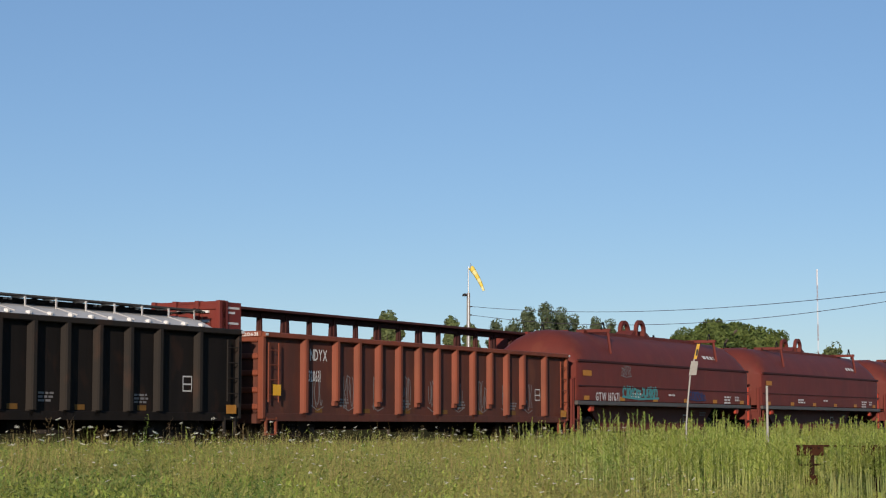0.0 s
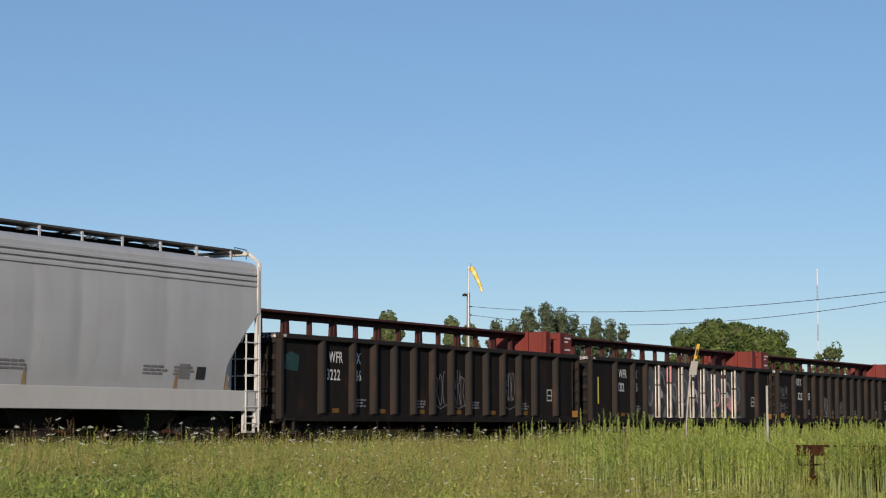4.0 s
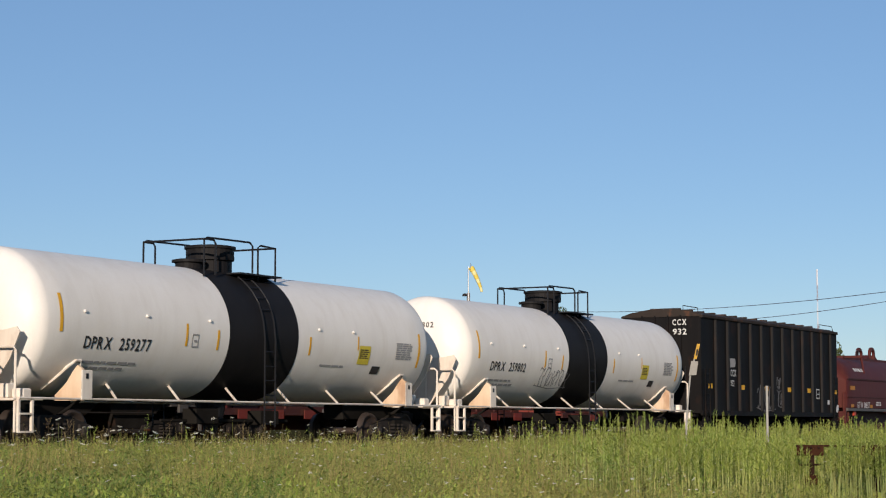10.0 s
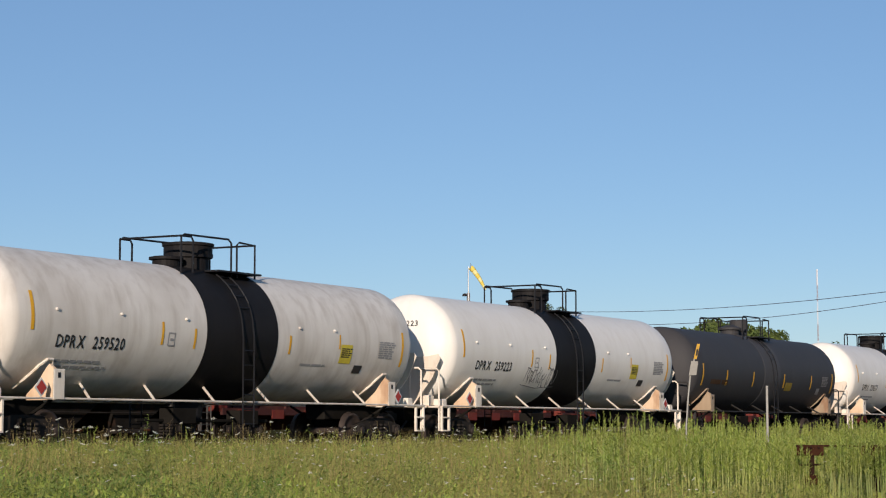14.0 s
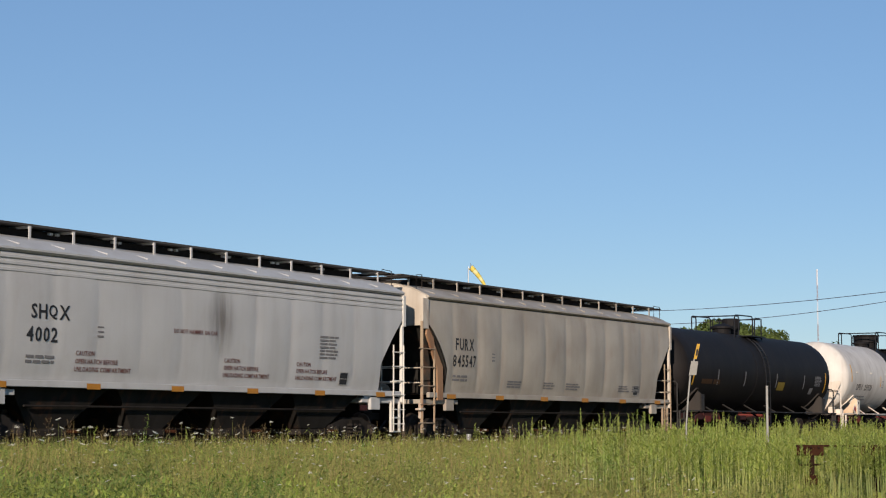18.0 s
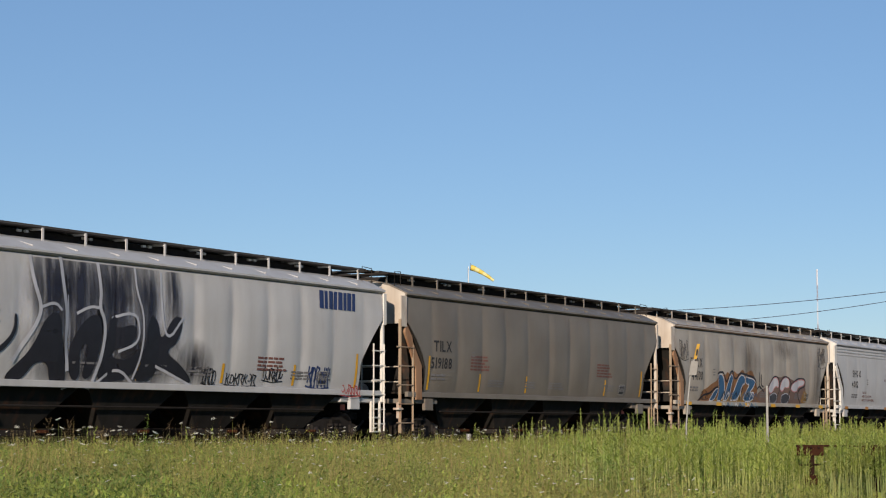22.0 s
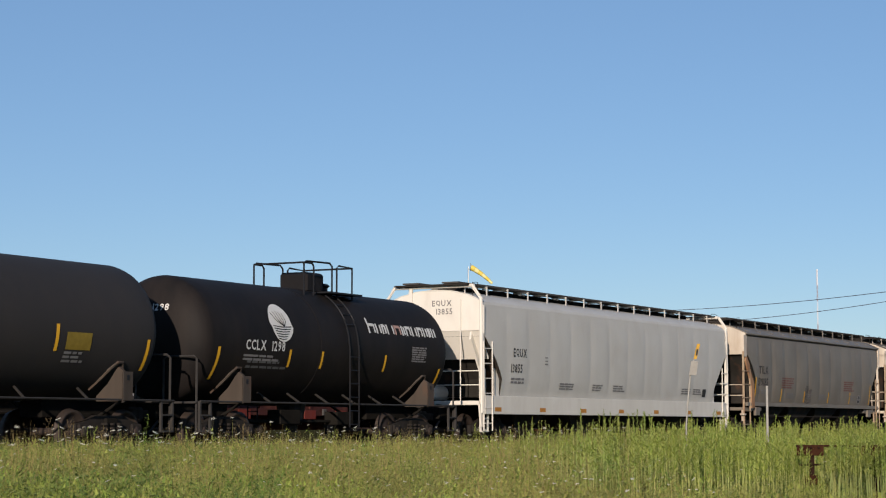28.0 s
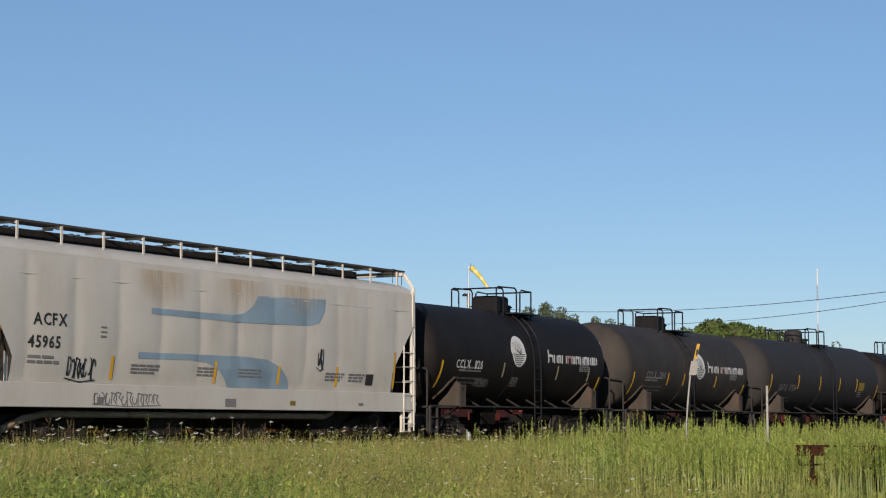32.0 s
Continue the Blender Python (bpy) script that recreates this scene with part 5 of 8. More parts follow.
c, sy_, hb, step, rng = gondola("black gondola with large white and pink spray letters", 2.643, 17.5, 16.65, M["gon_black"], 5, 13, "WFRX", "321205", M["gon_rib"], False)
decal("reflector", [rect(-hb + 0.55, 1.3, -hb + 0.65, 2.15)], M["yellow"], c, sy_, 0.004)
RIB = [(-0.115, 1.46), (-0.085, 1.57), (-0.05, 1.60), (0.05, 1.60), (0.085, 1.57), (0.115, 1.46)]
for k in range(2, 11):
    x = -5.07 + step * (k - 1)
    q, u, v = (rng.uniform(-0.22, 0.22) for _ in range(3))
    # panel spray painted dim, as shaded by the ribs beside it
    decal("graffiti", [[(x + 0.12, 0.86), (x + 0.92, 0.86), (x + 0.92, 2.5 + q * 0.5), (x + 0.6, 2.62), (x + 0.12, 2.5 - q * 0.5)]], M["g_panel_shade"], c, sy_, 0.003)
    for shape, mt in (([(x + 0.14, 0.95), (x + 0.5 + u, 0.9), (x + 0.78, 1.2 + v), (x + 0.5, 1.55 + q), (x + 0.16, 1.4 + u)], "g_black"),
                      ([(x + 0.4 + v, 1.75 + q), (x + 0.90, 1.6 + u), (x + 0.90, 2.2 + v), (x + 0.6, 2.4), (x + 0.3, 2.1 + u)], "g_smoke" if k % 3 else "g_black"),
                      ([(x + 0.14, 2.2 + v), (x + 0.4 + u, 2.3 - q), (x + 0.34, 2.58), (x + 0.14, 2.5)], "g_haze"), ([(x + 0.5 + u, 0.9), (x + 0.88, 0.9), (x + 0.8, 1.2 + v)], "g_haze")):
        decal("graffiti", [shape], M[mt], c, sy_, 0.005 + 0.002 * (mt == "g_black"))
    decal("graffiti", [curvy([(x + 0.13, 1.1 + q), (x + 0.42, 0.95), (x + 0.58 + u, 1.5), (x + 0.4, 2.2 + v), (x + 0.5, 2.5), (x + 0.14, 2.45)], True)], M["g_haze" if k % 3 else "g_mist"], c, sy_, 0.0065)
    a0, turn = rng.uniform(0, 5), rng.choice((0.45, 0.6, 0.75))
    arc = [(x + 0.5 + (0.26 + u * 0.3) * math.cos(a0 + turn * j), 1.75 + q + (0.5 + v) * math.sin(a0 + turn * j)) for j in range(8)]
    decal("graffiti", stroke(arc, 0.075 + abs(u) * 0.2), M["g_haze" if k != 8 else "g_pink"], c, sy_, 0.009)
    z = 0.88
    while z < 2.5 and k > 2:
        h = rng.uniform(0.5, 1.2)
        # cream on the rib front and sunward bevel paints the lit letters
        decal("graffiti", [rect(x - 0.112, z, x + 0.09, min(2.64, z + h))], M["g_pink" if (k == 4 and z > 1.7) else "g_cream"], c, lambda a, b, x=x: -lerp_table(RIB, a - x), 0.006, cut=0.034)
        z += h + rng.choice((0.02, 0.05, 0.14))
decal("graffiti", [[(3.6, 1.35), (4.3, 1.0), (4.75, 1.15), (4.7, 1.5), (4.3, 1.55), (3.9, 1.75)]], M["g_pink"], c, sy_, 0.008)

c, sy_, hb, step, rng = gondola("weathered black gondola with faded teal patch and tags", 3.962, 17.5, 16.65, M["gon_black"], 6, 13, "WFRX", "322246", M["gon_rib"], False)
decal("graffiti", [[(-hb + 0.2, 1.95), (-hb + 0.8, 1.9), (-hb + 0.85, 2.3), (-hb + 0.5, 2.38), (-hb + 0.25, 2.3)]], M["g_deep_teal"], c, sy_, 0.003)
for k in (5, 6, 9):
    decal("graffiti", scrawl(rng, -4.9 + (k - 1) * step, 1.1, 0.7, 1.1, 2, 0.03), M["letter_grey"], c, sy_, 0.004)

c, bod, sy_, hb, rng = covered_hopper("light grey covered hopper with corrugated upper band", 5.34, 19.6, 18.05, M["hop_grey"], "RGCX", "38248", (0.92, 1.36), True, 1.3, 14, 7, M["hop_pale"], 0.005, framed=True, text="letter_grey", mark_at=1.94, top=4.2, rise=0.18, board_z=0.5)
part("end_lettering", end_word("RGCX", -hb - 0.058, -0.38, 3.92, 0.13, 0.8), M["letter_grey"], c)
part("end_lettering", end_word("38248", -hb - 0.054, -0.42, 3.71, 0.12, 0.85), M["letter_grey"], c)
part("name_plate", boxes([(-hb - 0.054, -hb - 0.05, -0.42, 0.06, 3.88, 4.09)]), M["white"], c, "white name plate")
part("placard", boxes([(-hb - 0.06, -hb - 0.052, -0.80, 0.02, 3.38, 3.64)]), M["yellow"], c, "yellow notice plate")
for z, w in ((3.57, 0.62), (3.52, 0.5), (3.42, 0.68)):
    part("placard_line", boxes([(-hb - 0.064, -hb - 0.061, -0.74, -0.74 + w, z, z + (0.05 if z < 3.5 else 0.025))]), M["letter_black"], c)
for x in (-hb + 1.0, -2.4, 0.9, 5.9, hb - 1.2):
    decal("rust_stain", [[(x, 1.4), (x + 0.14, 1.4), (x + 0.1, 1.75), (x + 0.04, 1.8)]], M["rust_run"], bod, sy_, 0.009)
decal("placard", [rect(hb - 3.0, 1.62, hb - 2.6, 1.95)], M["letter_grey"], bod, sy_, 0.011)

c, hood, sy_, hb, rng = coil_car("dark red coil car with rounded hood and white emblem", 6.74, 16.5, 15.06, M["coil_red"], 21, "GTW", "188157")
decal("small_lettering", bars(rng, -hb + 1.5, 3.0, 1.75, 1, 0.14, 1.5, 7), M["letter_white"], hood, sy_, 0.02)
em = stroke([(hb - 3.95, 3.12), (hb - 4.6, 3.12), (hb - 4.55, 2.80), (hb - 3.85, 2.80), (hb - 3.65, 3.12), (hb - 3.15, 2.80), (hb - 3.0, 3.12)], 0.09)
decal("emblem", em, M["letter_white"], hood, sy_, 0.025, cut=0.08)

open_hopper("black ribbed hopper car with rusty roof edge", 7.985, 16.9, 15.6, M["ccx"], 9)

for T, num, mt, sd in ((9.287, "259802", "tank_white", 1), (10.64, "259277", "tank_white", 2), (13.354, "259223", "tank_white", 3), (14.706, "259520", "tank_dirty", 4)):
    c, bod, sy_, hb, rng = tank_car(("dirty " if mt == "tank_dirty" else "") + "white tank car with black band and railed platform", T, 18.14, 1.55, 2.74, 15.4, M[mt], (-1.42, 1.45), sd, M["cream"], True, "drum", "DPRX", num, "letter_black", (-6.55, 2.18, 0.26))
    decal("reflector", [rect(-3.1, 2.35, -3.02, 2.85)], M["reflector"], bod, sy_, cut=0.1)
    decal("reflector", [rect(-1.9, 2.3, -1.82, 2.75)], M["reflector"], bod, sy_, cut=0.1)
    decal("reflector", [rect(1.95, 2.3, 2.03, 2.75)], M["reflector"], bod, sy_, cut=0.1)
    decal("placard", [rect(4.3, 2.15, 4.85, 2.62)], M["yellow"], bod, sy_, cut=0.1, label="yellow notice plate")
    decal("small_lettering", bars(rng, 4.35, 2.5, 0.5, 5, 0.03), M["letter_black"], bod, sy_, 0.016)
    decal("reflector", [rect(4.2, 2.5, 4.26, 2.85)], M["reflector"], bod, sy_, cut=0.1)
    decal("small_lettering", bars(rng, 6.15, 2.72, 0.85, 8, 0.04, 1.4), M["letter_mid"], bod, sy_)
    decal("inspection_plate", [rect(5.1, 1.92, 5.5, 2.12)], M["letter_black"], bod, sy_, cut=0.1)
    decal("small_plate", [rect(-2.85, 2.33, -2.6, 2.36), rect(-2.85, 2.6, -2.6, 2.63), rect(-2.85, 2.33, -2.82, 2.63), rect(-2.63, 2.33, -2.6, 2.63), rect(-2.78, 2.45, -2.68, 2.5)], M["letter_mid"], bod, sy_)
    decal("small_lettering", bars(rng, 2.6, 2.05, 1.4, 1, 0.05), M["letter_mid"], bod, sy_)
    for x in (-6.6, -4.5, -2.2, 2.4, 4.0):
        part("tank_lug", lathe(bmesh.new(), [(-0.04, 0.032), (0.02, 0.032)], 8, "y", (x, sy_(x, 2.95) - 0.01, 2.95)), M[mt], bod)
    if sd in (1, 3):
        decal("graffiti", scrawl(rng, -3.3, 1.75, 2.1, 0.62, 6, 0.03), M["letter_grey"], bod, sy_, 0.02)
    if sd in (3, 4):
        for s in (-1, 1):
            bm = bmesh.new()
            y, z, r, xx = -1.5, 1.35, 0.2, s * (7.7 - 0.62)
            slab(bm, [(xx, z - r), (xx + r, z), (xx, z + r), (xx - r, z)], 1, y - 0.075, y - 0.06)
            part("hazard_diamond", bm, M["white"], c, "white and red warning diamond")
            decal("hazard_mark", [[(xx, z - 0.15), (xx + 0.15, z), (xx, z + 0.15), (xx - 0.15, z)]], M["g_red"], c, lambda a, b: -1.58, 0.004)

c, bod, sy_, hb, rng = tank_car("dark grey tank car with yellow reflectors and railed platform", 12.005, 18.1, 1.53, 2.65, 15.5, M["tank_grey"], None, 5, M["post_dirty"], False, "valves", stripe_z=((-0.6, 0.2), (-0.66, 0.15)), jacket=M["tank_jacket"])
c2, bod2, sy2, hb2, rng2 = tank_car("sooty black tank car with faded orange lettering", 16.07, 18.4, 1.53, 2.66, 15.7, M["tank_black"], None, 6, M["tank_soot"], False, "valves", stripe_z=((-0.6, 0.2), (-0.66, 0.15)))
for b_, s_, r_ in ((bod, sy_, rng), (bod2, sy2, rng2)):
    for x in (-5.0, -2.2, 1.3, 4.6):
        decal("reflector", [rect(x, 2.1, x + 0.1, 2.65)], M["reflector" if b_ is bod else "letter_grey"], b_, s_, cut=0.1)
    decal("small_lettering", bars(r_, -6.5, 2.12, 1.9, 1, 0.17, 1.4, 2), M["letter_tan"], b_, s_, cut=0.1)
    decal("placard", [rect(1.55, 2.0, 2.35, 2.32)], M["dull_yellow"], b_, s_, cut=0.1, label="yellow notice plate")
    decal("small_lettering", bars(r_, 6.0, 2.6, 0.85, 7, 0.04, 1.5), M["letter_grey"], b_, s_)
    decal("inspection_plate", [rect(5.5, 1.9, 5.9, 2.15)], M["letter_grey"], b_, s_, cut=0.1)


def soft_stain(bod, surf, col, cx, cz, rx, rz, strength=0.8, lift=0.009):
    z0, z1 = max(1.5, cz - rz), min(3.96, cz + rz)
    decal("stain", [rect(cx - rx, z0, cx + rx, z1)], stain("soft_stain", col, cx, cz, rx, rz, strength), bod, surf, lift, cut=0.16)


def hopper(label, T, L, body, mat, mark, number, seed, **k):
    return covered_hopper(label, T, L, body, M[mat], mark, number, seed=seed, frame_mat=M["post_white" if mat == "hop_light" else "post_tan"], ladder_mat=M["post_white" if mat == "hop_light" else "post_dirty"], sill_mat=M[mat], **k)


E1 = [(-7.55, 0.9), (-4.6, 0.5), (-1.8, 0.45), (1.3, 0.45), (4.25, 0.5), (7.1, 0.85)]
E2 = [(-7.26, 0.92), (-4.3, 0.5), (-1.35, 0.5), (4.25, 0.5), (7.1, 0.85)]
c, bod, sy_, hb, rng = hopper("dusty tan covered hopper with rust-stained sides", 17.433, 18.3, 16.95, "hop_tan", "FURX", "845547", 11, mark_at=1.55, text_h=0.33, text_z=2.68, text_wide=0.8)
for k in range(6):
    decal("sill_reflector", [rect(-7.4 + 2.9 * k, 1.33, -6.9 + 2.9 * k, 1.45)], M["orange"], bod, lambda x, z: -1.61, 0.004)

c, bod, sy_, hb, rng = hopper("light grey covered hopper with red warning lettering", 18.796, 18.2, 16.95, "hop_light", "SHQX", "4002", 12, groove=True, ripple=0.0055, mark_at=2.2, text_z=2.72, text_h=0.30, text_wide=1.0, small=False)
for x in (-4.85, 0.4, 3.4):
    for k, line in enumerate(("CAUTION", "OPEN HATCH BEFORE", "UNLOADING COMPARTMENT")):
        decal("warning_lettering", word(line, x, 2.02 - 0.165 * k, 0.10, 0.9, 0.16), M["letter_red"], bod, sy_)
decal("warning_lettering", word("DO NOT HAMMER ON CAR", -1.55, 2.62, 0.095, 0.9, 0.16), M["letter_red"], bod, sy_)
decal("small_lettering", bars(rng, 4.4, 2.75, 0.9, 7, 0.045, 1.9, 2), M["letter_grey"], bod, sy_)
soft_stain(bod, sy_, (0.13, 0.115, 0.10), 0.25, 3.0, 0.6, 0.95, 0.5)
for k in range(6):
    decal("sill_reflector", [rect(-7.4 + 2.9 * k, 1.33, -6.95 + 2.9 * k, 1.45)], M["orange"], bod, lambda x, z: -1.61, 0.004)

c, bod, sy_, hb, rng = hopper("dusty tan covered hopper with blue and white spray letters", 20.14, 18.3, 16.95, "hop_tan", "FURX", "844100", 13, mark_at=1.5, text_h=0.33, text_z=2.68, text_wide=0.8)
GRAFFITI_844 = (bod, sy_, rng)

c, bod, sy_, hb, rng = hopper("brown dusty covered hopper with yellow reflectors", 21.52, 18.3, 16.95, "hop_brown", "TILX", "519188", 14, stripes=E2, mark_at=1.5, text_h=0.3, text_wide=0.95)
for x in (-4.9, 3.6):
    decal("warning_lettering", bars(rng, x, 2.5, 1.2, 5, 0.05, 1.8, 5), M["letter_red"], bod, sy_)

c, bod, sy_, hb, rng = hopper("light grey covered hopper with black spray letters", 22.87, 18.3, 16.92, "hop_light", "GACX", "55385", 15, mark_at=1.32, stripes=E1[:1] + E1[2:])
GRAFFITI_GACX = (bod, sy_, rng)

c, bod, sy_, hb, rng = hopper("streaked tan covered hopper with dark and rusty runs", 24.242, 18.3, 16.95, "hop_straw", "TILX", "518851", 16, mark_at=1.34, stripes=E1, roof_mat=M["roof_sooty"])
for x in (-4.6, 4.2):
    decal("warning_lettering", bars(rng, x, 2.35, 1.35, 3, 0.055, 1.8, 5), M["letter_red"], bod, sy_)
for x, w in ((-0.9, 0.6), (-3.6, 0.35), (2.2, 0.3), (6.4, 0.4)):
    soft_stain(bod, sy_, (0.10, 0.085, 0.07), x, 3.0, w * 0.8, 2.6, 0.36)
soft_stain(bod, sy_, (0.46, 0.30, 0.11), 5.55, 2.9, 0.34, 2.3, 0.62)
for x in (-6.5, -5.0, -2.4, 0.3, 1.9, 4.4, 7.3):
    soft_stain(bod, sy_, (0.07, 0.06, 0.05), x, 4.0, 0.45, 0.4, 0.3)

c, bod, sy_, hb, rng = hopper("brown-grey covered hopper with yellow reflectors", 25.61, 18.3, 16.95, "hop_brown", "TILX", "519185", 17, mark_at=1.38, text_h=0.29, text_wide=0.95, stripes=E1)
for x in (-4.6, 3.4):
    decal("warning_lettering", bars(rng, x, 2.45, 1.5, 5, 0.05, 1.8, 5), M["letter_red"], bod, sy_)
decal("graffiti", scrawl(rng, -1.7, 1.55, 0.8, 0.75, 4, 0.03), M["g_black"], bod, sy_)

c, bod, sy_, hb, rng = covered_hopper("long pale cream covered hopper with dented sides", 27.109, 21.0, 19.15, M["hop_equx"], "EQUX", "13855", (0.92, 1.42), False, 1.3, 15, 18, M["hop_cream"], 0.005, framed=True, mark_at=1.83)
part("end_lettering", end_word("EQUX", -hb - 0.054, -0.6, 4.02, 0.17, 0.95), M["letter_grey"], c)
part("end_lettering", end_word("13855", -hb - 0.054, -0.62, 3.78, 0.17, 0.95), M["letter_grey"], c)
for k in range(7):
    decal("sill_reflector", [rect(-8.9 + 2.9 * k, 1.0, -8.5 + 2.9 * k, 1.12)], M["orange"], bod, lambda x, z: -1.61, 0.004)

for T, mark, num, mt, fm, sd, L in ((28.38, "CCLX", "1298", "tank_black", "tank_soot", 31, 13.0), (30.615, "CCLX", "1384", "tank_soot", "tank_soot", 32, 13.1), (31.595, "CCLX", "826", "tank_black", "tank_soot", 33, 13.0)):
    c, bod, sy_, hb, rng = tank_car("short %s tank car with white shell emblem" % ("sooty grey-black" if sd == 32 else "black"), T, L, 1.48, 2.59, 10.8, M[mt], None, sd, M["tank_rust"], False, "box", mark, num, "letter_white" if sd != 32 else "letter_grey", (-4.4 if sd == 33 else -4.15, 2.36 if sd == 31 else 2.2, 0.24), stripe=5.2, stripe_z=((-0.95, -0.2), (-0.95, -0.45)), fit_x={31: 0.45, 32: -0.45, 33: 0.4}[sd])
    for x in (-1.55, 2.05, 4.3) if sd == 33 else (-2.3, -0.85, 2.2):
        decal("reflector", [rect(x, 2.0, x + 0.09, 2.42)], M["dull_reflector" if sd == 33 else "reflector"], bod, sy_, cut=0.1)
    ex, ez, nx, nz = {31: (-2.6, 3.05, 1.45, 2.98), 32: (0.65, 2.72, 1.4, 2.5), 33: (-0.6, 2.78, 1.35, 2.5)}[sd]
    shell = [(math.cos(a) * (0.50 if math.cos(a) * math.sin(a) < 0 else 0.43) + ex, math.sin(a) * 0.46 + ez) for a in [2 * math.pi * k / 24 for k in range(24)]]
    decal("emblem", [shell], M["white"], bod, sy_, 0.012, cut=0.08)
    em = []
    for k in range(5):
        em += stroke([(ex - 0.36 + 0.12 * k, ez + 0.3 - 0.03 * abs(k - 2)), (ex - 0.2 + 0.1 * k, ez + 0.05), (ex + 0.1, ez - 0.08)], 0.022)
    for k in range(6):
        em += stroke([(ex - 0.38 + 0.035 * k, ez - 0.08 - 0.06 * k), (ex, ez - 0.10 - 0.06 * k), (ex + 0.40 - 0.05 * k, ez - 0.08 - 0.06 * k)], 0.022)
    decal("emblem_line", em, M["band_black"], bod, sy_, 0.022, cut=0.1)
    if sd == 33:
        decal("graffiti", scrawl(rng, -3.05, 1.72, 0.85, 0.22, 6, 0.022), M["letter_grey"], bod, sy_, cut=0.1)
        decal("small_lettering", bars(rng, -0.85, 1.98, 0.5, 5, 0.03, 1.9, 2), M["letter_grey"], bod, sy_, cut=0.1)
    # the maker's name stands as plain strokes
    nm, x = [], nx
    for k, (w, h) in enumerate(((0.36, 0.40), (0.26, 0.26), (0.2, 0.26), (0.36, 0.26), (0.32, 0.40), (0.18, 0.26), (0.26, 0.26), (0.28, 0.38), (0.26, 0.26), (0.22, 0.26), (0.14, 0.36), (0.2, 0.26))):
        nm.append([(x, nz), (x + w, nz), (x + w, nz + h - 0.06), (x + w - 0.06, nz + h), (x + 0.06, nz + h), (x, nz + h - 0.06)])
        x += w + 0.045
    for k, bar in enumerate(nm):
        (xa, za), xb_, zb_ = bar[0], bar[1][0], bar[3][1]
        tall = za + 0.26
        lines = [[(xa + 0.04, za), (xa + 0.04, zb_ if k % 3 == 0 else tall)], [(xb_ - 0.03, za + 0.02), (xb_ - 0.03, tall - 0.02)]]
        if k % 2 == 0:
            lines.append([(xa + 0.04, tall - 0.04), (xb_ - 0.03, tall - 0.04)])
        for line in lines:
            decal("emblem_bar", stroke(line, 0.075), M["letter_white" if k != 4 else "letter_pinkish"], bod, sy_, 0.014, cut=0.1)
    decal("small_lettering", bars(rng, -4.2, 2.2, 1.5, 2, 0.05), M["letter_grey"], bod, sy_)
    decal("small_lettering", bars(rng, 3.6, 2.65, 0.8, 7, 0.04, 1.5), M["letter_grey"], bod, sy_)

c, bod, sy_, hb, rng = tank_car("dark grey tank car with yellow reflectors and railed platform", 29.49, 16.8, 1.52, 2.62, 14.3, M["tank_gatx"], None, 34, M["tank_rust"], False, "dome", "GATX", "67554", "letter_grey", (-6.0, 2.0, 0.25), stripe=7.0, stripe_z=((-0.8, 0.0), (-0.85, -0.18)), fit_x=0.5)
for x in (-3.80, -1.06, 1.55, 3.93):
    decal("reflector", [rect(x, 2.1, x + 0.1, 2.65)], M["reflector"], bod, sy_, cut=0.1)
decal("placard", [rect(4.28, 2.14, 5.08, 2.5)], M["dull_yellow"], bod, sy_, cut=0.1, label="yellow notice plate")
decal("small_lettering", bars(rng, 4.28, 2.05, 0.7, 3, 0.05), M["letter_grey"], bod, sy_)

c, bod, sy_, hb, rng = covered_hopper("pale grey covered hopper with faded blue curved bands", 32.75, 18.0, 16.8, M["hop_acfx"], "ACFX", "45965", (0.95, 1.42), False, 1.1, 13, 19, M["hop_acfx"], 0.008, framed=True, mark_at=1.58, text_wide=1.0, top=4.04, rise=0.28, board_z=0.66, board_out=1.2, stripes=[(-7.9, 1.0), (-4.3, 0.5), (-0.6, 0.5), (2.0, 0.45), (4.6, 0.5), (7.4, 0.95)])
ACFX = (bod, sy_, rng)


# ---- large painted pictures on three hoppers ----
bod, sy_, rng = ACFX
up = [(-3.0, 3.13), (-3.0, 3.0), (0.1, 2.96), (1.6, 2.98), (3.3, 3.02), (3.7, 3.1), (3.98, 3.4), (4.06, 3.7), (1.1, 3.62), (0.85, 3.36), (0.5, 3.18), (0.1, 3.12)]
lo = [(-3.4, 2.16), (-3.4, 2.02), (-1.5, 2.04), (-0.9, 2.0), (-0.4, 1.84), (-0.1, 1.6), (0.0, 1.46), (2.55, 1.46), (2.45, 1.7), (2.1, 1.98), (1.5, 2.14), (0.6, 2.18)]
decal("painted_band", [up], M["g_sky"], bod, sy_, 0.009, "faded light blue curved band", 0.2)
decal("painted_band", [lo], M["g_sky"], bod, sy_, 0.009, "faded light blue curved band", 0.2)
decal("graffiti", scrawl(rng, -5.7, 1.5, 0.9, 0.5, 5, 0.035), M["g_black"], bod, sy_)
decal("graffiti", scrawl(rng, -4.9, 1.0, 2.2, 0.3, 8, 0.03), M["letter_grey"], bod, lambda x, z: -1.612, 0.004)
for x in (-2.6, 0.4, 3.0):
    soft_stain(bod, sy_, (0.56, 0.43, 0.28), x, 3.85, 1.1, 0.7, 0.55)

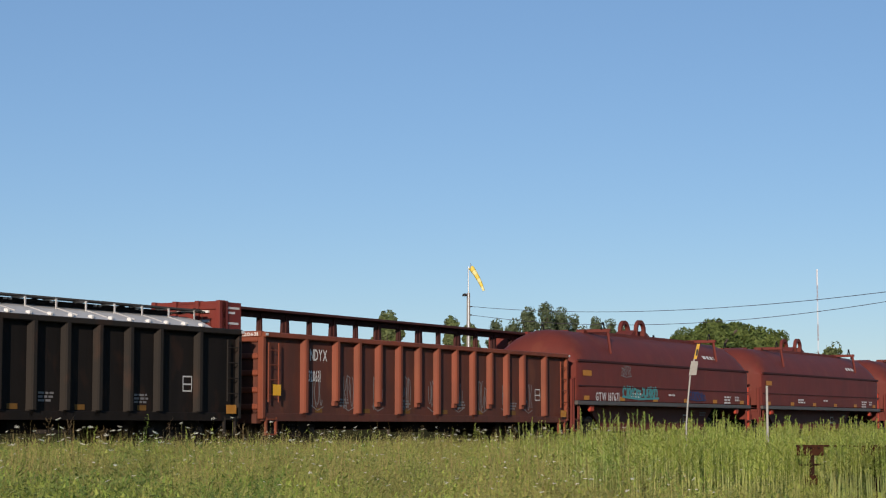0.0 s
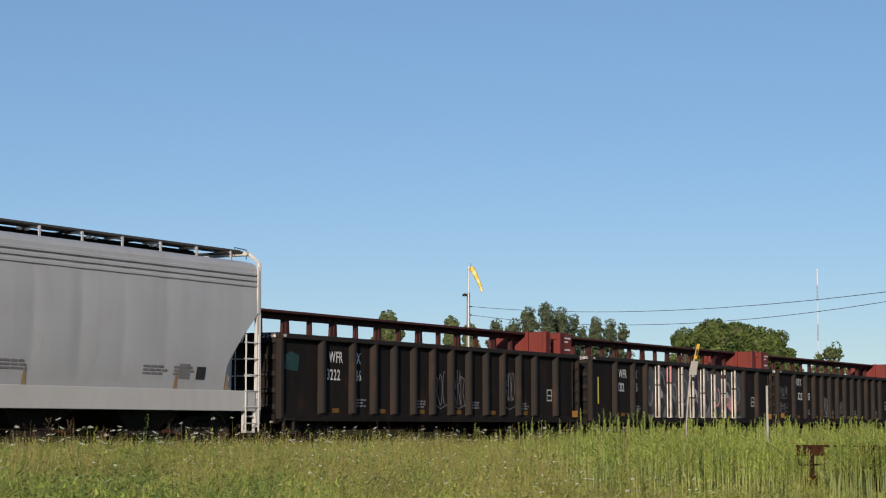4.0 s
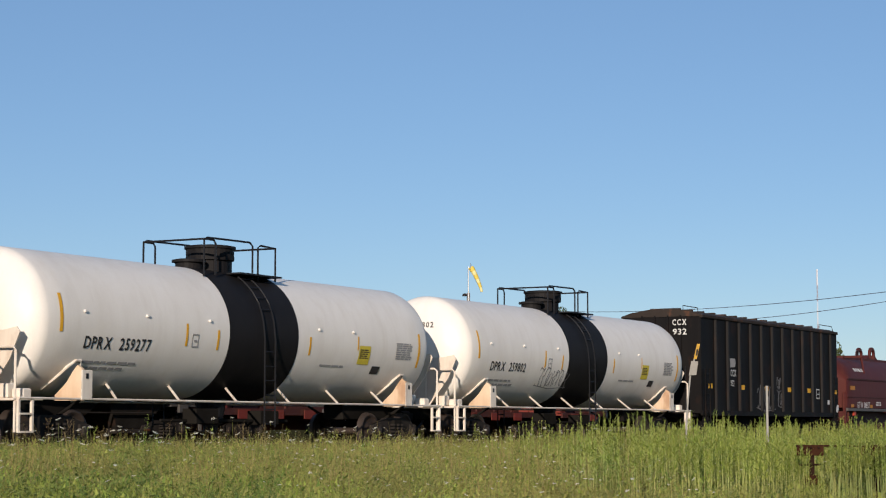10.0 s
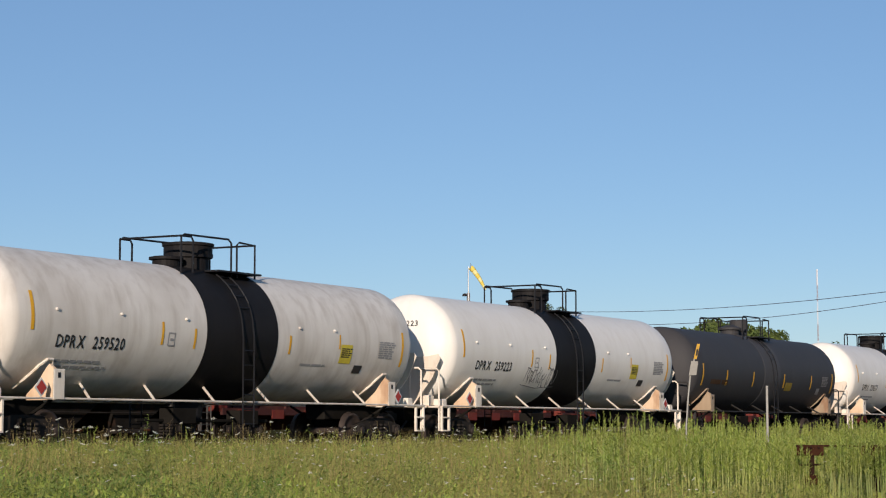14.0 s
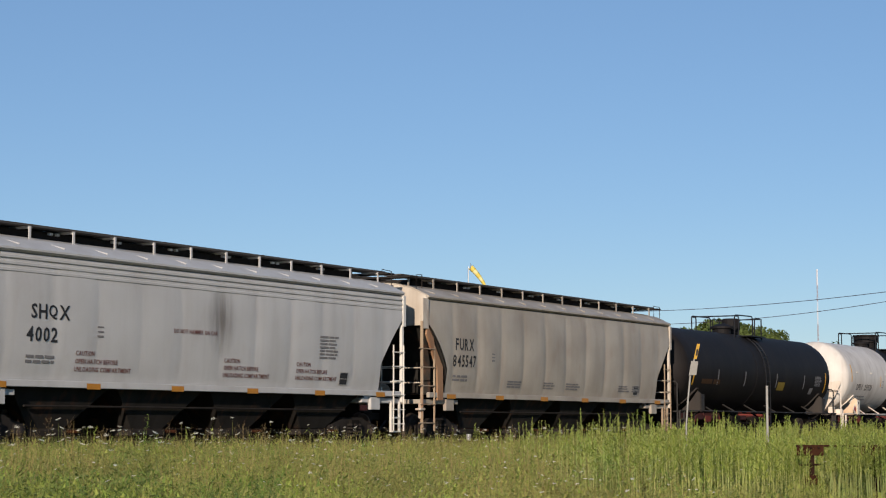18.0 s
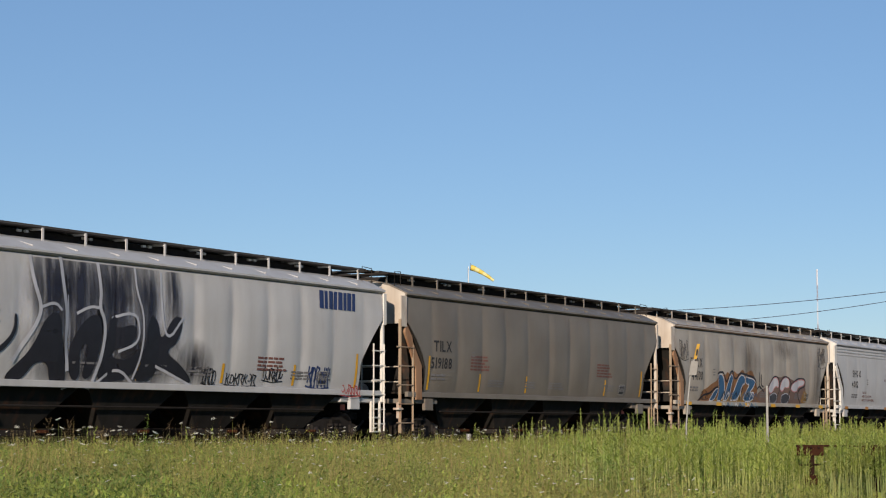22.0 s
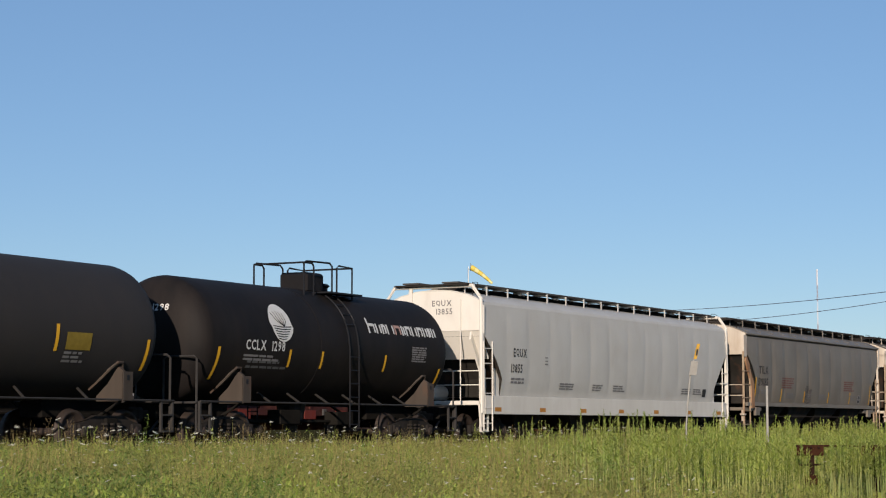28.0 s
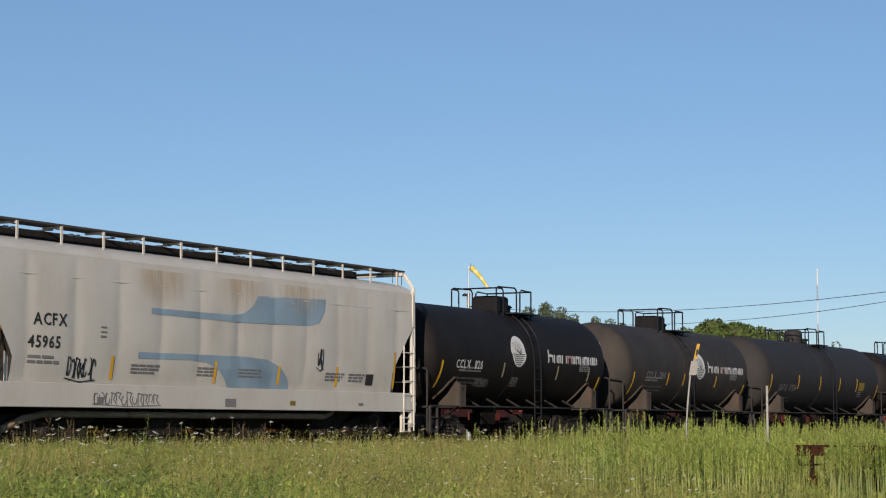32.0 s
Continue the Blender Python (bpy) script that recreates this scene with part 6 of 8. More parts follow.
for shape in (rect(-0.20, 1.01, 0.23, 1.20), rect(-4.78, 1.04, -4.57, 1.18), rect(5.61, 1.09, 5.85, 1.16)):
    decal("sill_plate", [shape], M["letter_grey"], bod, lambda x, z: -1.612, 0.005)
decal("sill_plate", [rect(2.48, 1.07, 2.71, 1.18)], M["dull_yellow"], bod, lambda x, z: -1.612, 0.005)
part("train_pipe", tubes([[(-7.2, -1.15, 0.50), (-6.6, -1.2, 0.72), (-6.0, -1.25, 0.82), (4.6, -1.25, 0.82), (5.2, -1.1, 0.95)]], 0.075, 8), M["post_dirty"], bod, "dusty pipe under the sill")
part("body_seam", boxes([(-8.3, 8.3, -1.607, -1.585, 3.60, 3.625)], 0.004), M["hop_acfx"], bod)
decal("graffiti", scrawl(rng, 3.7, 1.95, 0.25, 0.55, 2, 0.04), M["g_black"], bod, sy_, 0.014)

bod, sy_, rng = GRAFFITI_GACX
soft_stain(bod, sy_, (0.62, 0.64, 0.70), -3.0, 3.1, 3.6, 1.3, 0.9)
for x, z, w, h, k in ((-3.6, 2.1, 2.4, 1.0, 0.9), (-1.6, 2.0, 1.5, 0.9, 0.9), (0.25, 1.95, 0.75, 0.6, 0.85), (-4.3, 3.4, 1.3, 0.9, 0.8), (-2.4, 3.4, 1.3, 0.9, 0.75)):
    soft_stain(bod, sy_, (0.022, 0.022, 0.030), x, z, w, h, k, 0.011)
for shape in ([(-5.22, 3.97), (-4.53, 3.98), (-4.36, 2.86), (-4.76, 2.85), (-4.99, 3.13)],
              [(-4.27, 3.96), (-3.26, 3.96), (-3.17, 3.51), (-3.53, 3.20), (-3.83, 3.03), (-4.13, 3.24)],
              [(-3.05, 3.97), (-2.12, 3.96), (-2.18, 3.26), (-2.37, 2.94), (-2.87, 3.04), (-2.93, 3.45)],
              [(-1.81, 3.95), (-1.23, 3.95), (-1.13, 3.15), (-1.55, 3.10), (-1.68, 3.43)],
              [(-0.84, 3.63), (-0.51, 3.64), (-0.38, 3.08), (-0.71, 3.04)]):
    xs_ = [p[0] for p in shape]
    soft_stain(bod, sy_, (0.030, 0.034, 0.052), sum(xs_) / len(xs_), 3.35, (max(xs_) - min(xs_)) * 0.62 + 0.08, 1.35, 1.0, 0.013)
for shape in ([(-6.00, 1.54), (-5.45, 1.92), (-5.16, 2.25), (-4.94, 2.67), (-4.59, 2.90), (-4.39, 2.79), (-4.33, 2.27), (-4.07, 1.54), (-4.18, 1.34), (-4.59, 1.43), (-4.71, 1.85), (-5.11, 1.86), (-5.39, 1.52), (-5.73, 1.37)],
              [(-3.95, 1.51), (-4.10, 1.95), (-3.98, 2.40), (-3.59, 2.80), (-3.23, 2.91), (-3.05, 2.69), (-3.08, 2.24), (-3.32, 1.52), (-3.65, 1.58), (-3.44, 2.18), (-3.59, 2.30), (-3.77, 2.11), (-3.65, 1.52)],
              [(-3.17, 1.49), (-2.93, 2.16), (-2.80, 2.93), (-2.50, 2.85), (-2.62, 2.60), (-1.90, 2.78), (-2.00, 2.31), (-2.62, 2.20), (-2.68, 1.99), (-2.12, 1.97), (-1.62, 2.35), (-1.68, 1.92), (-2.12, 1.57), (-2.59, 1.50)],
              [(-1.93, 1.51), (-1.65, 2.04), (-1.49, 2.98), (-1.13, 2.90), (-1.04, 2.37), (-0.61, 3.01), (-0.21, 2.93), (-0.45, 2.39), (-0.87, 2.19), (-0.31, 1.95), (0.29, 1.55), (-0.11, 1.49), (-1.04, 1.93), (-1.23, 1.56)],
              [(-5.78, 2.81), (-5.67, 2.76), (-5.70, 2.41), (-6.00, 2.08), (-6.55, 1.81), (-6.76, 1.69), (-6.71, 1.50), (-6.28, 1.39), (-6.33, 1.33), (-6.82, 1.47), (-6.92, 1.72), (-6.55, 1.93), (-6.00, 2.23), (-5.78, 2.49)]):
    decal("graffiti", [curvy(shape, True)], M["g_black"], bod, sy_, 0.016, cut=0.25)
for k, line in enumerate(([(-5.33, 3.99), (-5.22, 3.41), (-4.99, 2.96), (-5.11, 2.66), (-5.45, 2.24), (-5.78, 1.83)],
              [(-4.39, 4.02), (-4.30, 3.31), (-4.18, 2.87), (-4.21, 2.28), (-4.07, 1.69)],
              [(-3.20, 3.99), (-3.11, 3.37), (-3.17, 3.03), (-2.96, 2.77), (-2.99, 2.16), (-3.23, 1.49)],
              [(-4.99, 2.96), (-4.59, 3.08), (-4.36, 2.92)],
              [(-3.89, 2.88), (-3.47, 3.05), (-3.17, 3.03)],
              [(-2.74, 2.84), (-2.18, 2.98), (-1.87, 2.90), (-1.81, 2.35), (-2.50, 2.14)],
              [(-1.96, 3.94), (-1.93, 3.42), (-1.68, 2.97), (-1.68, 2.20), (-1.93, 1.57)],
              [(-1.04, 3.93), (-1.04, 3.15), (-0.84, 2.38), (-0.25, 2.96)],
              [(-3.11, 1.46), (-2.50, 1.84), (-1.81, 1.42)],
              [(-4.16, 1.33), (-3.71, 1.46), (-3.26, 1.34)],
              [(-1.17, 1.87), (-0.25, 1.60), (0.29, 1.45)])):
    decal("graffiti", stroke(curvy(line), 0.10 if k in (0, 1, 2) else 0.06), M["g_mist" if k % 2 else "g_pale"], bod, sy_, 0.019, cut=0.25)
decal("graffiti", scrawl(rng, 0.6, 1.5, 0.5, 0.4, 3, 0.03) + scrawl(rng, 1.5, 1.5, 1.2, 0.3, 5, 0.03) + scrawl(rng, 3.0, 1.62, 0.8, 0.36, 4, 0.035), M["g_black"], bod, sy_)
decal("graffiti", scrawl(rng, 4.9, 1.5, 1.0, 0.55, 4, 0.05), M["navy"], bod, sy_)
decal("graffiti", scrawl(rng, 6.4, 1.32, 0.9, 0.3, 4, 0.03), M["g_red"], bod, lambda x, z: -1.612, 0.004)
decal("warning_lettering", bars(rng, 2.7, 2.15, 1.3, 4, 0.05, 1.8, 5), M["letter_red"], bod, sy_)
# the lessor's emblem: four slanted navy blocks
em = []
for k, x in enumerate((5.32, 5.78, 6.22, 6.64)):
    for d, w in ((0.0, 0.19), (0.24, 0.14)):
        em.append([(x + d, 3.48), (x + d + w, 3.47), (x + d + w + 0.05, 3.92), (x + d + 0.05, 3.93)])
for piece in em:
    decal("emblem", [piece], M["navy"], bod, sy_, 0.014)

bod, sy_, rng = GRAFFITI_844
decal("graffiti", [curvy([(-6.20, 1.39), (-5.83, 1.72), (-5.75, 1.88), (-5.34, 1.96), (-5.06, 2.10), (-4.45, 2.23), (-4.17, 2.49), (-3.65, 2.44), (-3.45, 2.61), (-3.25, 2.46), (-2.65, 2.67), (-2.38, 2.48), (-1.80, 2.75), (-1.56, 2.51), (-0.84, 2.75), (-0.58, 2.48), (-0.23, 2.13), (-0.10, 1.59), (0.69, 1.48), (-0.93, 1.42), (-3.36, 1.40)], True)], M["g_rust"], bod, sy_, 0.008, cut=0.2)
decal("graffiti", [[(-4.51, 1.52), (-3.65, 1.80), (-2.77, 1.75), (-1.87, 1.86), (-0.93, 1.79), (-0.42, 1.58), (-0.61, 1.44), (-4.40, 1.39)]], M["g_gold"], bod, sy_, 0.010, cut=0.2)
for shape in ([(-4.31, 2.44), (-3.86, 2.50), (-3.62, 1.86), (-3.77, 1.53), (-4.28, 1.49), (-4.11, 1.79)],
              [(-3.65, 1.53), (-3.51, 1.95), (-3.13, 2.53), (-2.80, 2.41), (-2.98, 2.14), (-3.19, 1.54)],
              [(-2.89, 1.54), (-2.53, 2.07), (-2.14, 2.51), (-1.59, 2.46), (-1.53, 2.18), (-1.84, 2.14), (-2.17, 1.56)],
              [(-1.50, 2.45), (-0.45, 2.34), (-0.52, 2.13), (-1.03, 1.84), (-0.45, 1.88), (-0.58, 1.52), (-1.62, 1.53), (-1.43, 1.84), (-0.99, 2.16), (-1.46, 2.18)],
              [(-5.04, 1.51), (-4.65, 1.89), (-4.28, 1.99), (-4.28, 1.84), (-4.62, 1.49)]):
    decal("graffiti", [curvy(shape, True, 1)], M["g_blue"], bod, sy_, 0.013, cut=0.2)
    decal("graffiti", stroke(curvy(shape + shape[:1], False, 1), 0.045), M["g_white"], bod, sy_, 0.017, cut=0.2)
for line in ([(-4.42, 2.48), (-4.17, 2.56), (-3.83, 2.56), (-3.65, 2.27), (-3.48, 2.20), (-3.19, 2.59), (-2.89, 2.63), (-2.68, 2.38), (-2.47, 2.33), (-2.20, 2.58), (-1.56, 2.53), (-0.39, 2.42), (-0.36, 2.05)],
             [(-6.15, 1.46), (-5.72, 1.70), (-5.06, 1.77), (-4.73, 1.95), (-4.28, 2.02)],
             [(-3.19, 1.98), (-3.36, 1.54)],
             [(-1.80, 2.05), (-1.99, 1.56)]):
    decal("graffiti", stroke(curvy(line), 0.07), M["g_black"], bod, sy_, 0.020, cut=0.2)
for k in range(9):
    x = -3.9 + 0.42 * k
    decal("graffiti", stroke([(x, 1.5), (x + 0.1, 1.72), (x + 0.24, 1.84), (x + 0.34, 1.7)], 0.05), M[("g_black", "g_white", "g_blue")[k % 3]], bod, sy_, 0.021, cut=0.2)
    decal("graffiti", stroke([(x, 1.31), (x + 0.12, 1.45), (x + 0.3, 1.32)], 0.05), M[("g_white", "g_blue", "g_sky")[k % 3]], bod, lambda x, z: -1.612, 0.004)
decal("graffiti", [curvy([(-0.42, 1.59), (-0.12, 1.84), (0.48, 2.01), (1.10, 2.20), (1.41, 2.41), (1.88, 2.57), (2.36, 2.48), (2.85, 2.59), (3.40, 2.51), (4.00, 2.37), (4.68, 2.53), (5.43, 2.50), (5.43, 2.19), (5.64, 1.67), (5.02, 1.41), (-0.12, 1.36)], True)], M["g_brown"], bod, sy_, 0.008, cut=0.2)
for k, shape in enumerate(([(1.04, 2.05), (1.35, 2.35), (1.85, 2.52), (2.17, 2.37), (2.23, 2.07), (1.85, 2.16), (1.60, 1.91), (1.22, 1.85)],
              [(2.36, 2.05), (2.56, 2.41), (3.01, 2.53), (3.40, 2.43), (3.40, 2.09), (2.94, 2.14), (2.68, 1.93)],
              [(3.60, 2.07), (3.80, 2.31), (4.68, 2.46), (5.30, 2.45), (5.26, 2.24), (4.61, 2.17), (4.41, 1.98), (3.93, 1.95)],
              [(1.29, 1.77), (1.79, 1.91), (2.17, 1.79), (2.04, 1.46), (1.41, 1.45)],
              [(2.62, 1.80), (3.21, 1.91), (3.67, 1.74), (3.34, 1.45), (2.68, 1.46)])):
    decal("graffiti", [curvy(shape, True, 1)], M["g_white" if k < 3 else "g_smoke"], bod, sy_, 0.013, cut=0.2)
    decal("graffiti", stroke(curvy(shape + shape[:1]), 0.04), M["g_pink" if k < 3 else "g_mist"], bod, sy_, 0.016, cut=0.2)
for line in ([(0.95, 2.02), (1.35, 2.40), (1.85, 2.57), (2.23, 2.43), (2.36, 2.05), (2.11, 1.69), (2.30, 1.41)],
             [(2.36, 2.33), (2.88, 2.58), (3.47, 2.48), (3.60, 2.10), (3.34, 1.76), (3.73, 1.45)],
             [(3.60, 2.25), (4.34, 2.50), (5.36, 2.52), (5.40, 2.19), (4.68, 2.09), (4.54, 1.83), (5.09, 1.44)],
             [(-0.06, 2.64), (0.03, 2.09), (0.24, 2.03)],
             [(0.24, 2.57), (0.24, 2.15), (0.48, 2.10)],
             [(-0.24, 2.00), (0.06, 2.15), (0.55, 1.91)]):
    decal("graffiti", stroke(curvy(line), 0.055), M["g_black"], bod, sy_, 0.020, cut=0.2)
decal("graffiti", scrawl(rng, -5.9, 1.55, 0.7, 0.32, 3, 0.03), M["g_black"], bod, sy_)
decal("graffiti", scrawl(rng, 5.1, 1.55, 0.5, 0.5, 3, 0.05), M["g_gold"], bod, sy_, 0.02)
for x, z, w, h in ((-1.1, 3.1, 0.9, 1.1), (3.0, 3.6, 1.6, 0.5), (6.9, 2.4, 0.7, 1.4)):
    soft_stain(bod, sy_, (0.085, 0.07, 0.058), x, z, w, h, 0.42)
tagged(part("eave_strip", boxes([(-8.45, 8.45, -1.652, -1.632, 4.03, 4.125)], 0.004), M["post_rust"], bod), "rusty brown eave strip")
decal("graffiti", scrawl(rng, 7.0, 3.0, 1.0, 0.85, 6, 0.035) + scrawl(rng, -8.0, 2.9, 0.8, 0.7, 4, 0.03), M["g_black"], bod, sy_)
for k in range(6):
    decal("sill_reflector", [rect(-7.4 + 2.9 * k, 1.33, -6.9 + 2.9 * k, 1.45)], M["reflector"], bod, lambda x, z: -1.61, 0.004)


# ---- ground, track bed, rails ----
def ground_z(q):
    """Height of the field by its distance q square to the track."""
    def ease(a, b):
        k = min(1.0, max(0.0, (q - a) / (b - a)))
        return k * k * (3 - 2 * k)
    return 0.45 * ease(6, 24.5)


M.update(
    soil=plain("field_soil", (0.045, 0.042, 0.018), 0.95, 0.0, 0.5, 1.5, 0.0),
    stone=plain("ballast_stone", (0.035, 0.030, 0.025), 0.95, 0.0, 0.5, 3, 0.0),
)
bm = bmesh.new()
qs = [-3000, -300, -40, 0, 6, 9, 12, 15, 18, 21, 24.5, 60, 150, 600, 3500]
ss = [-3000, -600, -150, -60, -20, 0, 20, 60, 150, 400, 1200, 4000]
grid = [[bm.verts.new(AXIS + s * ALONG + (q - TRACK_Q) * ASIDE + Vector((0, 0, ground_z(q)))) for s in ss] for q in qs]
for a, b in zip(grid, grid[1:]):
    for i in range(len(ss) - 1):
        bm.faces.new((a[i], a[i + 1], b[i + 1], b[i]))
bmesh.ops.recalc_face_normals(bm, faces=bm.faces[:])
tagged(part("ground", bm, M["soil"], None), "grassy field with dark soil beside the railway", "ground", kind="structure")

TRACK0 = on_track(0)
for q, nm in ((TRACK_Q, "running"), (PARK_Q, "siding")):
    bed = new("track_bed")
    bed.matrix_basis = on_track(0, -RAIL_Z, q)
    tagged(bed, "grey crushed-stone bed under the %s track" % nm, "track bed", kind="structure")
    bm = bmesh.new()
    prof = [(-3.0, 0.40), (-1.75, 0.86), (1.75, 0.86), (3.0, 0.40)]
    slab(bm, prof, 0, -160, 420)
    part("ballast", bm, M["stone"], bed)
    for sg in (-1, 1):
        bm = bmesh.new()
        slab(bm, [(sg * 0.755 + a, RAIL_Z - 0.18 + b) for a, b in ((-0.07, 0), (0.07, 0), (0.07, 0.015), (0.012, 0.035), (0.012, 0.14), (0.036, 0.15), (0.036, 0.18), (-0.036, 0.18), (-0.036, 0.15), (-0.012, 0.14), (-0.012, 0.035), (-0.07, 0.015))], 0, -160, 420)
        part("rail", bm, M["rail"], bed)
    bm = bmesh.new()
    for k in range(300):
        x = -40 + k * 0.55
        box(bm, x - 0.11, x + 0.11, -1.3, 1.3, 0.80, 0.875)
    tagged(part("tie", bm, M["tie"], bed), kind="stuff")


# ---- the parked cars on the siding ----
def centerbeam(s, L=25.2):
    car = thing("centerbeam_flatcar", "empty red centerbeam flatcar parked on a siding", "freight car", "parked centerbeam flatcars", on_track(s, 0, PARK_Q))
    half, hb = L / 2, L / 2 - 0.55
    zd, zt = 1.15, 4.60
    part("deck", boxes([(-hb, hb, -1.42, 1.42, zd - 0.1, zd)]), M["beam_red"], car)
    for sg in (-1, 1):
        part("side_sill", boxes([(-hb, hb, sg * 1.4 - 0.05, sg * 1.4 + 0.05, zd - 0.2, zd + 0.02)]), M["beam_dark"], car)
    part("center_sill", boxes([(-hb, hb, -0.3, 0.3, 0.45, zd - 0.1)]), M["beam_dark"], car)
    for k in range(12):
        x = -hb + 1.2 + (2 * hb - 2.4) * k / 11
        part("sill_panel", boxes([(x - 0.35, x + 0.35, -1.47, -1.44, zd - 0.32, zd - 0.02)]), M["beam_red"], car)
    part("top_chord", boxes([(-hb, hb, -0.42, 0.42, zt - 0.10, zt), (-hb, hb, -0.06, 0.06, zt - 0.30, zt - 0.1)], 0.02), M["beam_dark"], car)
    part("middle_web", boxes([(-hb, hb, -0.03, 0.03, zd, zd + 2.3)]), M["beam_dark"], car)
    n = 15
    for k in range(n):
        x = -hb + 1.0 + (2 * hb - 2.0) * k / (n - 1)
        bm = bmesh.new()
        wd = 0.26 if k % 2 else 0.14
        slab(bm, [(x - wd * 0.7, zt - 0.1), (x + wd * 0.7, zt - 0.1), (x + wd, zd + 2.3), (x - wd, zd + 2.3)], 1, -0.05, 0.05)
        box(bm, x - 0.05, x + 0.05, -0.09, 0.09, zd, zt - 0.1)
        part("beam_post", bm, M["beam_dark"], car)
    for s_ in (-1, 1):
        a, b = sorted((s_ * (hb - 0.25), s_ * hb))
        bh = part("bulkhead", boxes([(a, b, -1.38, 1.38, zd, zt + 0.02)], 0.02), M["beam_red"], car)
        for y in (-1.3, -0.45, 0.45, 1.3):
            part("bulkhead_post", boxes([(s_ * (hb - 0.12) - 0.25, s_ * (hb - 0.12) + 0.25, y - 0.08, y + 0.08, zd, zt + 0.04)], 0.02), M["beam_red"], bh)
        for z in (zt - 0.25, zt - 0.95):
            part("bulkhead_rail", boxes([(s_ * hb - 0.06, s_ * hb + 0.06, -1.35, 1.35, z, z + 0.12)], 0.02), M["beam_red"], bh)
        rng = random.Random(int(s) + s_)
        part("notice_lettering", end_word("8", s_ * hb - (0.08 if s_ < 0 else -0.08), 0.2, zt - 0.5, 0.01, 1), M["letter_white"], bh)
        bm = boxes([(s_ * hb - 0.075, s_ * hb + 0.075, -0.9, -0.15, zt - 0.36, zt - 0.28), (s_ * hb - 0.075, s_ * hb + 0.075, 0.1, 1.0, zt - 0.36, zt - 0.28), (s_ * hb - 0.075, s_ * hb + 0.075, -0.9, 0.9, zt - 0.66, zt - 0.58)])
        part("notice_bar", bm, M["letter_white"], bh)
        for sg in (-1, 1) if s_ < 0 else ():
            part("bulkhead_plate", boxes([(min(s_ * (hb - 1.15), s_ * (hb - 0.25)), max(s_ * (hb - 1.15), s_ * (hb - 0.25)), sg * 1.3 - 0.03, sg * 1.3 + 0.03, zd + 2.2, zt)]), M["beam_red"], bh)
            if sg < 0:
                for z, w0, w1 in ((zt - 0.22, 0.30, 1.05), (zt - 0.38, 0.35, 0.8), (zt - 0.72, 0.3, 1.0)):
                    part("notice_line", boxes([(-hb + w0, -hb + w1, -1.336, -1.331, z, z + 0.07)]), M["letter_white"], bh)
    for x in (-half + 2.3, half - 2.3):
        t = part_of("truck", BOLSTER_ME, M["under"], car, place=pose(x, 0, 0))
        for y in (-1.0, 1.0):
            part_of("sideframe", FRAME_ME, M["steel"], t, place=pose(0, y, 0))
        for ax in (-0.89, 0.89):
            part_of("wheelset", WHEEL_ME, M["wheel"], t, place=pose(ax, 0, 0.457))
    for x in (-3.0, 3.0, -6.0):
        part("strap_winch", boxes([(x - 0.12, x + 0.12, -1.5, -1.38, zd - 0.2, zd + 0.02)], 0.02), M["board"], car)
    return car


# ---- field plants ----
def ribbon_mesh(name, base, tip, width, lean, mat, label, cat, joints=2):
    """Many bent blades in one mesh: base and tip points, widths, sideways direction."""
    n = len(base)
    k = np.linspace(0, 1, joints + 1)
    mid = base[:, None, :] + (tip - base)[:, None, :] * np.stack([k ** 1.6, k ** 1.6, k], -1)[None]
    w = (width[:, None] * (1 - k * 0.85)[None])[..., None] * lean[:, None, :]
    v = np.stack([mid - w, mid + w], 2).reshape(-1, 3)
    per = 2 * (joints + 1)
    off = np.arange(n)[:, None] * per
    faces = np.concatenate([off + np.array([[2 * j, 2 * j + 1, 2 * j + 3, 2 * j + 2]]) for j in range(joints)], 1).reshape(-1)
    me = bpy.data.meshes.new(name)
    me.vertices.add(len(v))
    me.vertices.foreach_set("co", v.astype(np.float32).reshape(-1))
    nf = n * joints
    me.loops.add(nf * 4)
    me.loops.foreach_set("vertex_index", faces.astype(np.int32))
    me.polygons.add(nf)
    me.polygons.foreach_set("loop_start", np.arange(0, nf * 4, 4, dtype=np.int32))
    me.update(calc_edges=True)
    me.materials.append(mat)
    return tagged(new(name, me), label, cat, kind="stuff")


RS = np.random.RandomState(5)
EDGE_Q = 25.6


def patchy(x, y, seed, size):
    """Soft random patches over the field, from 0 to 1, about size metres across; longer away from the camera."""
    u, v = x / size + 1.7 * seed, y / (size * 2.2) + 0.9 * seed
    s = np.sin(2.1 * u + 1.3 * np.sin(1.7 * v + seed)) * np.cos(1.9 * v + 0.8 * np.sin(2.3 * u)) + 0.6 * np.sin(4.3 * u + 2.0 * v + seed) * np.cos(3.7 * v - 1.1 * u + 2 * seed)
    return np.clip(0.5 + 0.42 * s, 0, 1)


def field_points(n, near, far, q_max=EDGE_Q, skew=1.0, x_lo=-0.27, x_hi=0.27, q_min=0.0, ramp=None, patch=None):
    """Random places of the field, by distance and bearing, short of the track; thinned along a ramp of bearings and by patches."""
    d = near + (far - near) * RS.rand(n) ** skew
    b = x_lo + (x_hi - x_lo) * RS.rand(n)
    x, y = d * b, d
    q = -CS * x + SN * y
    keep = (q < q_max) & (q > q_min)
    if ramp:
        keep &= RS.rand(n) < np.clip((b - ramp[0]) / (ramp[1] - ramp[0]), 0, 1)
    if patch:
        keep &= RS.rand(n) < np.clip((patchy(x, y, patch[0], patch[1]) - patch[2]) / 0.25, 0.03, 1)
    return x[keep], y[keep], q[keep]


def gz(q):
    k = np.clip((q - 6) / 18.5, 0, 1)
    return 0.45 * k * k * (3 - 2 * k)


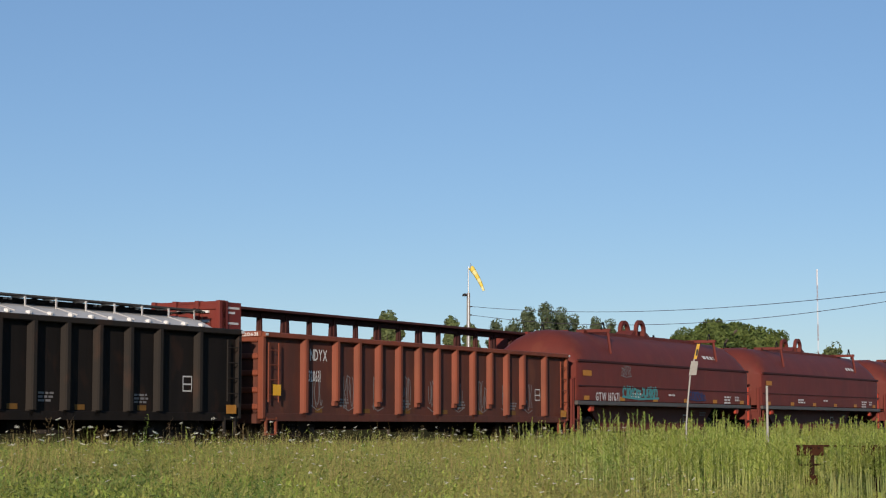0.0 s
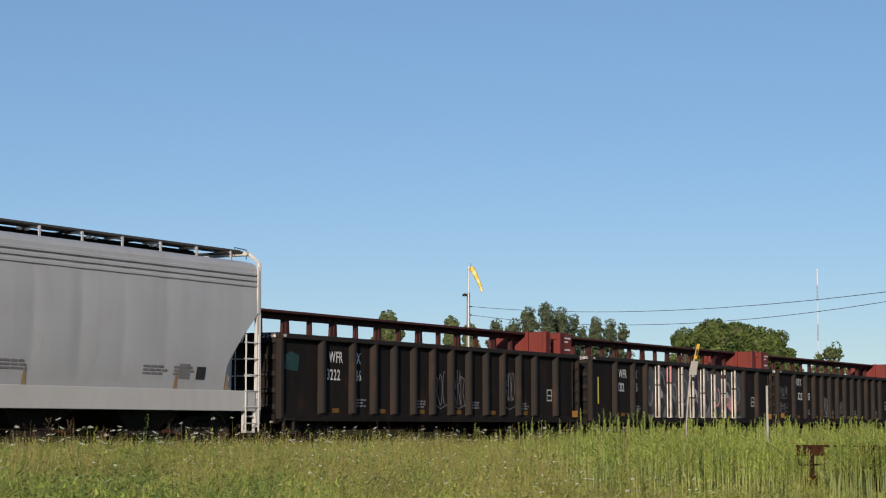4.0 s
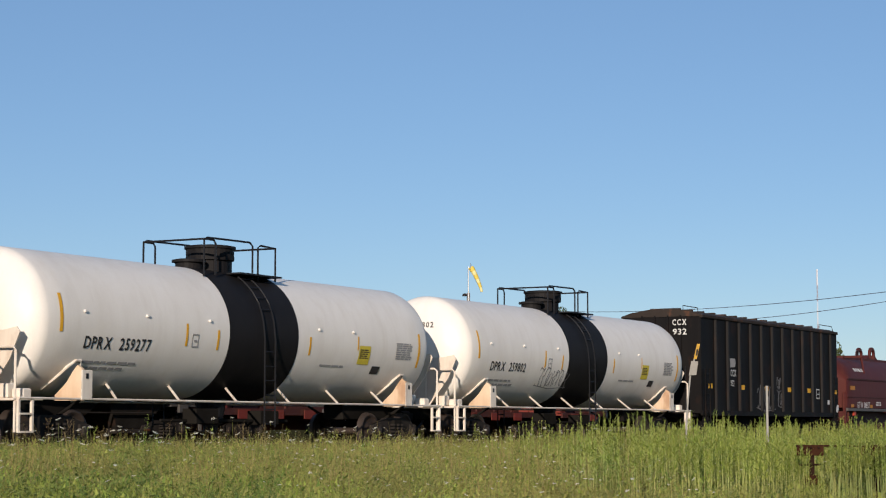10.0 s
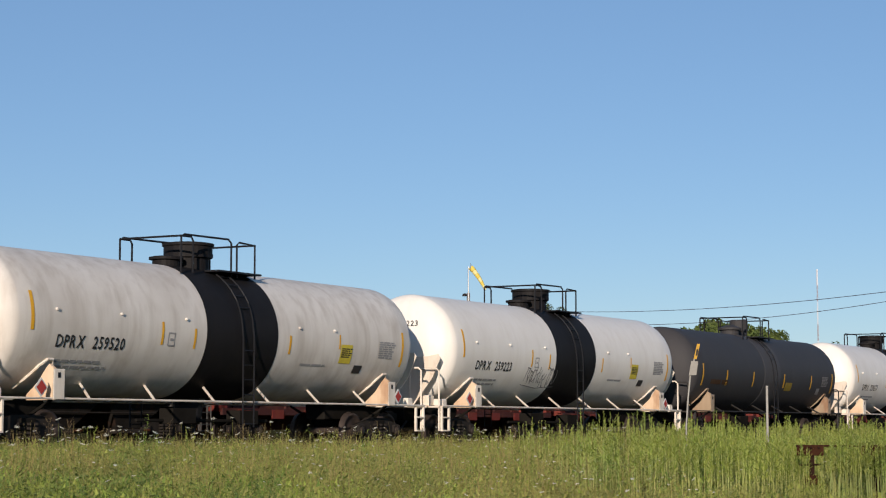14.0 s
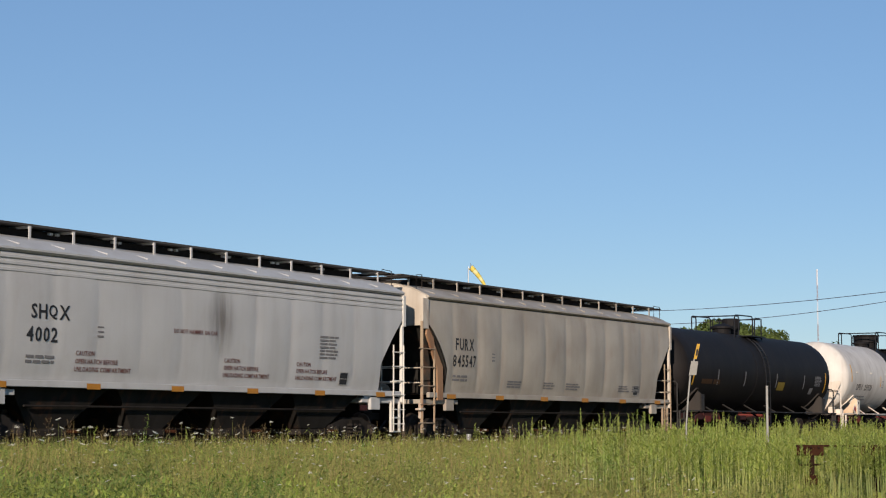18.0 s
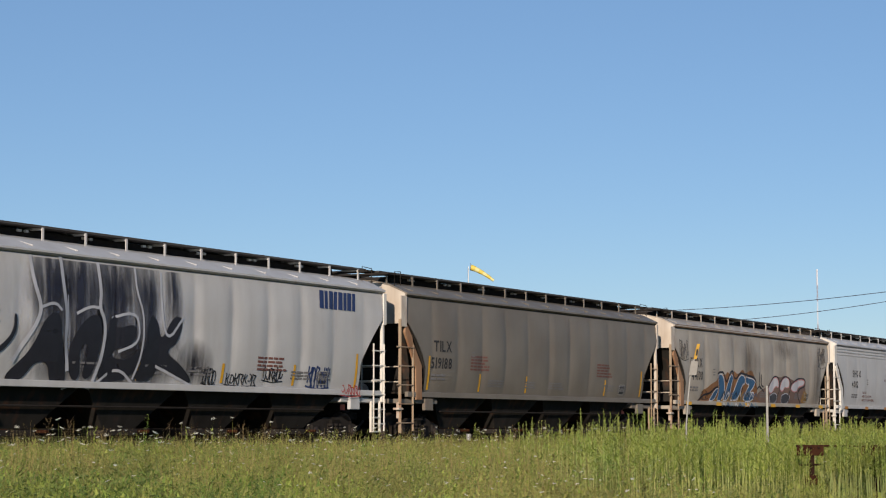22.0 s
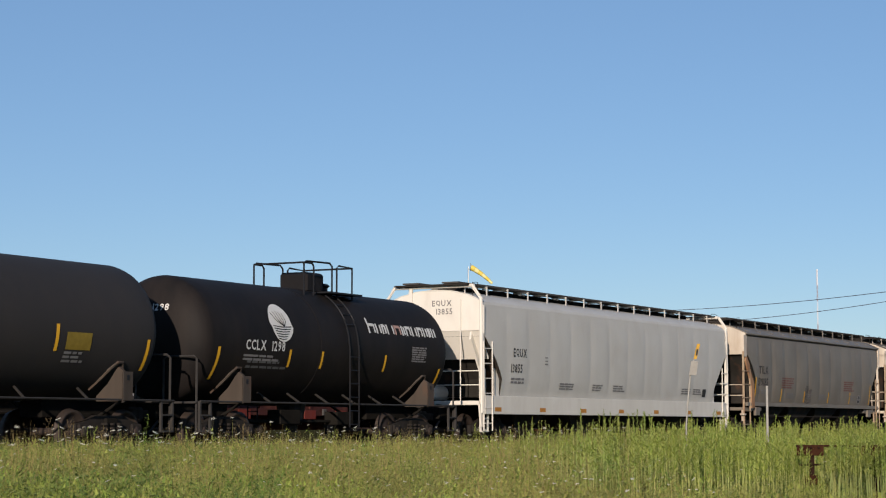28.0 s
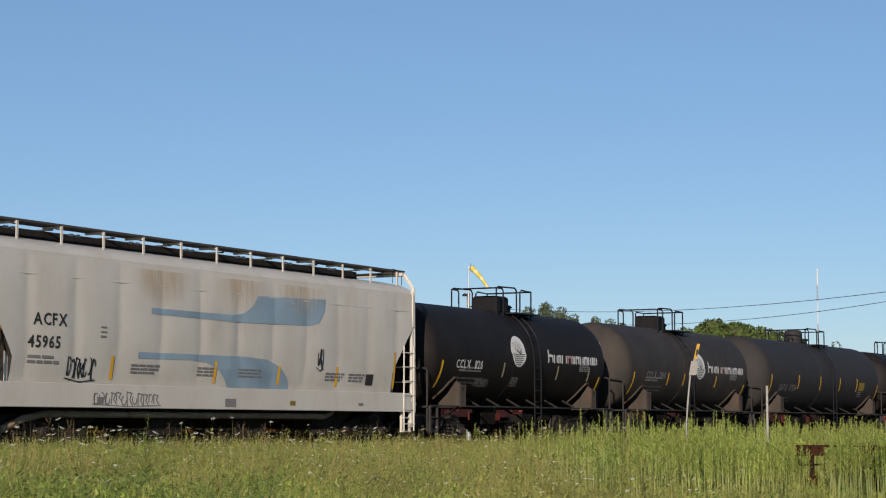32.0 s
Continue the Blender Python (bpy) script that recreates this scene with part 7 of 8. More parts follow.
def blades(name, n, near, far, h0, h1, w, mat, label, sway=0.35, joints=2, **where):
    """Tufts of grass whose blades lean outward from their middle."""
    x, y, q = field_points(n // 16, near, far, **where)
    tall = np.repeat(0.7 + 0.3 * RS.rand(len(x)) + 0.25 * patchy(x, y, 3, 1.1), 16)
    x, y, q = (np.repeat(v, 16) for v in (x, y, q))
    m = len(x)
    off = RS.normal(size=(m, 2)) * 0.12
    x, y = x + off[:, 0], y + off[:, 1]
    q = np.minimum(q - CS * off[:, 0] + SN * off[:, 1], 26.2)
    base = np.stack([x, y, gz(q) - 0.03], 1)
    h = (h0 + (h1 - h0) * RS.rand(m)) * tall
    a = RS.rand(m) * 2 * np.pi
    r = sway * h * RS.rand(m)
    tip = base + np.stack([r * np.cos(a) + off[:, 0] * sway * 3, r * np.sin(a) + off[:, 1] * sway * 3, h], 1)
    t = RS.rand(m) * np.pi
    lean = np.stack([np.cos(t), np.sin(t) * 0.6, np.zeros(m)], 1)
    width = w * (0.5 + RS.rand(m)) * (0.6 + y / 45)
    return ribbon_mesh(name, base, tip, width, lean, mat, label, "grass", joints)


def weeds(name, n, near, far, h0, h1, mat, label, leaves=16, leaf=0.08, low=0.4, rise=0.35, spread=0.0, wide=0.011, group=1.0, **where):
    """Leafy weeds: a thin stem, side sprigs that spread with height, and small leaves that point every way."""
    x, y, q = field_points(n, near, far, **where)
    m = len(x)
    lump = patchy(x, y, 7, group)
    h = h0 + (h1 - h0) * (0.45 * RS.rand(m) + 0.7 * lump * RS.rand(m) ** 0.4)
    base = np.stack([x, y, gz(q) - 0.03], 1)
    bend = (RS.rand(m, 2) - 0.5) * 0.25 * h[:, None]
    top = base + np.concatenate([bend, h[:, None]], 1)
    B, T, W, Ln = [base], [top], [np.full(m, 0.005)], [np.tile([1.0, 0, 0], (m, 1))]
    for k in range(leaves):
        f = low + (1.0 - low) * (k + RS.rand(m)) / leaves
        p = base + (top - base) * np.stack([f ** 1.6, f ** 1.6, f], 1)
        out, a0 = spread * RS.rand(m) ** 0.6, RS.rand(m) * 2 * np.pi
        p = p + np.stack([out * np.cos(a0), out * np.sin(a0), 0.25 * out], 1)
        a = RS.rand(m) * 2 * np.pi
        ln = leaf * (0.6 + 0.8 * RS.rand(m)) * (1.1 - 0.4 * f)
        el = rise + (RS.rand(m) - 0.5) * 1.3
        tip = p + ln[:, None] * np.stack([np.cos(el) * np.cos(a), np.cos(el) * np.sin(a), np.sin(el)], 1)
        B.append(p), T.append(tip)
        W.append(wide * (0.5 + RS.rand(m)))
        Ln.append(np.stack([-np.sin(a), np.cos(a), 0.5 * (RS.rand(m) - 0.5)], 1))
    ribbon_mesh(name, np.concatenate(B), np.concatenate(T), np.concatenate(W), np.concatenate(Ln), mat, label, "weeds", 1)


def stalks(name, n, near, far, h0, h1, label, leaves=26, low=0.5, **where):
    """Tall upright weeds: a pale straight stalk, narrow leaves along its upper part and a feathery pointed plume."""
    x, y, q = field_points(n, near, far, **where)
    m = len(x)
    h = h0 + (h1 - h0) * (0.5 * RS.rand(m) + 0.5 * patchy(x, y, 2, 0.9))
    base = np.stack([x, y, gz(q) - 0.03], 1)
    bend = (RS.rand(m, 2) - 0.5) * 0.10 * h[:, None]
    top = base + np.concatenate([bend, h[:, None]], 1)
    thick = 0.006 + 0.004 * RS.rand(m)
    ribbon_mesh(name.replace("plumes", "stalks"), base, top, thick * (0.75 + y / 110), np.tile([1.0, 0.2, 0], (m, 1)), M["stem"], "pale green upright weed stalks standing close together", "weeds", 3)
    B, T, W, Ln = [], [], [], []
    for k in range(leaves):
        f = low + (1.0 - low) * ((k + RS.rand(m)) / leaves) ** 0.75
        p = base + (top - base) * np.stack([f ** 1.6, f ** 1.6, f], 1)
        a = RS.rand(m) * 2 * np.pi
        ln = (0.05 + 0.07 * RS.rand(m)) * (1.2 - 0.55 * f) * (0.75 + y / 110)
        el = 0.55 + (RS.rand(m) - 0.5) * 0.9
        B.append(p)
        T.append(p + ln[:, None] * np.stack([np.cos(el) * np.cos(a), np.cos(el) * np.sin(a), np.sin(el)], 1))
        W.append((0.005 + 0.0065 * RS.rand(m)) * (0.35 + y / 42))
        Ln.append(np.stack([-np.sin(a), np.cos(a), 0 * a], 1))
    ribbon_mesh(name, np.concatenate(B), np.concatenate(T), np.concatenate(W), np.concatenate(Ln), M["weed"], label, "weeds", 1)


def umbels(n, near, far, h0, h1, r0, r1, name, label, **where):
    """White flower heads on thin stems, each a flat, slightly cupped cluster of small florets."""
    x, y, q = field_points(n, near, far, **where)
    m = len(x)
    h = h0 + (h1 - h0) * RS.rand(m)
    base = np.stack([x, y, gz(q)], 1)
    top = base + np.stack([(RS.rand(m) - 0.5) * 0.25, (RS.rand(m) - 0.5) * 0.25, h], 1)
    ribbon_mesh("flower_stem", base, top, np.full(m, 0.004), np.tile([1.0, 0, 0], (m, 1)), M["grass_b"], "thin green stems of white wildflowers", "wildflowers", 2)
    B, T, W, Ln = [], [], [], []
    size = r0 + (r1 - r0) * RS.rand(m) ** 1.5
    tilt, way = 0.15 + 0.5 * RS.rand(m), RS.rand(m) * 2 * np.pi
    for k in range(14):
        a = 2.4 * k + RS.rand(m)
        r = size * math.sqrt(k / 14)
        dz = -tilt * r * np.cos(a - way) + 0.25 * r * RS.rand(m)
        c = top + np.stack([r * np.cos(a), r * np.sin(a), dz], 1)
        e = size * 0.26
        B.append(c - np.stack([e, 0 * a, 0 * a], 1))
        T.append(c + np.stack([e, 0 * a, e * 0.3 * RS.rand(m)], 1))
        W.append(e * 1.1)
        Ln.append(np.stack([0 * a, 0.8 + 0 * a, 0.45 + 0 * a], 1))
    ribbon_mesh(name, np.concatenate(B), np.concatenate(T), np.concatenate(W), np.concatenate(Ln), M["petal"], label, "wildflowers", 1)


def seed_plants(n, near, far, h0, h1, **where):
    """Dark branching plants gone to seed along the field's edge: a stem, forked twigs and small brown heads."""
    x, y, q = field_points(n, near, far, **where)
    m = len(x)
    h = h0 + (h1 - h0) * RS.rand(m) ** 1.6
    base = np.stack([x, y, gz(q) - 0.03], 1)
    top = base + np.concatenate([(RS.rand(m, 2) - 0.5) * 0.3 * h[:, None], h[:, None]], 1)
    B, T, W, Ln = [base], [top], [np.full(m, 0.006)], [np.tile([1.0, 0, 0], (m, 1))]
    for k in range(7):
        f = 0.55 + 0.42 * RS.rand(m)
        p = base + (top - base) * np.stack([f ** 1.6, f ** 1.6, f], 1)
        a = RS.rand(m) * 2 * np.pi
        ln = 0.10 + 0.14 * RS.rand(m)
        e = p + np.stack([0.6 * ln * np.cos(a), 0.6 * ln * np.sin(a), 0.8 * ln], 1)
        B.append(p), T.append(e), W.append(np.full(m, 0.004)), Ln.append(np.stack([-np.sin(a), np.cos(a), 0 * a], 1))
        for j in range(4):
            b = RS.rand(m) * 2 * np.pi
            g = p + (e - p) * (0.45 + 0.18 * j)
            B.append(g), T.append(g + np.stack([0.03 * np.cos(b), 0.03 * np.sin(b), 0.02 + 0.02 * RS.rand(m)], 1)), W.append(0.006 + 0.006 * RS.rand(m)), Ln.append(np.stack([-np.sin(b), np.cos(b), 0 * b], 1))
    ribbon_mesh("seed_plants", np.concatenate(B), np.concatenate(T), np.concatenate(W), np.concatenate(Ln), M["seed_brown"], "dark brown weeds gone to seed by the track", "weeds", 1)


M.update(
    grass_a=growing("meadow_grass", (0.26, 0.27, 0.065), (0.42, 0.40, 0.125)),
    grass_b=growing("lush_grass", (0.22, 0.30, 0.050), (0.38, 0.43, 0.10)),
    straw=growing("dry_seed_stalk", (0.40, 0.32, 0.13), (0.30, 0.22, 0.08)),
    weed=growing("weed_leaf", (0.28, 0.375, 0.055), (0.46, 0.51, 0.11)),
    stem=growing("pale_stem", (0.40, 0.45, 0.13), (0.58, 0.57, 0.21)),
    # dark leaf colour for the shaded gaps between tufts
    shade=growing("shade_blades", (0.055, 0.085, 0.022), (0.11, 0.15, 0.042)),
    weed_pale=growing("olive_weed_leaf", (0.275, 0.285, 0.066), (0.45, 0.42, 0.13)),
    weed_deep=growing("deep_green_leaf", (0.14, 0.22, 0.042), (0.24, 0.33, 0.065)),
    # leaf colour with the train's shade painted in
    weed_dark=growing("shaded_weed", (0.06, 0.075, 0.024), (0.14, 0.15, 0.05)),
    seed_brown=growing("brown_seed_plant", (0.10, 0.075, 0.05), (0.21, 0.16, 0.09), 0.8, 0.1),
    petal=growing("white_umbel", (0.66, 0.65, 0.55), (0.78, 0.76, 0.66), 0.8, 0.2),
    leaf_a=growing("tree_leaf", (0.065, 0.100, 0.026), (0.165, 0.215, 0.055), dry=0.05),
    leaf_b=growing("grey_green_leaf", (0.075, 0.105, 0.055), (0.15, 0.185, 0.095), dry=0.05),
    leaf_c=growing("yellow_green_leaf", (0.11, 0.15, 0.055), (0.19, 0.22, 0.085), dry=0.05),
    bark=plain("bark", (0.09, 0.07, 0.055), 0.9, 0.0, 0.5, 8),
)
# a meadow of mixed grass and bushy weeds in patches
blades("meadow_grass", 90000, 11, 66, 0.5, 0.92, 0.0045, M["grass_a"], "tall yellow-green meadow grass in summer", 0.55, skew=1.2)
blades("lush_grass", 60000, 13, 66, 0.5, 0.95, 0.005, M["grass_b"], "lush green grass among the meadow", 0.5, skew=1.2, patch=(4, 1.6, 0.4))
# dark blades put between the tufts as the shade of the gaps
blades("shade_blades", 50000, 12, 60, 0.45, 0.85, 0.0075, M["shade"], "dark green blades for the shade between the grass", 0.45, skew=1.2)
weeds("olive_weeds", 15000, 14, 62, 0.62, 1.06, M["weed_pale"], "feathery olive-green weeds across the meadow", 16, 0.065, 0.6, 0.35, 0.10, 0.011, group=0.5, skew=1.05, x_hi=0.16, patch=(1, 1.5, 0.30))
weeds("green_weeds", 13000, 14, 62, 0.60, 1.06, M["weed"], "bushy green weeds across the meadow", 16, 0.075, 0.55, 0.4, 0.10, 0.0115, group=0.45, skew=1.05, patch=(5, 1.3, 0.42))
weeds("deep_weeds", 7000, 13, 45, 0.55, 0.98, M["weed_deep"], "broad-leaved deep green weeds in the meadow", 13, 0.11, 0.45, 0.3, 0.10, 0.020, group=0.7, patch=(9, 0.9, 0.58))
blades("dry_stalks", 9000, 22, 64, 0.85, 1.16, 0.0032, M["straw"], "thin dry seed stalks above the grass", 0.25, skew=1.2, x_hi=0.14)
weeds("shady_weeds", 4200, 15, 42, 0.6, 1.0, M["weed_deep"], "deep green weeds in the thick of the meadow", 14, 0.08, 0.5, 0.35, 0.09, 0.013, group=0.6, x_hi=-0.08)
# the tall upright stand
stalks("goldenrod_plumes", 2300, 24.5, 34, 1.12, 1.54, "tall pointed green weeds with feathery plumes", 34, 0.68, x_lo=0.055, ramp=(0.055, 0.115), patch=(6, 0.8, 0.30))
stalks("post_plumes", 36, 23.6, 25.0, 0.80, 1.06, "weeds standing before the rusty post", 30, 0.4, x_lo=0.174, x_hi=0.193)
stalks("barrier_plumes", 110, 23.9, 25.8, 1.30, 1.56, "tall weeds standing before the rusty rail", 34, 0.72, x_lo=0.1935, x_hi=0.226)
stalks("far_goldenrod_plumes", 4400, 34, 82, 0.85, 1.52, "tall green weeds with feathery plumes by the track", 26, 0.5, x_lo=0.0, ramp=(0.02, 0.15), patch=(6, 1.5, 0.22))
stalks("high_goldenrod_plumes", 420, 30, 60, 1.35, 1.80, "tallest pointed green weeds above the field", 52, 0.45, x_lo=0.06, ramp=(0.06, 0.13), patch=(8, 1.6, 0.50))
weeds("stand_undergrowth", 3600, 25, 60, 0.7, 1.15, M["weed_deep"], "dark leaves deep in the tall weeds", 16, 0.10, 0.3, 0.4, 0.08, 0.014, x_lo=0.02, ramp=(0.02, 0.12))
weeds("low_weeds", 3800, 15, 24.3, 0.55, 0.90, M["weed_pale"], "low leafy weeds in the near meadow", 15, 0.085, 0.5, 0.3, 0.10, 0.014, group=0.5, x_lo=0.02)
weeds("edge_weeds", 520, 26, 60, 0.8, 1.40, M["weed"], "scattered taller weeds at the field's edge", 26, 0.07, 0.55, 0.6, 0.03, 0.010, x_hi=0.06, q_min=21, patch=(2, 1.2, 0.45))
# leaves coloured dark as if in the train's shadow
weeds("track_weeds", 1100, 30, 90, 0.5, 0.95, M["weed_dark"], "weeds along the track bed, shade in their leaf colour", 16, 0.09, 0.3, 0.5, 0.06, 0.013, q_max=26.6, q_min=24.4)
seed_plants(620, 30, 90, 0.80, 1.42, q_max=26.5, q_min=24.0)
umbels(1300, 20, 70, 0.74, 1.16, 0.012, 0.05, "white_flowers", "flat white wildflower heads at the field's edge", x_hi=0.1, q_min=20.5)
umbels(60, 30, 60, 1.1, 1.35, 0.03, 0.06, "high_flowers", "white wildflower heads standing above the grass", x_hi=0.08, q_min=23)
umbels(470, 20, 50, 0.84, 1.06, 0.009, 0.024, "meadow_flowers", "flat white wildflower heads in the meadow", x_hi=0.2, q_min=8, patch=(11, 2.5, 0.15))
umbels(75, 19, 32, 0.85, 1.05, 0.012, 0.026, "near_flowers", "flat white wildflower heads in the near grass", x_lo=-0.1, x_hi=0.14)


def strip_grass(n, q0, q1, s0, s1, h0, h1):
    """Rough grass added between the two tracks, its dark colour standing for the shade there."""
    q, s = q0 + (q1 - q0) * RS.rand(n), s0 + (s1 - s0) * RS.rand(n)
    base = np.array(AXIS)[None] + s[:, None] * np.array(ALONG)[None] + (q - TRACK_Q)[:, None] * np.array(ASIDE)[None]
    base[:, 2] = 0.43
    h = h0 + (h1 - h0) * RS.rand(n)
    tip = base + np.stack([0.3 * h * (RS.rand(n) - 0.5), 0.3 * h * (RS.rand(n) - 0.5), h], 1)
    ribbon_mesh("track_side_grass", base, tip, 0.012 + 0.01 * RS.rand(n), np.tile([0.9, 0.4, 0.0], (n, 1)), M["weed_dark"], "rough grass between the tracks, coloured as in shade", "grass", 2)


# hides the bright ground under the cars with shade-coloured grass
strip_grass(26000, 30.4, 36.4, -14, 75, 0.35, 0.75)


# ---- trees ----
def at_view(bearing, up, dist):
    """A point at a distance ahead, by its tangents to the right and upward of level."""
    return Vector((bearing * dist, dist, EYE[2] + up * dist))


def tree(bearing, dist, height, half, mat, seed, n=2600, low=0.25, lobes=9, leaf=0.35, label="leafy green tree with dense uneven crown"):
    rng = np.random.RandomState(seed)
    t = thing("tree", label, "tree", "trees behind the railway", pose(bearing * dist, dist, 0.4))
    bm = bmesh.new()
    tube(bm, [(0, 0, -0.1), (0.1, 0, height * 0.3), (0.05, 0.1, height * 0.62), (0, 0, height * 0.85)], 0.03 * half + 0.08, 7)
    for k in range(6):
        a, z = k * 1.05 + seed, height * (0.3 + 0.08 * k)
        tube(bm, [(0.06, 0, z), (half * 0.35 * math.cos(a), half * 0.35 * math.sin(a), z + height * 0.1), (half * 0.65 * math.cos(a), half * 0.65 * math.sin(a), z + height * 0.17)], 0.02 * half + 0.03, 5)
    part("trunk", bm, M["bark"], t)
    # clumps of leaves round the limb ends
    narrow = half < height * 0.09
    if half < height * 0.22:
        lobes = 60 if narrow else 44
    a = rng.rand(lobes) * 2 * np.pi
    rr = half * (0.62 if half > height * 0.22 else 0.85) * np.sqrt(rng.rand(lobes))
    zz = height * (low + ((0.86 if half > height * 0.22 else 0.92) - low) * rng.rand(lobes))
    rr *= np.clip(1.35 - (zz / height) * 0.95, 0.15, 1) if half > height * 0.22 else np.clip((1.02 - zz / height) * 3.2, 0.1, 1.2)
    cen = np.stack([rr * np.cos(a), rr * np.sin(a), zz], 1)
    cen = np.concatenate([cen, [[0, 0, height * (0.86 if half > height * 0.22 else 0.94)]]])
    rad = half * (0.34 + 0.22 * rng.rand(len(cen))) * (1.5 if narrow else 1.0 if half > height * 0.22 else 0.72)
    rad[-1] = max(half * 0.3, height * 0.12) if half > height * 0.22 else half * 0.45
    w = rng.randint(0, len(cen), n)
    d = rng.normal(size=(n, 3))
    d /= np.linalg.norm(d, axis=1)[:, None]
    p = cen[w] + d * (rad[w] * (0.55 + 0.5 * rng.rand(n) ** 0.5))[:, None] * np.array([1, 1, 1.5 if narrow else 0.8])
    dirs = rng.normal(size=(n, 3))
    dirs /= np.linalg.norm(dirs, axis=1)[:, None]
    side = np.cross(dirs, d)
    side /= np.linalg.norm(side, axis=1)[:, None] + 1e-6
    sz = leaf * (0.6 + 0.8 * rng.rand(n))
    ob = ribbon_mesh("crown", p - dirs * sz[:, None] * 0.5, p + dirs * sz[:, None] * 0.5, sz * 0.45, side, mat, "", "", 1)
    for key in list(ob.keys()):
        del ob[key]
    ob.parent = t
    return t


def seen(px, py):
    """Tangents to the right and upward of level for a place in the view, by its column and row in a view 1568 wide."""
    return (px - 784) / 3500, (757 - py) / 3500


for px, py, hw, D, mt, sd, n, leaf, low in (
        (1262, 556, 66, 150, "leaf_a", 1, 30000, 0.21, 0.12), (1300, 563, 66, 153, "leaf_a", 2, 30000, 0.21, 0.1), (1342, 578, 62, 152, "leaf_a", 19, 26000, 0.21, 0.1), (1378, 589, 42, 151, "leaf_a", 3, 16000, 0.21, 0.1), (1212, 581, 38, 148, "leaf_a", 4, 9000, 0.19, 0.1),
        (878, 560, 22, 240, "leaf_b", 8, 3850, 0.21, 0.55), (911, 561, 26, 240, "leaf_b", 9, 4950, 0.21, 0.55), (936, 539, 26, 230, "leaf_b", 5, 6600, 0.21, 0.55), (966, 532, 15, 225, "leaf_b", 6, 4400, 0.21, 0.55), (993, 540, 27, 230, "leaf_b", 7, 6600, 0.21, 0.55), (1016, 551, 22, 235, "leaf_b", 10, 4400, 0.21, 0.55), (1032, 572, 20, 236, "leaf_b", 20, 2750, 0.21, 0.55),
        (1055, 556, 20, 235, "leaf_b", 11, 4400, 0.21, 0.55), (1080, 561, 24, 238, "leaf_b", 18, 4400, 0.21, 0.55), (1102, 568, 20, 240, "leaf_b", 12, 3850, 0.21, 0.55),
        (687, 549, 34, 260, "leaf_c", 13, 9000, 0.36, 0.55), (798, 558, 26, 250, "leaf_c", 14, 8000, 0.34, 0.55), (832, 568, 20, 250, "leaf_c", 15, 4500, 0.34, 0.55),
        (1475, 606, 32, 180, "leaf_c", 16, 1500, 0.26, 0.3), (1448, 620, 16, 182, "leaf_c", 17, 260, 0.4, 0.4)):
    bx, up = seen(px, py)
    tree(bx, D, EYE[2] + up * D - 0.4, hw / 3500 * D, M[mt], sd, n, low, 26, leaf,
         {"leaf_a": "dense dark green tree with rounded crown", "leaf_b": "tall grey-green tree with ragged crown", "leaf_c": "pale yellow-green tree with thin crown"}[mt])


# ---- poles, wires, wind sock, mast ----
M.update(
    pole_wood=plain("grey_pole_wood", (0.30, 0.27, 0.23), 0.85, 0.0, 0.4, 6),
    galv=plain("galvanised_steel", (0.42, 0.43, 0.44), 0.45, 0.6, 0.3, 6),
    worn_post=plain("weathered_grey_post", (0.34, 0.33, 0.30), 0.75, 0.0, 0.4, 7),
    worn_plate=plain("weathered_pale_plate", (0.30, 0.285, 0.255), 0.7, 0.0, 0.35, 7),
    sign_tip=plain("weathered_yellow_tip", (0.50, 0.29, 0.03), 0.6, 0.0, 0.4, 9),
    sock=plain("yellow_nylon", (0.72, 0.56, 0.10), 0.7, 0.0, 0.2, 4),
    sock_white=plain("pale_nylon", (0.75, 0.68, 0.30), 0.7, 0.0, 0.2, 4),
    wire=plain("overhead_wire", (0.06, 0.05, 0.07), 0.6, 0.0, 0.2),
    # mast colours are paled to carry the distance haze
    mast_hazed_red=plain("mast_hazed_red", (0.34, 0.26, 0.26), 0.6, 0.0, 0.2),
    mast_hazed_white=plain("mast_hazed_white", (0.62, 0.63, 0.66), 0.6, 0.0, 0.1),
)
bx, up = seen(829, 520)
P = at_view(bx, up, 118)
pole = thing("utility_pole", "grey wooden utility pole with a small yard lamp", "utility pole", m=pose(P.x, P.y, 0.4))
hp = P.z - 0.4
part("pole", lathe(bmesh.new(), [(0, 0.15), (hp, 0.10)], 10, "z"), M["pole_wood"], pole)
part("lamp_arm", tubes([[(0, -0.1, hp - 0.15), (-0.12, -0.3, hp - 0.08), (-0.2, -0.35, hp - 0.1)]], 0.025), M["galv"], pole)
part("lamp_head", lathe(bmesh.new(), [(-0.12, 0.05), (-0.1, 0.16), (0.0, 0.12), (0.06, 0.04)], 12, "z", (-0.22, -0.35, hp - 0.1)), M["steel"], pole)
part("wire_bracket", boxes([(0.08, 0.2, -0.04, 0.04, hp - 0.85, hp - 0.78), (0.08, 0.2, -0.04, 0.04, hp - 1.35, hp - 1.28)]), M["steel"], pole)
for a, b, sag, nm in (((1.72, 118, 8.78), (24.41, 70, 7.73), 1.0, "upper"), ((1.72, 118, 8.27), (27.91, 80, 8.83), 1.6, "lower")):
    a, b = Vector(a), Vector(b)
    pts = [a + (b - a) * k / 40 - Vector((0, 0, 4 * sag * (k / 40) * (1 - k / 40))) for k in range(41)]
    tagged(part("overhead_wire", tubes([pts], 0.015), M["wire"], None), "sagging dark overhead wire from the utility pole", "wire")

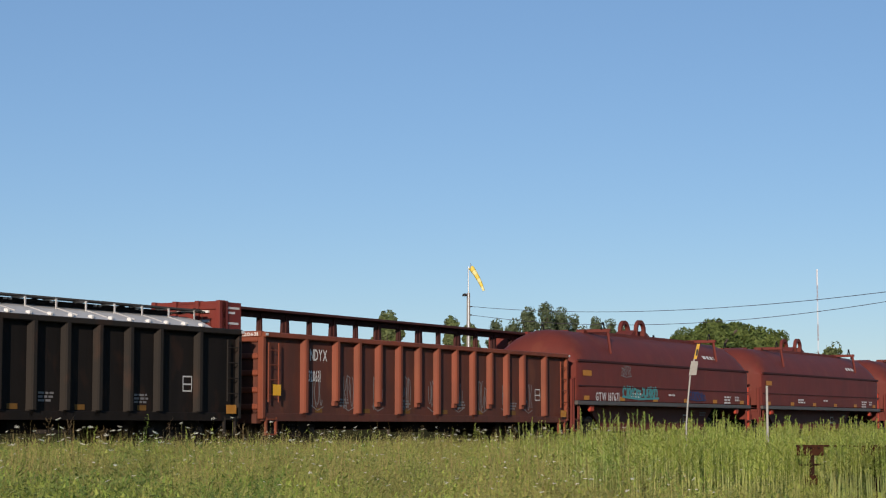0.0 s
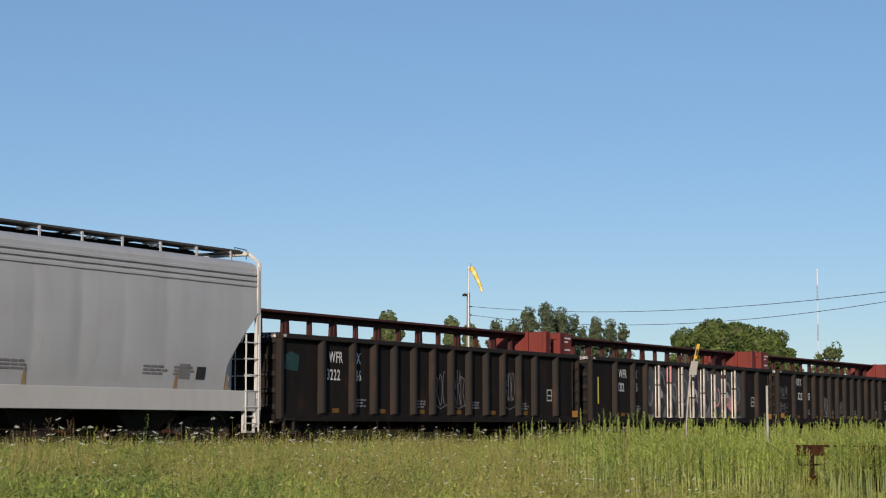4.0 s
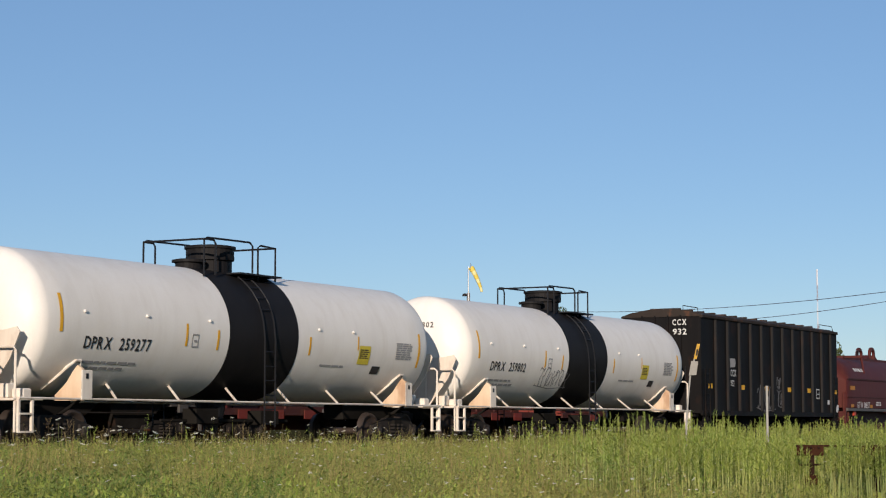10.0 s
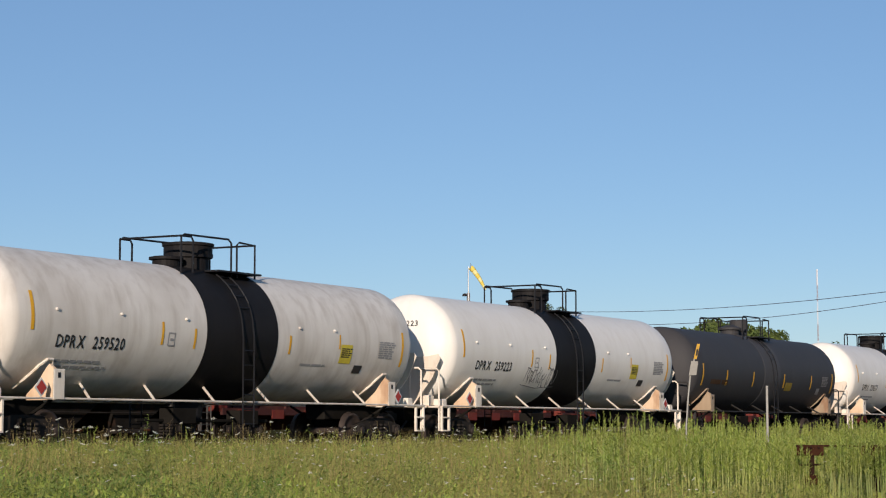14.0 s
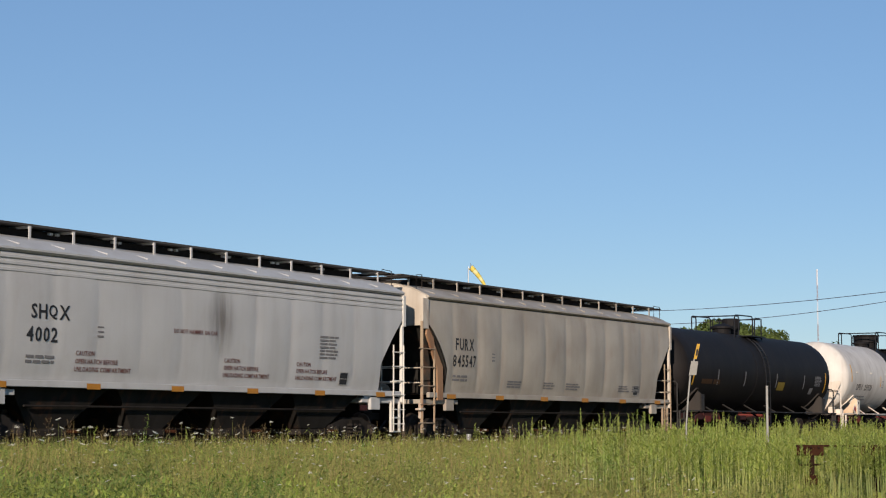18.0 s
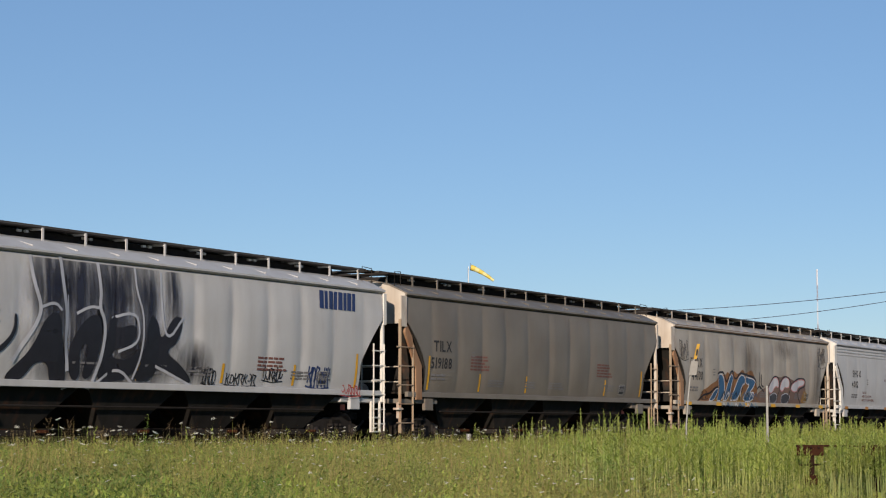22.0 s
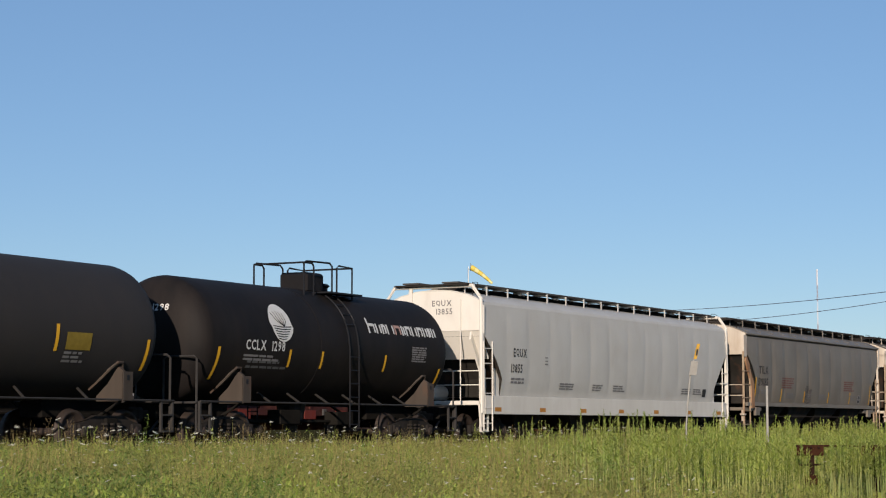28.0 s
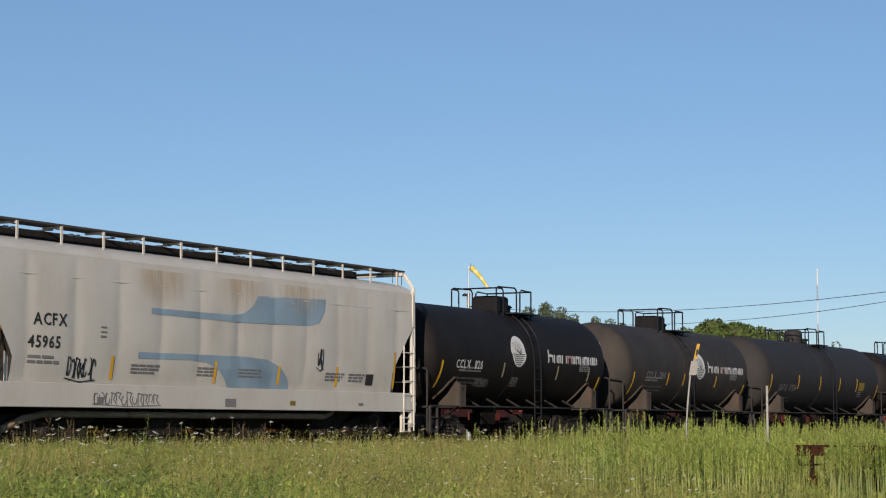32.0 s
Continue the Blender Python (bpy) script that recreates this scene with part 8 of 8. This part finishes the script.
bx, up = seen(829, 474)
P = at_view(bx, up, 112)
sock = thing("windsock", "yellow windsock swaying on a thin metal pole", "windsock", m=pose(P.x, P.y, 0.4))
hs = P.z - 0.4
part("pole", lathe(bmesh.new(), [(0, 0.06), (hs * 0.7, 0.045), (hs + 0.05, 0.03)], 10, "z"), M["galv"], sock)
part("hoop", tubes([[(0.14 + 0.02 * math.cos(a), 0.20 * math.cos(a), hs + 0.20 * math.sin(a)) for a in [2 * math.pi * k / 16 for k in range(17)]]], 0.014, 5), M["galv"], sock)
SECTIONS = []
for k in range(6):
    r0, r1 = 0.19 - 0.018 * k, 0.19 - 0.018 * (k + 1)
    bm = bmesh.new()
    rings = []
    for j, (x, r) in enumerate(((0, r0), (0.1, r0 * 0.97), (0.18, (r0 + r1) / 2), (0.26, r1 * 1.03), (0.265, r1))):
        rings.append([bm.verts.new((x, r * math.cos(2 * math.pi * i / 16) * (1 + 0.06 * math.sin(i * 2.4 + k)), r * 0.86 * math.sin(2 * math.pi * i / 16))) for i in range(16)])
    for a, b in zip(rings, rings[1:]):
        for i in range(16):
            bm.faces.new((a[i], a[(i + 1) % 16], b[(i + 1) % 16], b[i]))
    SECTIONS.append(part("sock_section", bm, M["sock" if k % 2 == 0 else "sock_white"], sock, smooth=True))

bx, up = seen(1448, 478)
P = at_view(bx, up, 500)
mast = thing("radio_mast", "slender red and white lattice radio mast, colours paled by haze", "radio mast", m=pose(P.x, P.y, 0.4))
hm = P.z - 0.4
cuts = [0, 0.30, 0.50, 0.56, 0.66, 0.80, 0.90, 1.0]
for k, (a, b) in enumerate(zip(cuts, cuts[1:])):
    bm = bmesh.new()
    w = 0.14 if k < 6 else 0.12
    for c in range(3):
        t0 = 2 * math.pi * c / 3
        tube(bm, [(w * math.cos(t0), w * math.sin(t0), a * hm), (w * math.cos(t0), w * math.sin(t0), b * hm)], 0.045 if k < 6 else 0.10, 5)
    n = max(2, int((b - a) * hm / 1.0))
    for j in range(n):
        z = hm * (a + (b - a) * j / n)
        for c in range(3):
            t0, t1 = 2 * math.pi * c / 3, 2 * math.pi * (c + 1) / 3
            tube(bm, [(w * math.cos(t0), w * math.sin(t0), z), (w * math.cos(t1), w * math.sin(t1), z + hm * (b - a) / n)], 0.02, 4)
    part("mast_section", bm, M["mast_hazed_white" if k % 2 == 0 else "mast_hazed_red"], mast)


# ---- things in the field ----
def ground_at(x, y):
    return ground_z(-CS * x + SN * y)


D = 48.0
x0 = (1213 - 784) / 3500 * D
sign = thing("marker_post", "leaning white marker post with plate and yellow tip", "marker post", m=pose(x0, D, ground_at(x0, D)))
part("post", tubes([[(0, 0, -0.1), (0.0, 0, 1.3), (0.05, 0, 1.95), (0.12, 0, 2.6), (0.24, 0, 3.0)]], 0.021, 8), M["worn_post"], sign)
bm = bmesh.new()
slab(bm, [(0.07, 2.52), (0.25, 2.53), (0.30, 2.86), (0.13, 2.87)], 1, -0.055, -0.04)
part("plate", bm, M["worn_plate"], sign, "blank pale plate")
bm = bmesh.new()
slab(bm, [(0.19, 2.92), (0.265, 2.92), (0.35, 3.28), (0.28, 3.29)], 1, -0.05, -0.02)
part("tip", bm, M["sign_tip"], sign, "yellow tip with dark mark")
bm = bmesh.new()
slab(bm, [(0.235, 3.0), (0.28, 3.0), (0.31, 3.16), (0.265, 3.16)], 1, -0.056, -0.051)
part("tip_mark", bm, M["black"], sign)

x1 = (1356 - 784) / 3500 * D
post = thing("white_post", "plain pale grey metal post in tall weeds", "post", m=pose(x1, D, ground_at(x1, D)))
part("post", boxes([(-0.027, 0.027, -0.025, 0.025, -0.1, 1.6 + 73 / 3500 * D - ground_at(x1, D))], 0.008), M["worn_post"], post)

D2 = 25.1
xr = (1406 - 784) / 3500 * D2
barrier = thing("rusty_barrier", "old rusty steel rail on posts in the weeds", "barrier", m=pose(xr, D2, ground_at(xr, D2)))
zb = 1.6 - 31 / 3500 * D2 - ground_at(xr, D2)
for nm, rows in (("rail", [(0, 1.5, -0.03, 0.03, zb - 0.025, zb)]),
                 ("plate", [(0.0, 0.34, -0.05, -0.032, zb - 0.135, zb - 0.005)]), ("plate", [(0.80, 1.24, -0.05, -0.032, zb - 0.13, zb - 0.005)]),
                 ("post", [(0.16, 0.23, 0.0, 0.06, -0.1, zb - 0.025)]), ("post", [(0.98, 1.05, -0.03, 0.03, -0.1, zb - 0.025)]),
                 ("lower_plate", [(0.10, 0.26, -0.05, -0.032, zb - 0.50, zb - 0.38)]), ("cross_bar", [(0.03, 0.3, -0.045, -0.032, zb - 0.26, zb - 0.235)]),
                 ("bolt", [(0.05, 0.08, -0.065, -0.05, zb - 0.05, zb - 0.02)]), ("bolt", [(0.16, 0.19, -0.065, -0.05, zb - 0.05, zb - 0.02)]), ("bolt", [(0.26, 0.29, -0.065, -0.05, zb - 0.05, zb - 0.02)])):
    part(nm, boxes(rows, 0.006), M["rusty" if "plate" in nm or nm == "rail" else "old_iron"], barrier)


# ---- the parked train ----
CB0 = 16.95
for k in range(5):
    centerbeam(CB0 + 25.25 * k)
nw, nc = len(WHEELS), len(CARS)
c, bod, sy_, hb, rng = covered_hopper("grey covered hopper with railed roof parked on a siding", 0, 17.6, 16.4, M["hop_light"], top=3.6, posts=13, seed=40, frame_mat=M["board"], board_out=1.05)
c["group"] = "parked cars"
for k in range(18):
    x = -hb + 0.5 + (2 * hb - 1) * k / 17
    part("roof_clamp", boxes([(x - 0.07, x + 0.07, -1.66, -1.5, 3.70, 3.82)], 0.03), M["white"], c)
c.matrix_basis = on_track(-4.2, 0, PARK_Q)
del WHEELS[nw:], CARS[nc:]


# ---- movement ----
SWAY = [(0, 61), (2, 54), (3.5, 62), (5, 70), (6, 75), (7, 66), (9, 66), (11, 62), (13, 51), (14, 57), (17, 62), (19, 44), (20.2, 50), (20.6, 36), (21, 22), (23, 38), (25, 27), (28, 37), (31, 45), (32, 50)]


def sway_poses(droop):
    """Poses of the sock's sections when its mouth hangs at an angle below level."""
    out, p = [], Vector((0.14, 0, hs))
    for k in range(6):
        a = radians(droop - 7 + 3 * k)
        out.append(pose(p.x, p.y, p.z, 0, math.degrees(a), 0))
        p = p + 0.255 * Vector((math.cos(a), 0, -math.sin(a)))
    return out


def motions():
    """The train rolls by at a steady speed, its wheels turn while they pass, and the windsock sways."""
    times_of = {car: T for car, T in CARS}
    for car, T in CARS:
        walk(car, [(t, on_track(SPEED * (t - T))) for t in (0, 8, 16, 24, 32)])
    turn = math.degrees(SPEED / FPS / 0.457)
    for w, ax, car in WHEELS:
        T = times_of[car]
        f0, f1 = math.floor(max(0.0, T - 2.4) * FPS), math.ceil(min(32.0, T + 4.2) * FPS)
        rows = [(f / FPS, pose(ax, 0, 0.457, 0, turn * (f - f0), 0)) for f in range(f0, f1 + 1)]
        if f0 > 0:
            rows.insert(0, (0, rows[0][1]))
        if f1 < 32 * FPS:
            rows.append((32, rows[-1][1]))
        walk(w, rows)
    for k, sec in enumerate(SECTIONS):
        walk(sec, [(t, sway_poses(d)[k]) for t, d in SWAY])


motions()
